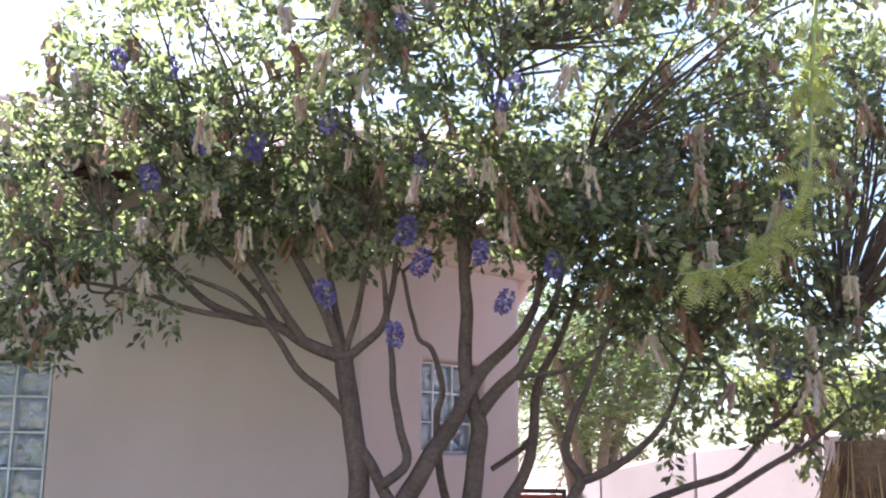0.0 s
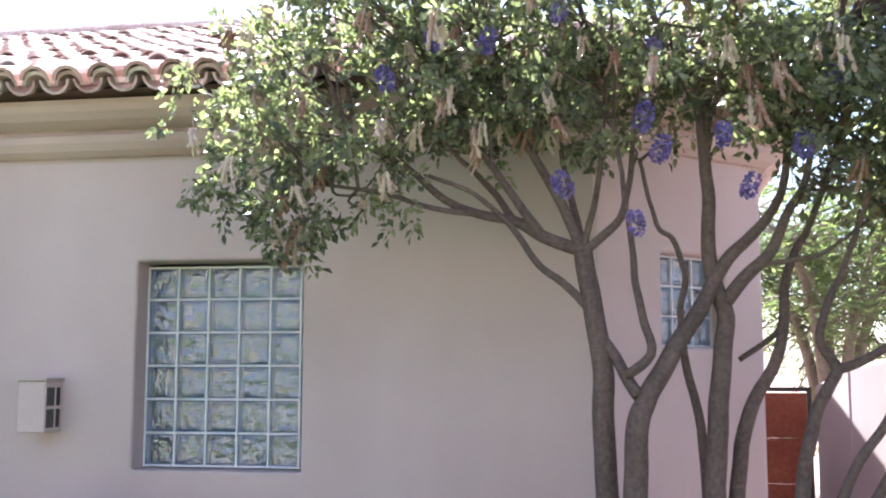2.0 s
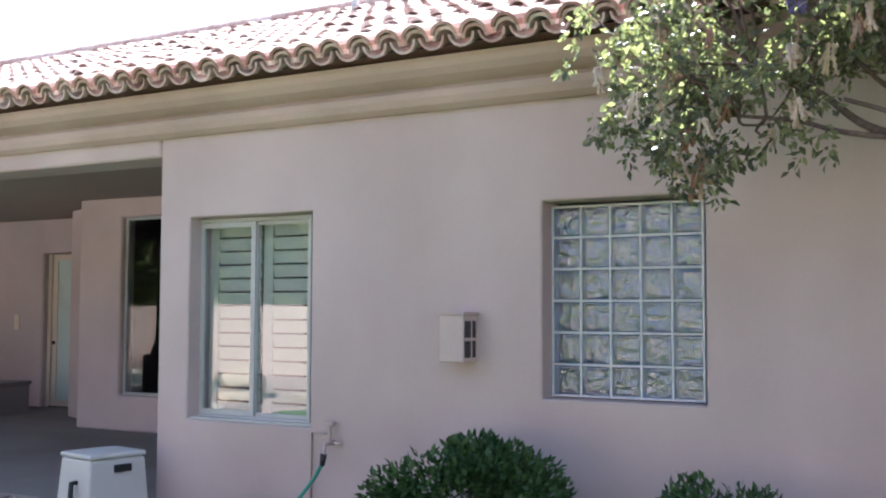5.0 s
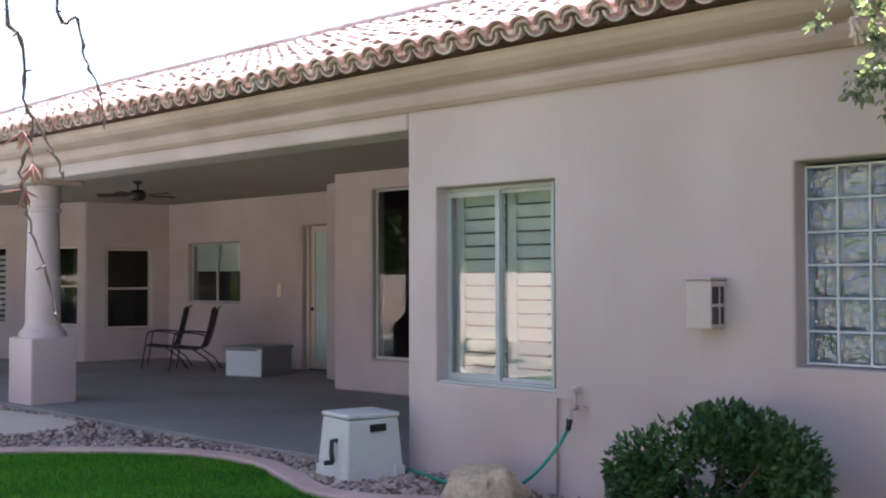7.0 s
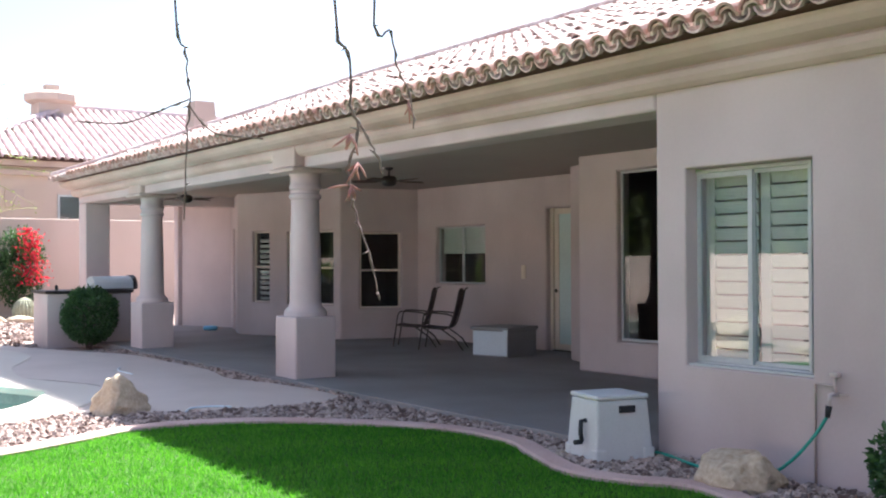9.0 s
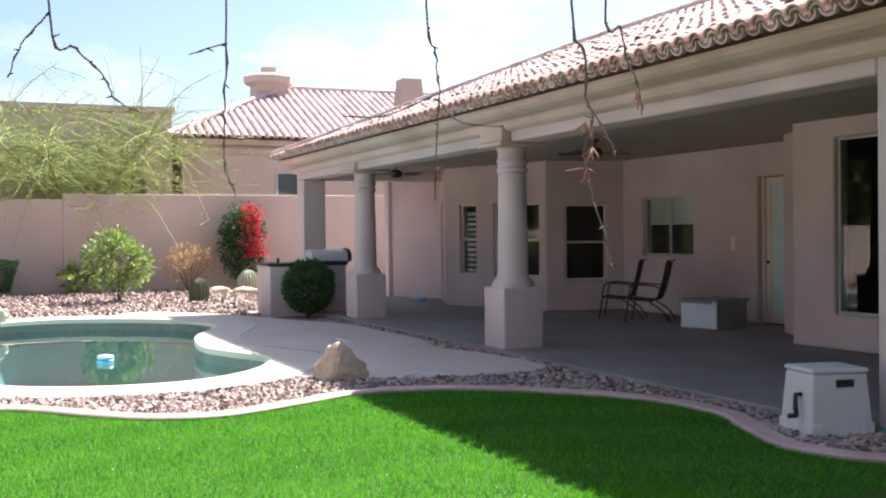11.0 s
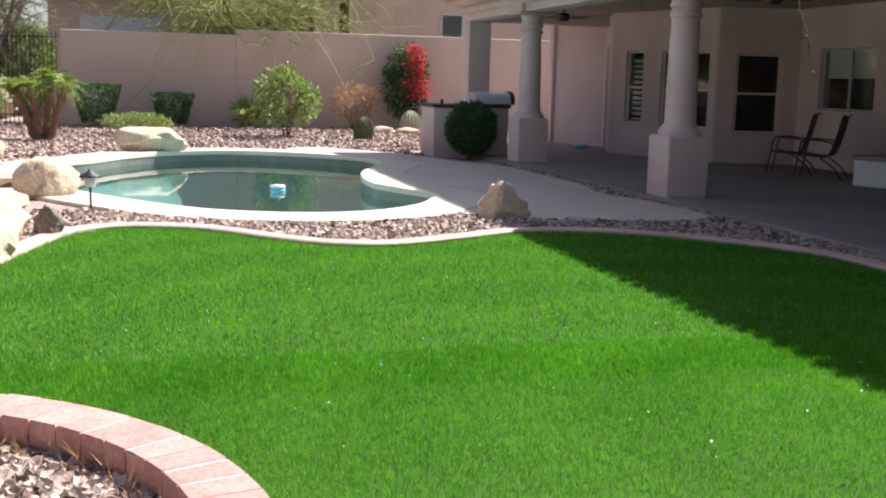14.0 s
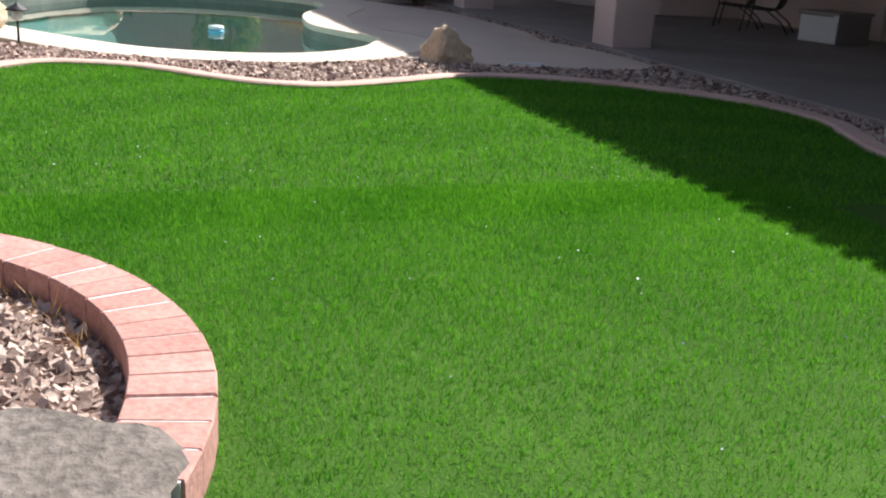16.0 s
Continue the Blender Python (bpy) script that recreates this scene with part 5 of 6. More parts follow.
for top in ((-2.03, -5.74, 2.4), (-2.08, -5.65, 2.42), (-2.34, -5.85, 2.4), (-2.44, -6.18, 2.42), (-2.39, -6.47, 2.42)):
    ML.append(([(-1.6, -6.5, 2.78), ((top[0] - 1.6) / 2, (top[1] - 6.5) / 2, 2.68), top], 0.008, 0.005))
part("trunk", limbs_mesh([([Vector(p) + mb for p in pts], a, b) for pts, a, b in ML]), BARK_GREY, mesq, smooth=True)
rng = random.Random(21)
HANG = [
    [(-2.03, -5.74, 2.4), (-2.03, -5.74, 1.88), (-2.03, -5.72, 1.81), (-2.04, -5.71, 1.74), (-2.04, -5.7, 1.7), (-2.05, -5.71, 1.65), (-2.05, -5.7, 1.6), (-2.04, -5.69, 1.55), (-2.03, -5.67, 1.47)],
    [(-2.04, -5.7, 1.72), (-2.03, -5.68, 1.68), (-2.03, -5.665, 1.645)],
    [(-2.08, -5.65, 2.42), (-2.08, -5.65, 1.9), (-2.08, -5.62, 1.86), (-2.08, -5.61, 1.81), (-2.08, -5.59, 1.77), (-2.08, -5.58, 1.72)],
    [(-2.34, -5.85, 2.4), (-2.34, -5.85, 1.93), (-2.35, -5.83, 1.85), (-2.36, -5.82, 1.78), (-2.37, -5.82, 1.71), (-2.38, -5.82, 1.59)],
    [(-2.36, -5.82, 1.78), (-2.38, -5.85, 1.765), (-2.4, -5.91, 1.74), (-2.42, -5.98, 1.74)],
    [(-2.36, -5.82, 1.77), (-2.36, -5.78, 1.73), (-2.32, -5.71, 1.72)],
    [(-2.44, -6.18, 2.42), (-2.44, -6.18, 1.9), (-2.46, -6.18, 1.78), (-2.47, -6.18, 1.71), (-2.47, -6.18, 1.65), (-2.47, -6.16, 1.6)],
    [(-2.44, -6.18, 1.86), (-2.46, -6.24, 1.84)],
    [(-2.39, -6.47, 2.42), (-2.39, -6.47, 1.88), (-2.4, -6.43, 1.83), (-2.4, -6.39, 1.79), (-2.4, -6.37, 1.75), (-2.39, -6.33, 1.73)],
    [(-2.39, -6.47, 1.88), (-2.4, -6.51, 1.83), (-2.41, -6.53, 1.78)],
]
for pts in HANG:
    bm = bmesh.new()
    path = smooth_path([Vector(p) + mb for p in pts], 6)
    n = len(path)
    path = [p + Vector((rng.uniform(-1, 1), rng.uniform(-1, 1), 0)) * 0.0022 for p in path]
    r0 = 0.0022 if len(pts) > 4 else 0.0015
    tube(bm, path, [(r0 - (r0 - 0.0010) * i / n) * (1.7 if i % 4 == 0 else 1.0) for i in range(n)], 6)
    for i in range(3, n, 4):
        d = Vector((rng.uniform(-1, 1), rng.uniform(-1, 1), rng.uniform(-0.6, 0.4))).normalized()
        tube(bm, [path[i], path[i] + d * rng.uniform(0.006, 0.016)], [0.002, 0.0006], 5)
    part("hanging_twig", bm, BARK, mesq, smooth=True)
for c, k in (((-2.045, -5.71, 1.70), 7), ((-2.05, -5.705, 1.63), 9), ((-2.04, -5.7, 1.66), 6), ((-2.08, -5.59, 1.76), 5)):
    bm = bmesh.new()
    for _ in range(k):
        d = Vector((rng.gauss(0, 0.5), rng.gauss(0, 0.5), -1 + rng.gauss(0, 0.4))).normalized()
        p = Vector(c) + mb
        ln = rng.uniform(0.014, 0.034)
        tube(bm, [p, p + d * ln * 0.5 + Vector((rng.uniform(-0.006, 0.006), 0, 0)), p + d * ln], [0.001, 0.0019, 0.0008], 5)
    part("dry_catkin_tuft", bm, CATKIN, mesq, "reddish dried catkins", smooth=True)

# ---- shrubs ----


def shrub(name, at, size, count, leaf, material, label, shape="round", category="shrub", seed=1, stems=5, lean=0.6):
    """Stems and a leafy shell; shape: round, flat (clipped wedge with flat top), loose."""
    r = random.Random(seed)
    ob = thing(name, label, category, at=at)
    sx, sy, sz = size
    bm = bmesh.new()
    for _ in range(stems):
        a = r.uniform(0, 6.283)
        e = Vector((0.3 * sx * math.cos(a), 0.3 * sy * math.sin(a), sz * r.uniform(0.55, 0.85)))
        tube(bm, smooth_path([(0.03 * math.cos(a), 0.03 * math.sin(a), -0.05), e * 0.5 + Vector((0, 0, 0.03)), e], 3), [0.02, 0.018, 0.015, 0.012, 0.01, 0.008, 0.006][:7], 5)
    part("stem_work", bm, BARK, ob, smooth=True)

    def spot():
        while True:
            v = Vector((r.gauss(0, 1), r.gauss(0, 1), r.gauss(0, 1))).normalized()
            if shape == "flat":
                h = r.uniform(0.0, 1.0)
                a = r.uniform(0, 6.283)
                rad = (0.28 + 0.22 * h) * (1 if r.random() < 0.6 else math.sqrt(r.random()))
                if rad < 0.2 + 0.2 * h and h < 0.8:
                    h = r.uniform(0.92, 1.0)
                p = Vector((rad * math.cos(a) * sx, rad * math.sin(a) * sy, sz * (0.12 + 0.88 * h)))
                return p, Vector((math.cos(a), math.sin(a), 0.6))
            k = r.uniform(0.75, 1.0) if shape == "round" else r.uniform(0.2, 1.0) ** 0.6
            p = Vector((v.x * sx * 0.5 * k, v.y * sy * 0.5 * k, sz * (0.54 + v.z * 0.46 * k)))
            dent = noise.noise(p * (3.2 / max(sx, 0.4)) + Vector((seed, 0, 0)))
            if shape == "loose" and dent < -0.12:
                continue
            return p * (1 + 0.12 * dent), v + Vector((0, 0, 0.35))

    part("foliage", raw_mesh(*blades(count, spot, leaf, r, 0.3, 0.5, lean + 0.4), material), None, ob)
    return ob


shrub("round_bush", (-20.95, -0.52, GROUND), (1.0, 1.0, 1.15), 7500, 0.06, LEAF_HEDGE, "dark green clipped round bush beside the barbecue island", "round", seed=2)
shrub("laurel_bush", (-3.95, -0.62, GROUND), (1.5, 0.9, 0.84), 9500, 0.050, LEAF_HEDGE, "dark green bushy shrub under the house wall", "loose", seed=3)
shrub("laurel_bush", (-2.35, -0.62, GROUND), (0.85, 0.6, 0.72), 3600, 0.050, LEAF_HEDGE, "small dark green shrub under the glass-block window", "loose", seed=4)
shrub("wedge_bush", (-33.0, -6.0, GROUND), (1.3, 1.2, 1.0), 4200, 0.07, LEAF_HEDGE, "clipped flat-topped green shrub by the garden wall", "flat", seed=5)
shrub("wedge_bush", (-32.5, -8.1, GROUND), (1.35, 1.3, 1.2), 4200, 0.07, LEAF_HEDGE, "clipped flat-topped shrub beside the palms", "flat", seed=6)
shrub("low_bush", (-29.0, -7.0, GROUND), (1.2, 1.95, 0.55), 2600, 0.06, LEAF_SHRUB, "low sprawling grey-green shrub behind the boulder", "loose", seed=7)
shrub("oleander", (-28.2, -3.27, GROUND), (1.5, 1.7, 1.85), 2600, 0.11, LEAF_SHRUB, "airy upright oleander shrub in the gravel", "loose", seed=8, stems=9)
shrub("dry_bush", (-33.0, -0.6, GROUND), (1.3, 1.85, 1.45), 1800, 0.06, LEAF_DRY, "sparse orange-brown bush by the garden wall", "loose", seed=9, stems=9)
shrub("agave", (-33.3, -3.75, GROUND), (0.7, 1.0, 0.8), 110, 0.3, LEAF_WISP, "yellowish spiky succulent by the garden wall", "loose", seed=10, stems=2)
boug = shrub("bougainvillea", (-33.5, 1.1, GROUND), (0.85, 1.5, 2.65), 4600, 0.09, LEAF_HEDGE, "bougainvillea with red blooms climbing the garden wall", "loose", seed=12, stems=6)
r2 = random.Random(5)


def bract_spot():
    a, z = r2.gauss(0, 1), r2.uniform(0.1, 1.0)
    return Vector((0.38 + r2.uniform(-0.08, 0.06), (0.20 * a + 0.30) * (1.1 - 0.35 * z), 0.75 + 1.85 * z)), Vector((1, r2.gauss(0, 0.5), 0.3))


tagged(part("bloom_mass", raw_mesh(*blades(640, bract_spot, 0.085, r2, 0.3, 0.8, 0.8), PETAL_RED), None, boug, "bright red bracts"), kind="stuff")


def barrel_cactus(at, rad, high, material, label, ribs=18):
    ob = thing("barrel_cactus", label, "cactus", at=at)
    bm = bmesh.new()
    rings, n = [], ribs * 2
    for i in range(9):
        t = i / 8
        rr = rad * (0.78 + 0.22 * math.sin(math.pi * min(t * 1.2, 1.0))) * math.sqrt(max(0.02, 1 - max(0, (t - 0.62) / 0.4) ** 2))
        rings.append([bm.verts.new((rr * (1 + 0.09 * (-1) ** k) * math.cos(2 * math.pi * k / n), rr * (1 + 0.09 * (-1) ** k) * math.sin(2 * math.pi * k / n), high * t)) for k in range(n)])
    for a, b in zip(rings, rings[1:]):
        for k in range(n):
            bm.faces.new((a[k], a[(k + 1) % n], b[(k + 1) % n], b[k]))
    bm.faces.new(rings[-1])
    bm.faces.new(rings[0][::-1])
    part("ribbed_body", bm, material, ob)
    verts, faces = [], []
    r = random.Random(2)
    for k in range(0, n, 2):
        for i in range(14):
            t = i / 14
            a = 2 * math.pi * k / n
            rr = rad * (0.78 + 0.22 * math.sin(math.pi * min(t * 1.2, 1.0))) * math.sqrt(max(0.02, 1 - max(0, (t - 0.62) / 0.4) ** 2)) * 1.08
            p = Vector((rr * math.cos(a), rr * math.sin(a), high * t))
            for _ in range(2):
                d = (Vector((math.cos(a), math.sin(a), 0)) + Vector((r.gauss(0, 0.6), r.gauss(0, 0.6), r.gauss(0.1, 0.6)))).normalized() * 0.05
                s = d.orthogonal().normalized() * 0.003
                m = len(verts)
                verts += [p - s, p + s, p + d]
                faces.append((m, m + 1, m + 2))
    part("spines", raw_mesh(verts, faces, CACTUS_PALE), None, ob)
    return ob


barrel_cactus((-27.5, -1.4, GROUND - 0.02), 0.24, 0.62, CACTUS, "dark barrel cactus in the gravel")
barrel_cactus((-32.0, 0.92, GROUND - 0.02), 0.30, 0.66, CACTUS_PALE, "pale spiny barrel cactus by the garden wall")

palm = thing("pygmy_palms", "cluster of short pygmy date palms with arching fronds", "palm", at=(-26.2, -9.0, GROUND))
r = random.Random(17)
for k, (dx, dy, h) in enumerate(((0.1, -0.55, 1.15), (0.15, -0.2, 1.2), (-0.1, 0.2, 1.35), (0.2, 0.55, 1.25))):
    bm = bmesh.new()
    path = smooth_path([(dx * 0.25, dy * 0.25, -0.05), (dx * 0.6, dy * 0.6, h * 0.5), (dx, dy, h)], 6)
    n = len(path)
    tube(bm, path, [0.075 + 0.02 * (i % 2) for i in range(n)], 9)
    part("trunk", bm, TRUNK_PALM, palm, "rough brown trunk")
    verts, faces = [], []
    for f in range(34):
        a, e = r.uniform(0, 6.283), r.uniform(-0.5, 1.2)
        d = Vector((math.cos(a) * math.cos(e), math.sin(a) * math.cos(e), math.sin(e)))
        ln = r.uniform(0.42, 0.68)
        up = Vector((0, 0, 1))
        side = d.cross(up).normalized()
        for i in range(16):
            t = (i + 1) / 16
            q = Vector((dx, dy, h)) + d * ln * t - up * 0.55 * ln * t * t
            for s in (-1, 1):
                e2 = (side * s + d * 0.9 - up * 0.25).normalized() * 0.2 * (1.1 - 0.6 * t)
                wv = d * 0.011
                m = len(verts)
                verts += [q - wv, q + e2, q + wv]
                faces.append((m, m + 1, m + 2))
    part("frond_head", raw_mesh(verts, faces, LEAF_PALM), None, palm)


def wispy_tree(name, at, trunk_h, radius, height, count, leaf, bark, foliage, label, seed, density=0.0, stems=5, spread=1.0, twig_count=150):
    r = random.Random(seed)
    ob = thing(name, label, "tree", at=at)
    bm = bmesh.new()
    tips = []
    for k in range(stems):
        a = 2 * math.pi * k / stems + r.uniform(-0.4, 0.4)
        e = Vector((math.cos(a) * radius * 0.5, math.sin(a) * radius * 0.5 * spread, trunk_h + height * r.uniform(0.35, 0.7)))
        pts = smooth_path([(0.08 * math.cos(a), 0.08 * math.sin(a), -0.05), (e.x * 0.25, e.y * 0.25, trunk_h * 0.8), (e.x * 0.6, e.y * 0.6, trunk_h + height * 0.25), tuple(e)], 4)
        n = len(pts)
        tube(bm, pts, [0.11 - 0.08 * i / n for i in range(n)], 7)
        tips += pts[5:]
    ends = []
    for _ in range(twig_count):
        j = r.choice(tips)
        v = Vector((r.gauss(0, 1), r.gauss(0, spread), r.gauss(0.25, 0.6))).normalized()
        e = j + v * radius * r.uniform(0.35, 0.8)
        m = (j + e) / 2 + Vector((r.uniform(-0.1, 0.1), r.uniform(-0.1, 0.1), 0.12))
        e.z -= 0.18 * radius * r.random()
        pts = smooth_path([j, m, e], 4)
        tube(bm, pts, [0.022 - 0.0019 * i for i in range(len(pts))], 4, False)
        ends.append(pts)
        for _ in range(2):
            q = r.choice(pts[2:])
            e2 = q + Vector((r.gauss(0, 1), r.gauss(0, 1), r.gauss(-0.1, 0.6))).normalized() * radius * 0.3
            p2 = [q, (q + e2) / 2 + Vector((0, 0, 0.05)), e2]
            tube(bm, p2, [0.009, 0.007, 0.004], 3, False)
            ends.append(p2)
    part("trunk", bm, bark, ob, smooth=True)

    def spot():
        pts = r.choice(ends)
        i = r.randrange(len(pts) - 1)
        p = pts[i].lerp(pts[i + 1], r.random())
        return p + Vector((r.gauss(0, 0.09), r.gauss(0, 0.09), r.gauss(-0.03, 0.09))), Vector((r.gauss(0, 1), r.gauss(0, 1), -0.4))

    part("crown", raw_mesh(*blades(count, spot, leaf, r, 0.2, 0.3, 0.6), foliage), None, ob)
    return ob


wispy_tree("palo_verde", (-36.0, -3.6, GROUND), 2.8, 4.6, 3.6, 15000, 0.085, BARK_GREEN, LEAF_WISP, "feathery yellow-green palo verde behind the garden wall", 31, stems=7, spread=1.35, twig_count=420)
wispy_tree("bare_tree", (-35.8, -11.4, GROUND), 2.2, 3.6, 4.4, 4200, 0.09, BARK_GREY, LEAF_MESQ, "thin grey-branched desert tree beyond the fence", 32, stems=6, twig_count=300)
wispy_tree("mesquite", (2.3, 10.5, GROUND), 2.4, 3.0, 2.8, 15000, 0.12, BARK_GREY, LEAF_MESQ, "grey-green mesquite tree beyond the side gate", 33, stems=5, twig_count=200)
wispy_tree("mesquite", (6.5, 10.5, GROUND), 1.8, 2.8, 2.6, 9000, 0.12, BARK_GREY, LEAF_WISP, "paler feathery tree beyond the garden wall", 34, stems=5, twig_count=150)
shrub("hedge", (-35.6, -10.15, GROUND), (1.6, 1.5, 3.0), 5200, 0.11, LEAF_SHRUB, "tall bright green hedge behind the iron fence", "round", "hedge", seed=41)
shrub("grey_bush", (-29.5, -11.2, GROUND), (2.2, 2.4, 1.6), 4200, 0.09, LEAF_MESQ, "broad grey-green bush past the palms", "loose", seed=42, stems=8)

# ---- rocks, planter, gravel, grass ----


def boulder(at, size, seed, label, turn=0.0, name="boulder", flat=0.0, material=None, taper=0.0):
    bm = bmesh.new()
    bmesh.ops.create_icosphere(bm, subdivisions=4, radius=0.5)
    off = Vector((seed * 7.3, seed * 3.1, 0))
    cuts = random.Random(seed)
    planes = [(Vector((cuts.gauss(0, 1), cuts.gauss(0, 1), cuts.gauss(0.2, 0.8))).normalized(), cuts.uniform(0.30, 0.43)) for _ in range(9)]
    for v in bm.verts:
        p = v.co.copy()
        for nrm, d in planes:
            over = p.dot(nrm) - d
            if over > 0:
                p -= nrm * over * 0.85
        p *= 1 + 0.24 * noise.noise(p * 2.6 + off) + 0.13 * noise.noise(p * 7 + off) + 0.05 * noise.noise(p * 17 + off)
        p.z = max(p.z, -0.32)
        if flat:
            p.z = min(p.z, flat)
        pinch = 1 - taper * max(0.0, p.z + 0.32) / 0.8
        v.co = Vector((p.x * size[0] * pinch, p.y * size[1] * pinch, (p.z + 0.32) * size[2] / 0.78))
    ob = part(name, bm, material or ROCK, smooth=True)
    ob.modifiers.new("split", "EDGE_SPLIT").split_angle = radians(38)
    ob.matrix_world = pose(at[0], at[1], at[2], 0, 0, turn)
    return tagged(ob, label, name.replace("_", " "))


boulder((-11.98, -2.87, GROUND - 0.02), (0.66, 0.84, 0.42), 3, "pale tan pointed rock at the edge of the pool deck", 20, taper=0.5)
boulder((-5.72, -0.5, GROUND - 0.03), (0.72, 0.55, 0.33), 5, "pale tan boulder at the wall over the hose", 10)
boulder((-22.4, -6.65, -0.06), (0.9, 1.5, 0.56), 8, "long buff boulder on the pool coping", 8, flat=0.34)
boulder((-10.25, -8.3, GROUND - 0.04), (1.75, 1.15, 0.62), 12, "large buff boulder at the lawn edge", 30, flat=0.36)
boulder((-10.98, -7.62, GROUND - 0.03), (0.3, 0.28, 0.32), 14, "small grey rock beside the lawn", 70, material=ROCK_GREY)
boulder((-14.4, -7.95, -0.06), (0.72, 0.78, 0.46), 17, "rounded buff boulder beside the water", 15)
boulder((-13.6, -8.45, GROUND - 0.03), (1.0, 0.9, 0.26), 18, "flat layered waterfall rock", 30, flat=0.2)
boulder((-15.5, -8.85, GROUND - 0.03), (1.4, 1.1, 0.34), 26, "flat stone ledge by the pool", 50, flat=0.15)
boulder((-14.3, -9.35, GROUND - 0.03), (1.3, 1.1, 0.60), 21, "stacked brown waterfall rock", 60)
boulder((-15.6, -9.75, GROUND - 0.03), (1.3, 1.0, 0.62), 23, "upper buff slab of the rock waterfall", 10, flat=0.22)
boulder((-19.8, -9.75, GROUND - 0.03), (1.4, 1.3, 0.66), 27, "buff rock at the back of the pool", 80)
boulder((-18.7, -9.2, GROUND - 0.03), (0.5, 0.55, 0.3), 22, "small buff rock at the back of the pool", 40)
boulder((-12.2, -8.75, GROUND - 0.03), (1.1, 0.9, 0.26), 24, "flat brown rock behind the large boulder", 15, flat=0.2)
boulder((-26.4, -6.4, GROUND - 0.03), (0.5, 0.7, 0.34), 28, "small buff rock behind the pool", 0)
boulder((-31.0, -0.2, GROUND - 0.03), (0.4, 0.8, 0.25), 29, "small pale rock in the gravel", 0)
boulder((-30.7, 0.55, GROUND - 0.03), (0.5, 0.7, 0.25), 30, "flat pale rock beside the cactus", 0)
boulder((-39.0, -14.0, GROUND), (2.5, 3.0, 2.0), 33, "distant pale landscape boulder", 0)
boulder((-38.0, -11.8, GROUND), (1.8, 2.2, 1.6), 34, "distant pale landscape boulder", 30)
slab = boulder((-11.15, -3.75, GROUND - 0.02), (0.6, 0.85, 0.075), 36, "flat pale stepping slab in the gravel", 15, "stepping_stone", flat=0.1, material=COPING)
boulder((-2.88, -6.92, GROUND), (0.80, 0.80, 0.31), 40, "weathered grey-tan flat boulder at the planter edge", 35, flat=0.13, material=ROCK_GREY)
# rocks and planting behind the camera, seen mirrored in the window
boulder((-7.5, -14.2, GROUND), (1.8, 1.3, 1.0), 51, "pale sunlit boulder at the back of the lawn", 0)
boulder((-9.2, -13.8, GROUND), (1.4, 1.2, 0.8), 52, "pale sunlit boulder at the back of the lawn", 40)
boulder((-5.8, -14.4, GROUND), (1.2, 1.0, 0.7), 53, "pale sunlit boulder at the back of the lawn", 70)

RC, R_OUT, R_IN = Vector((-3.56, -8.245)), 1.915, 1.66
planter = thing("planter_ring", "curved planter edge of pink concrete pavers", "planter", at=(RC.x, RC.y, 0))
step = 0.165 / R_OUT
arc0, arc1 = radians(67), radians(190)
count = int((arc1 - arc0) / step)
bm = bmesh.new()
g = 0.0022
corners = [(rad * math.cos(a) + (0), rad * math.sin(a) - 0) for rad, a in ((R_IN, -step / 2 + g / R_IN), (R_OUT, -step / 2 + g / R_OUT), (R_OUT, step / 2 - g / R_OUT), (R_IN, step / 2 - g / R_IN))]
lowv = [bm.verts.new((x, y, -0.12)) for x, y in corners]
topv = [bm.verts.new((x, y, 0.075)) for x, y in corners]
mx = sum(c[0] for c in corners) / 4
cap = [bm.verts.new((mx + (x - mx) * 0.955, y * 0.93, 0.083)) for x, y in corners]
for a, b in ((lowv, topv), (topv, cap)):
    for k in range(4):
        bm.faces.new((a[k], a[(k + 1) % 4], b[(k + 1) % 4], b[k]))
bm.faces.new(cap)
paver_mesh = mesh_of(bm, BRICK_PINK)
rng = random.Random(8)
for k in range(count):
    b = part("paver", paver_mesh, None, planter)
    b.matrix_local = pose(0, 0, rng.uniform(-0.003, 0.003), 0, 0, math.degrees(arc0 + (k + 0.5) * step) + rng.uniform(-0.12, 0.12))
part("mortar_bed", sweep([(R_OUT * math.cos(a), R_OUT * math.sin(a)) for a in [arc0 + (arc1 - arc0) * i / 60 for i in range(61)]], [(-0.012, -0.13), (-0.012, 0.0775), (-R_OUT + R_IN + 0.012, 0.0775), (-R_OUT + R_IN + 0.012, -0.13)]), GROUT, planter)
soil = part("planter_soil", sheet([(RC.x + (R_IN + 0.02) * math.cos(2 * math.pi * k / 60), RC.y + (R_IN + 0.02) * math.sin(2 * math.pi * k / 60)) for k in range(60)], -0.09, -0.048), GRAVEL_BED)
setting(soil, "gravel-covered planter bed", "ground")


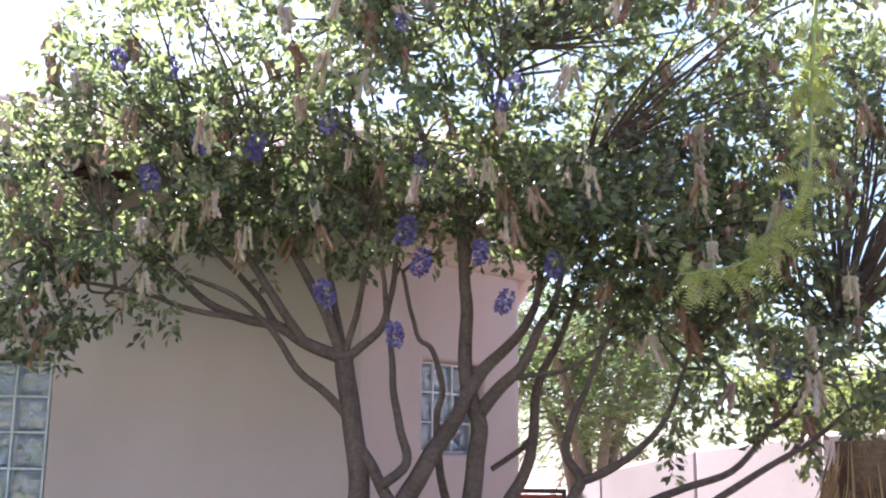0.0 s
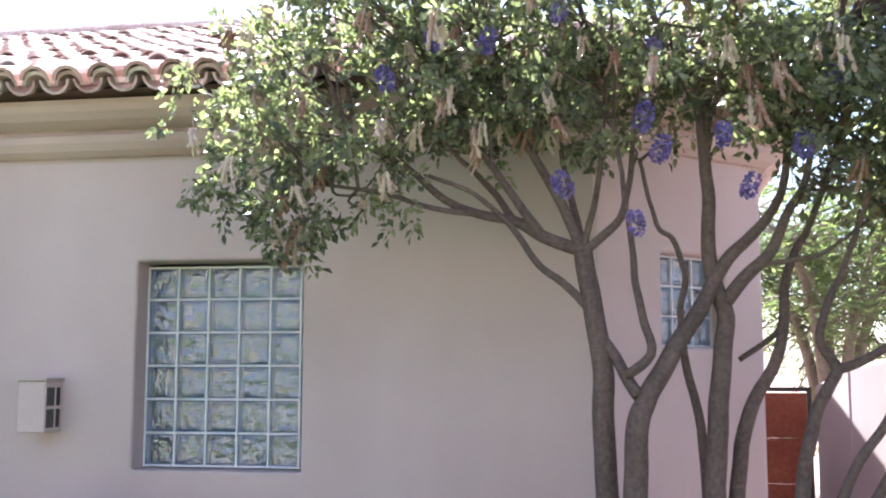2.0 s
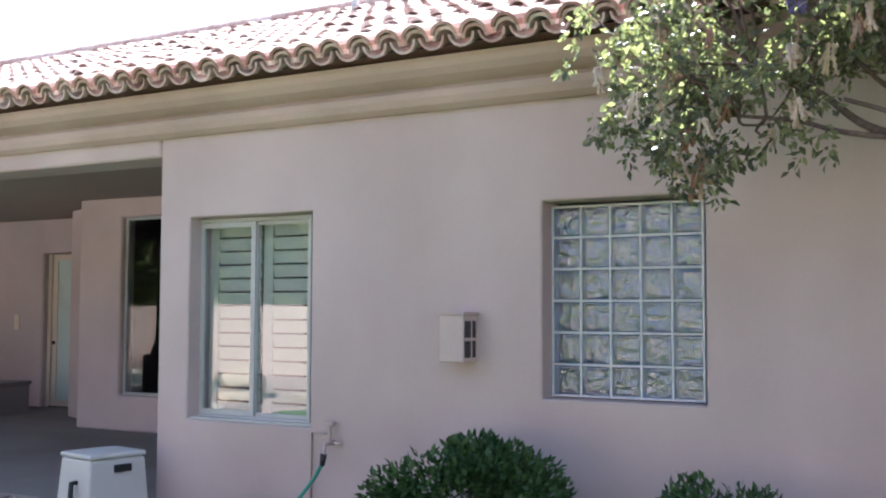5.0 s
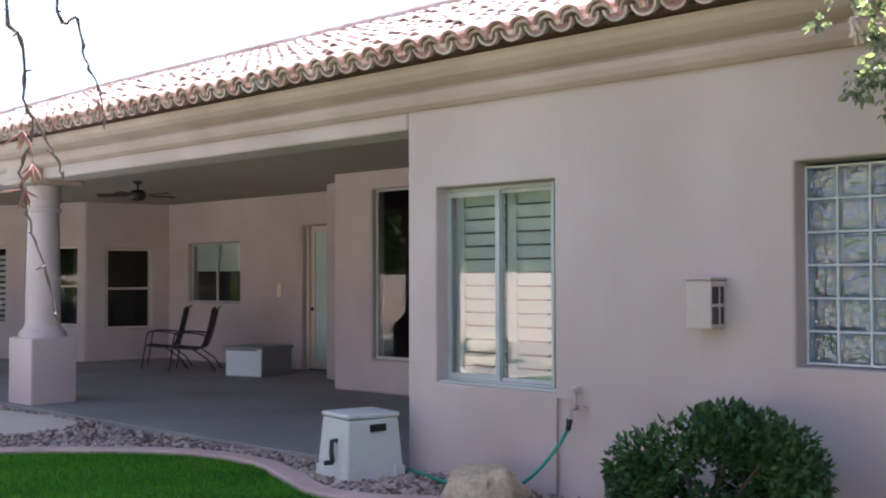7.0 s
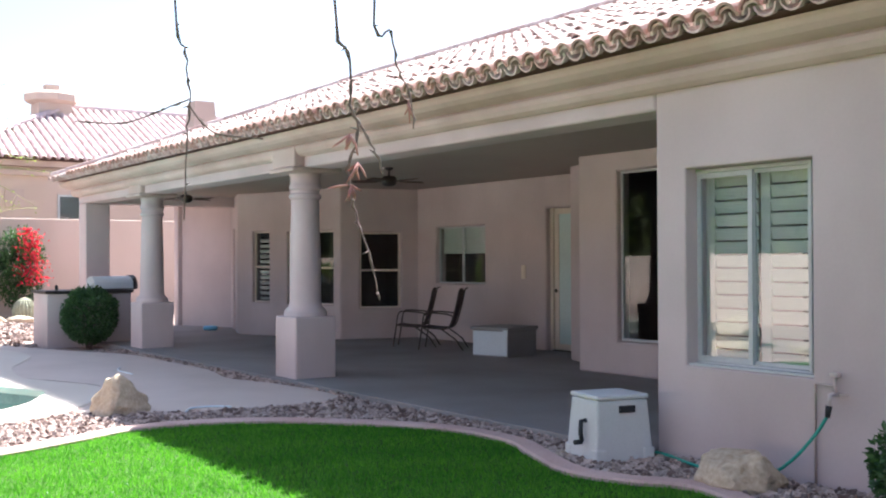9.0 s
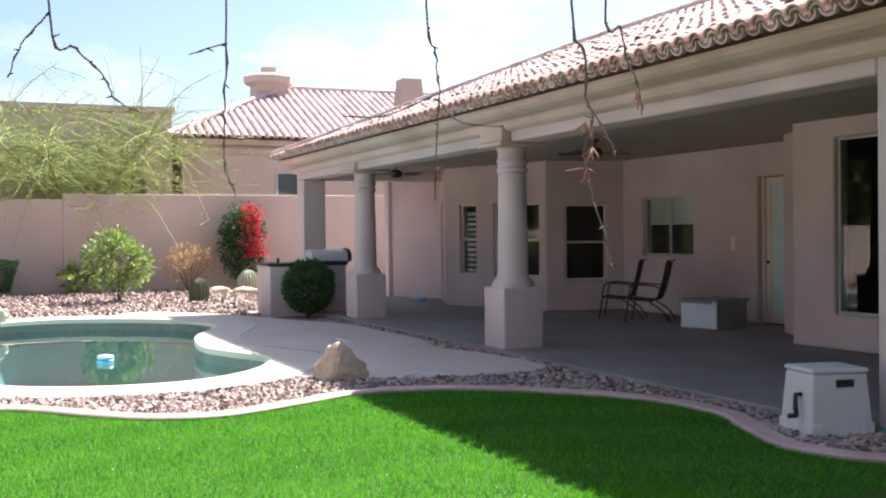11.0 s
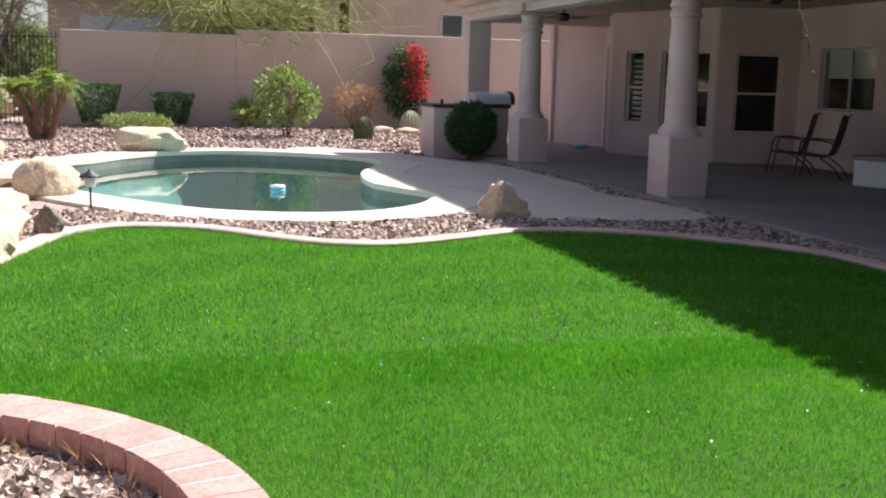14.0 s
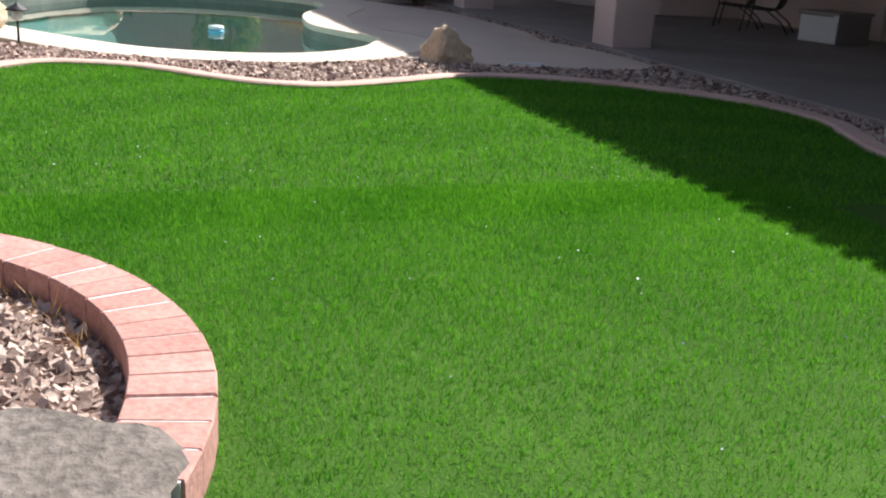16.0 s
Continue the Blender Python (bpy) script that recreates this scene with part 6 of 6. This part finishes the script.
def stones(name, count, spot, size, seed, label, z):
    """Crushed stones: angular lumps of eight corners, scattered by spot()."""
    r = random.Random(seed)
    verts, faces = [], []
    quads = ((0, 1, 3, 2), (4, 6, 7, 5), (0, 4, 5, 1), (2, 3, 7, 6), (0, 2, 6, 4), (1, 5, 7, 3))
    for _ in range(count):
        p = spot(r)
        s = size * r.uniform(0.5, 1.35)
        m = pose(p[0], p[1], z + s * 0.22 + r.uniform(0, 0.012), r.uniform(-40, 40), r.uniform(-40, 40), r.uniform(0, 360))
        ax, ay, az = s * 0.5, s * r.uniform(0.28, 0.48), s * r.uniform(0.2, 0.38)
        n = len(verts)
        verts += [m @ Vector((x * ax * r.uniform(0.55, 1.05), y * ay * r.uniform(0.55, 1.05), zz * az * r.uniform(0.6, 1.05))) for x in (-1, 1) for y in (-1, 1) for zz in (-1, 1)]
        faces += [tuple(n + i for i in q) for q in quads]
    ob = part(name, raw_mesh(verts, faces, PEBBLE), None)
    return tagged(ob, label, "gravel", kind="stuff")


def in_ring(r):
    a, d = r.uniform(radians(40), radians(230)), (R_IN - 0.01) * math.sqrt(r.uniform(0.12, 1))
    return RC.x + d * math.cos(a), RC.y + d * math.sin(a)


stones("planter_gravel", 9000, in_ring, 0.045, 5, "multicoloured crushed gravel in the planter", -0.054)
EDGE_PTS = [p for p in LAWN_EDGE if -12.5 < p.x < -4.0 and p.y > -8.2]


def inside(p, loop):
    hit = False
    for a, b in zip(loop, loop[1:] + loop[:1]):
        if (a.y > p[1]) != (b.y > p[1]) and p[0] < (b.x - a.x) * (p[1] - a.y) / (b.y - a.y) + a.x:
            hit = not hit
    return hit


def by_lawn(r):
    while True:
        e = r.choice(EDGE_PTS)
        p = (e.x + r.uniform(-1.5, 1.5), e.y + r.uniform(-0.9, 1.5))
        if p[1] > -0.03 or (p[1] > -0.22 and p[0] < -6.99) or inside(p, LAWN_EDGE) or inside(p, DECK_LINE) or inside(p, POOL_EDGE):
            continue
        if min((Vector((p[0], p[1], 0)) - q).length for q in EDGE_PTS[::2]) < 0.21:
            continue
        return p


def round_deck(r):
    while True:
        p = (r.uniform(-20, -11.5), r.uniform(-0.75, -0.22))
        if not inside(p, DECK_LINE):
            return p


def far_bed(r):
    while True:
        p = (r.uniform(-33.8, -18), r.uniform(-11, 1.5))
        if not (inside(p, POOL_EDGE) or inside(p, DECK_LINE) or (p[0] > -23.6 and p[1] > -1.2)):
            return p


stones("edge_gravel", 12000, by_lawn, 0.06, 6, "pinkish river gravel between lawn curb and deck", GROUND)
stones("deck_gravel", 2200, round_deck, 0.06, 7, "pinkish gravel between deck and patio", GROUND)
stones("bed_gravel", 9000, far_bed, 0.075, 9, "pinkish gravel bed behind the pool", GROUND)


def grass(count, spot, high, wide, seed):
    r = np.random.default_rng(seed)
    xy = spot(r, count)
    keep = np.zeros(len(xy), bool)
    for a, b in zip(LAWN_EDGE, LAWN_EDGE[1:] + LAWN_EDGE[:1]):
        if a.y != b.y:
            keep ^= ((a.y > xy[:, 1]) != (b.y > xy[:, 1])) & (xy[:, 0] < (b.x - a.x) * (xy[:, 1] - a.y) / (b.y - a.y) + a.x)
    xy = xy[keep & ((xy[:, 0] - RC.x) ** 2 + (xy[:, 1] - RC.y) ** 2 > (R_OUT + 0.004) ** 2)]
    n = len(xy)
    a = r.uniform(0, 2 * np.pi, n)
    h = high * r.uniform(0.55, 1.25, n)
    lean = h * r.uniform(0.1, 0.75, n)
    b = r.uniform(0, 2 * np.pi, n)
    wx, wy = np.cos(a) * wide / 2, np.sin(a) * wide / 2
    z = np.full(n, -0.062)
    v = np.empty((n, 3, 3))
    v[:, 0] = np.stack([xy[:, 0] - wx, xy[:, 1] - wy, z], 1)
    v[:, 1] = np.stack([xy[:, 0] + wx, xy[:, 1] + wy, z], 1)
    v[:, 2] = np.stack([xy[:, 0] + np.cos(b) * lean, xy[:, 1] + np.sin(b) * lean, z + h], 1)
    me = bpy.data.meshes.new("mesh")
    me.vertices.add(3 * n)
    me.vertices.foreach_set("co", v.ravel())
    me.loops.add(3 * n)
    me.loops.foreach_set("vertex_index", np.arange(3 * n))
    me.polygons.add(n)
    me.polygons.foreach_set("loop_start", np.arange(0, 3 * n, 3))
    me.materials.append(BLADE)
    me.update(calc_edges=True)
    ob = new("grass", me)
    return tagged(ob, "short bright green mown grass blades", "grass", kind="stuff")


def near_patch(r, n):
    return np.stack([-1.6 - 4.6 * np.sqrt(r.uniform(0, 1, n)), r.uniform(-9.0, -2.6, n)], 1)


def far_patch(r, n):
    return np.stack([r.uniform(-12.2, -5.5, n), r.uniform(-9.0, -0.5, n)], 1)


grass(230000, near_patch, 0.030, 0.0042, 1)
grass(200000, far_patch, 0.034, 0.0075, 2)
# clover flowers and litter on the lawn
rng = random.Random(13)
bm = bmesh.new()
for _ in range(90):
    x, y = rng.uniform(-9, -1.8), rng.uniform(-7, -2.8)
    if (x - RC.x) ** 2 + (y - RC.y) ** 2 < 2.15 ** 2:
        continue
    m = pose(x, y, -0.035, rng.uniform(-60, 60), rng.uniform(-60, 60), 0)
    s = rng.uniform(0.0025, 0.005)
    box(bm, -s, s, -s, s, -0.0015, 0.0015, m)
litter = part("fallen_petals", bm, FLOAT_WHITE)
tagged(litter, "scattered pale fallen petals on the lawn", "petals", kind="stuff")

r9 = random.Random(19)


def weed_spot():
    k = r9.choice((105, 118, 128, 140, 150, 163))
    a = radians(k + r9.gauss(0, 2.5))
    d = R_IN - 0.03 - abs(r9.gauss(0, 0.03))
    return Vector((RC.x + d * math.cos(a), RC.y + d * math.sin(a), -0.05)), Vector((-0.4 * math.cos(a), -0.4 * math.sin(a), 0.9))


weeds = part("dry_weeds", raw_mesh(*blades(150, weed_spot, 0.13, r9, 0.4, 0.035, 0.9), LEAF_DRY), None)
tagged(weeds, "dry straw weeds along the inside of the planter edge", "weeds", kind="stuff")

# ---- garden walls, fence, gate ----
FAR_X = -34.0
wall_between("garden_wall_west", (FAR_X, -9.15), (FAR_X, -4.1), 2.70, 0.2, material=STUCCO_FAR, base=-0.1, label="pinkish stucco garden wall behind the pool")
wall_between("garden_wall_step", (FAR_X, -4.1), (FAR_X, 14.0), 2.86, 0.2, material=STUCCO_FAR, base=-0.1, label="higher stretch of stucco garden wall")
fence = thing("iron_fence", "green-black iron view fence at the wall end", "fence", at=(FAR_X - 0.1, -9.2, 0))
me = mesh_of(boxed(-0.012, 0.012, -0.012, 0.012, -0.08, 2.6), BRONZE)
for k in range(24):
    b = part("bar", me, None, fence)
    b.matrix_local = pose(0, -0.12 * k - 0.06, 0)
for z in (0.2, 2.45):
    part("rail", boxed(-0.018, 0.018, -3.0, 0.0, z, z + 0.03), BRONZE, fence)
low = wall_between("garden_wall_low", (FAR_X, -40.0), (FAR_X, -12.3), 1.3, 0.2, material=STUCCO_FAR, base=-0.1, label="low stucco garden wall")
GA, GB = (0.25, 5.2), (1.09, 5.2)
bm = bmesh.new()
wallpts = [((1.19, 5.3), 1.44), ((1.38, 4.52), 1.62), ((1.86, 2.81), 1.807), ((2.3, 1.21), 1.897), ((2.55, 0.71), 1.907), ((3.4, -2.5), 2.0), ((4.8, -6.0), 2.05), ((5.2, -14.9), 2.05)]
for (p, h0), (q, h1) in zip(wallpts, wallpts[1:]):
    d = (Vector(q) - Vector(p)).normalized()
    nrm = Vector((-d.y, d.x)) * 0.2
    vs = [bm.verts.new((x, y, z)) for (x, y), h in ((p, h0), (q, h1), (Vector(q) + nrm, h1), (Vector(p) + nrm, h0)) for z in (-0.1, h)]
    for f in ((0, 2, 3, 1), (2, 4, 5, 3), (4, 6, 7, 5), (6, 0, 1, 7), (1, 3, 5, 7)):
        bm.faces.new([vs[i] for i in f])
setting(bevel(part("garden_wall_east", bm, STUCCO), 0.03, 2), "pinkish stucco garden wall with a rising curved top", "wall")
# Unseen wall, added; its height is set for warm bounce onto the house.
setting(part("added_wall_south", boxed(-34, 5.2, -15.2, -15.0, -0.1, 1.7), STUCCO_FAR), "low unseen stucco wall added to close the yard and bounce light", "wall")
gate = thing("side_gate", "rust-brown steel side gate in a dark frame", "gate", at=(GA[0], GA[1], 0))
gw = GB[0] - GA[0] + 0.05
part("gate_frame", ring_bars(0, gw, -0.06, 1.42, 0, 0.05, 0.045), BRONZE, gate)
for k in range(3):
    part("gate_panel", boxed(0.048, gw - 0.048, 0.015, 0.035, 0.0 + 0.455 * k, 0.452 + 0.455 * k), RUST, gate)
stump = thing("palm_skirt", "brown dead palm-frond skirt hanging beside the wall", "palm", at=(1.46, -1.55, GROUND))
bm = bmesh.new()
tube(bm, smooth_path([(0, 0, -0.05), (0.02, 0, 0.9), (0, 0, 1.85)], 6), 0.16, 14)
part("trunk", bm, TRUNK_PALM, stump)
r = random.Random(6)


def skirt_spot():
    a = r.uniform(0, 6.283)
    return Vector((0.17 * math.cos(a), 0.17 * math.sin(a), r.uniform(1.0, 1.85))), Vector((math.cos(a) * 0.3, math.sin(a) * 0.3, -1))


part("dead_fronds", raw_mesh(*blades(500, skirt_spot, 0.5, r, 0.1, 0.03, 0.12), LEAF_DRY), None, stump)

# ---- neighbours' houses ----


def tiled_slope(parent, p, q, depth_dir, run, rise, pitch=0.30, expose=0.42, taper0=0.0, taper1=0.0, name="tile_field"):
    """Barrel tiles on a slope over the eave p-q; depth_dir points uphill in plan."""
    p, q = Vector(p), Vector(q)
    along = (q - p).normalized()
    up = Vector((*depth_dir, rise / run)).normalized()
    nrm = along.cross(up).normalized()
    if nrm.z < 0:
        nrm = -nrm
    basis = Matrix((along, up, nrm)).transposed().to_4x4()
    tv, tf = barrel(pitch * 0.42, pitch * 0.36, expose * 1.15, 5)
    verts, faces = [], []
    length, total = (q - p).length, math.hypot(run, rise)
    n = len(verts)
    for r_ in range(int(total / expose)):
        t = r_ * expose / total
        for c in range(int(length / pitch)):
            x = (c + 0.5) * pitch
            if x < taper0 * t or x > length - taper1 * t:
                continue
            m = Matrix.Translation(p + along * x + up * (r_ * expose) + nrm * 0.02) @ basis
            n = len(verts)
            verts += [m @ Vector(v) for v in tv]
            faces += [tuple(n + i for i in f) for f in tf]
    inv = parent.matrix_world.inverted()
    ob = part(name, raw_mesh([inv @ v for v in verts], faces, TILE_FAR), None, parent)
    return tagged(ob, kind="stuff")


NX = -38.0
house = thing("neighbour_house", "neighbouring stucco house with pink tile hip roof", "house", at=(NX, 0, 0))
bevel(part("wall", boxed(-12, 0, 0.1, 16, -0.1, 4.75), STUCCO_FAR, house), 0.03, 2)
part("fascia", boxed(-12.1, 0.14, 0.0, 16.1, 4.45, 4.62), STUCCO_TRIM, house, "projecting stucco band")
part("upper_fascia", boxed(-12.2, 0.28, -0.1, 16.2, 4.752, 4.95), STUCCO_TRIM, house, "projecting eave band")
bm = bmesh.new()
ev, rz, run = 4.97, 2.5, 5.5
NY0, NY1 = -0.45, 18.0
pts = [(0.5, NY0, ev), (0.5, NY1, ev), (-12.5, NY1, ev), (-12.5, NY0, ev), (0.5 - run, NY0 + run, ev + rz), (0.5 - run, NY1 - run, ev + rz)]
vs = [bm.verts.new(p) for p in pts]
for f in ((0, 1, 5, 4), (1, 2, 5), (2, 3, 4, 5), (3, 0, 4), (3, 2, 1, 0)):
    bm.faces.new([vs[i] for i in f])
part("roof", bm, UNDERLAY, house)
tiled_slope(house, (NX + 0.5, NY1, ev), (NX + 0.5, NY0, ev), (-1, 0), run, rz, taper0=run, taper1=run)
tiled_slope(house, (NX + 0.5, NY0, ev), (NX - 12.5, NY0, ev), (0, 1), run, rz, taper0=run, taper1=run)
bm = bmesh.new()
a, b = Vector((0.5, NY0, ev + 0.06)), Vector((0.5 - run, NY0 + run, ev + rz + 0.08))
tube(bm, [a, b], 0.14, 8)
tube(bm, [b, Vector((0.5 - run, NY1 - run, ev + rz + 0.08))], 0.14, 8)
part("hip_tiles", bm, TILE_FAR, house)
chim = part("chimney", boxed(-5.3, -4.1, 3.8, 5.0, 5.5, 7.55), STUCCO_FAR, house)
bm = bmesh.new()
lathe(bm, [(0.75, 7.552), (1.0, 7.65), (1.0, 7.9), (0.75, 8.02)], 8, (-4.7, 4.4, 0))
part("chimney_cap", bm, STUCCO_FAR, chim, "octagonal cap")
part("flue", boxed(-4.95, -4.45, 4.15, 4.65, 8.022, 8.3), STUCCO_FAR, chim)
for y in (0.75, 2.0):
    part("niche", boxed(0.001, 0.03, y - 0.3, y + 0.3, 3.4, 3.98), STUCCO_TRIM, house, "square raised stucco panel")
win = part("window", boxed(0.002, 0.04, 3.4, 4.25, 2.9, 3.85), ALU, house)
part("pane", boxed(0.045, 0.05, 3.47, 4.18, 2.97, 3.78), GLASS, win)
part("backing", boxed(0.041, 0.044, 3.47, 4.18, 2.97, 3.78), DARK_ROOM, win)
blk = thing("neighbour_wing", "tall flat-roofed stucco wing of the neighbouring house", "house", at=(NX, 0, 0))
part("wall", boxed(-9, 0.4, -5.7, -0.3, -0.1, 5.75), STUCCO_FAR, blk)
part("parapet_cap", boxed(-9.05, 0.5, -5.8, -0.2, 5.752, 5.95), STUCCO_TRIM, blk)
part("chimney", boxed(-3.4, -2.4, -5.2, -4.4, 5.96, 6.3), STUCCO_FAR, blk)
for y in (-4.3, -3.2, -1.9):
    part("window", boxed(0.401, 0.43, y, y + 0.7, 2.2, 3.6), DARK_ROOM, blk)
low_h = thing("neighbour_garage", "low tiled wing of the neighbouring house", "house", at=(NX - 4, 0, 0))
part("wall", boxed(-6, 0, -10.1, -5.72, -0.1, 4.1), STUCCO_FAR, low_h)
part("fascia", boxed(-6.2, 0.3, -10.4, -5.71, 4.102, 4.32), STUCCO_TRIM, low_h)
bm = bmesh.new()
vs = [bm.verts.new(p) for p in ((0.5, -10.6, 4.34), (0.5, -5.6, 4.34), (-6.5, -5.6, 4.34), (-6.5, -10.6, 4.34), (-2.8, -7.3, 5.9), (-2.8, -5.6, 5.9))]
for f in ((0, 1, 5, 4), (1, 2, 5), (2, 3, 4, 5), (3, 0, 4), (3, 2, 1, 0)):
    bm.faces.new([vs[i] for i in f])
part("roof", bm, UNDERLAY, low_h)
tiled_slope(low_h, (NX - 3.5, -5.6, 4.34), (NX - 3.5, -10.6, 4.34), (-1, 0), 3.3, 1.56, taper1=3.3)
part("garage_panel", boxed(0.002, 0.03, -9.0, -6.2, 0.0, 3.5), VINYL_PALE, low_h)
hills = thing("far_trees", "hazy line of distant desert trees", "trees", at=(-70, -30, GROUND))
hills["kind"] = "stuff"
r = random.Random(77)


def far_spot():
    a = r.uniform(0, 1)
    return Vector((r.uniform(-8, 8), -60 + 90 * a, r.uniform(0.1, 1) ** 1.4 * (3.4 + 1.6 * noise.noise(Vector((a * 40, 3, 0)))))), Vector((1, 0, 0.5))


part("foliage", raw_mesh(*blades(9000, far_spot, 1.0, r, 0.3, 0.6, 0.9), LEAF_MESQ), None, hills)

# Windows mirror some trees; this dense row is added to keep low sky off the patio.
back = thing("desert_trees", "dusty desert trees beyond the back wall, added dense to block low sky", "trees", at=(-14, -21, GROUND))
back["kind"] = "stuff"
r = random.Random(78)


def back_spot():
    a = r.uniform(0, 1)
    return Vector((-26 + 56 * a, r.uniform(-2, 2), r.uniform(0.02, 1) * (5.6 + 2.0 * noise.noise(Vector((a * 22, 7, 0)))))), Vector((0, 1, 0.4))


part("foliage", raw_mesh(*blades(11000, back_spot, 0.9, r, 0.3, 0.6, 0.9), LEAF_BACK), None, back)
bm = bmesh.new()
for k in range(22):
    x = -25.5 + 2.5 * k + r.uniform(-0.6, 0.6)
    tube(bm, smooth_path([(x, 0, -0.05), (x + r.uniform(-0.3, 0.3), 0.1, 2.0), (x + r.uniform(-0.8, 0.8), 0, 4.2)], 4), 0.14, 7)
part("trunk_row", bm, BARK_GREY, back, smooth=True)

# ---- roof tiles, one by one ----
for me, m in tile_jobs:
    t = part("roof_tile", me, None, roof)
    t.matrix_world = m
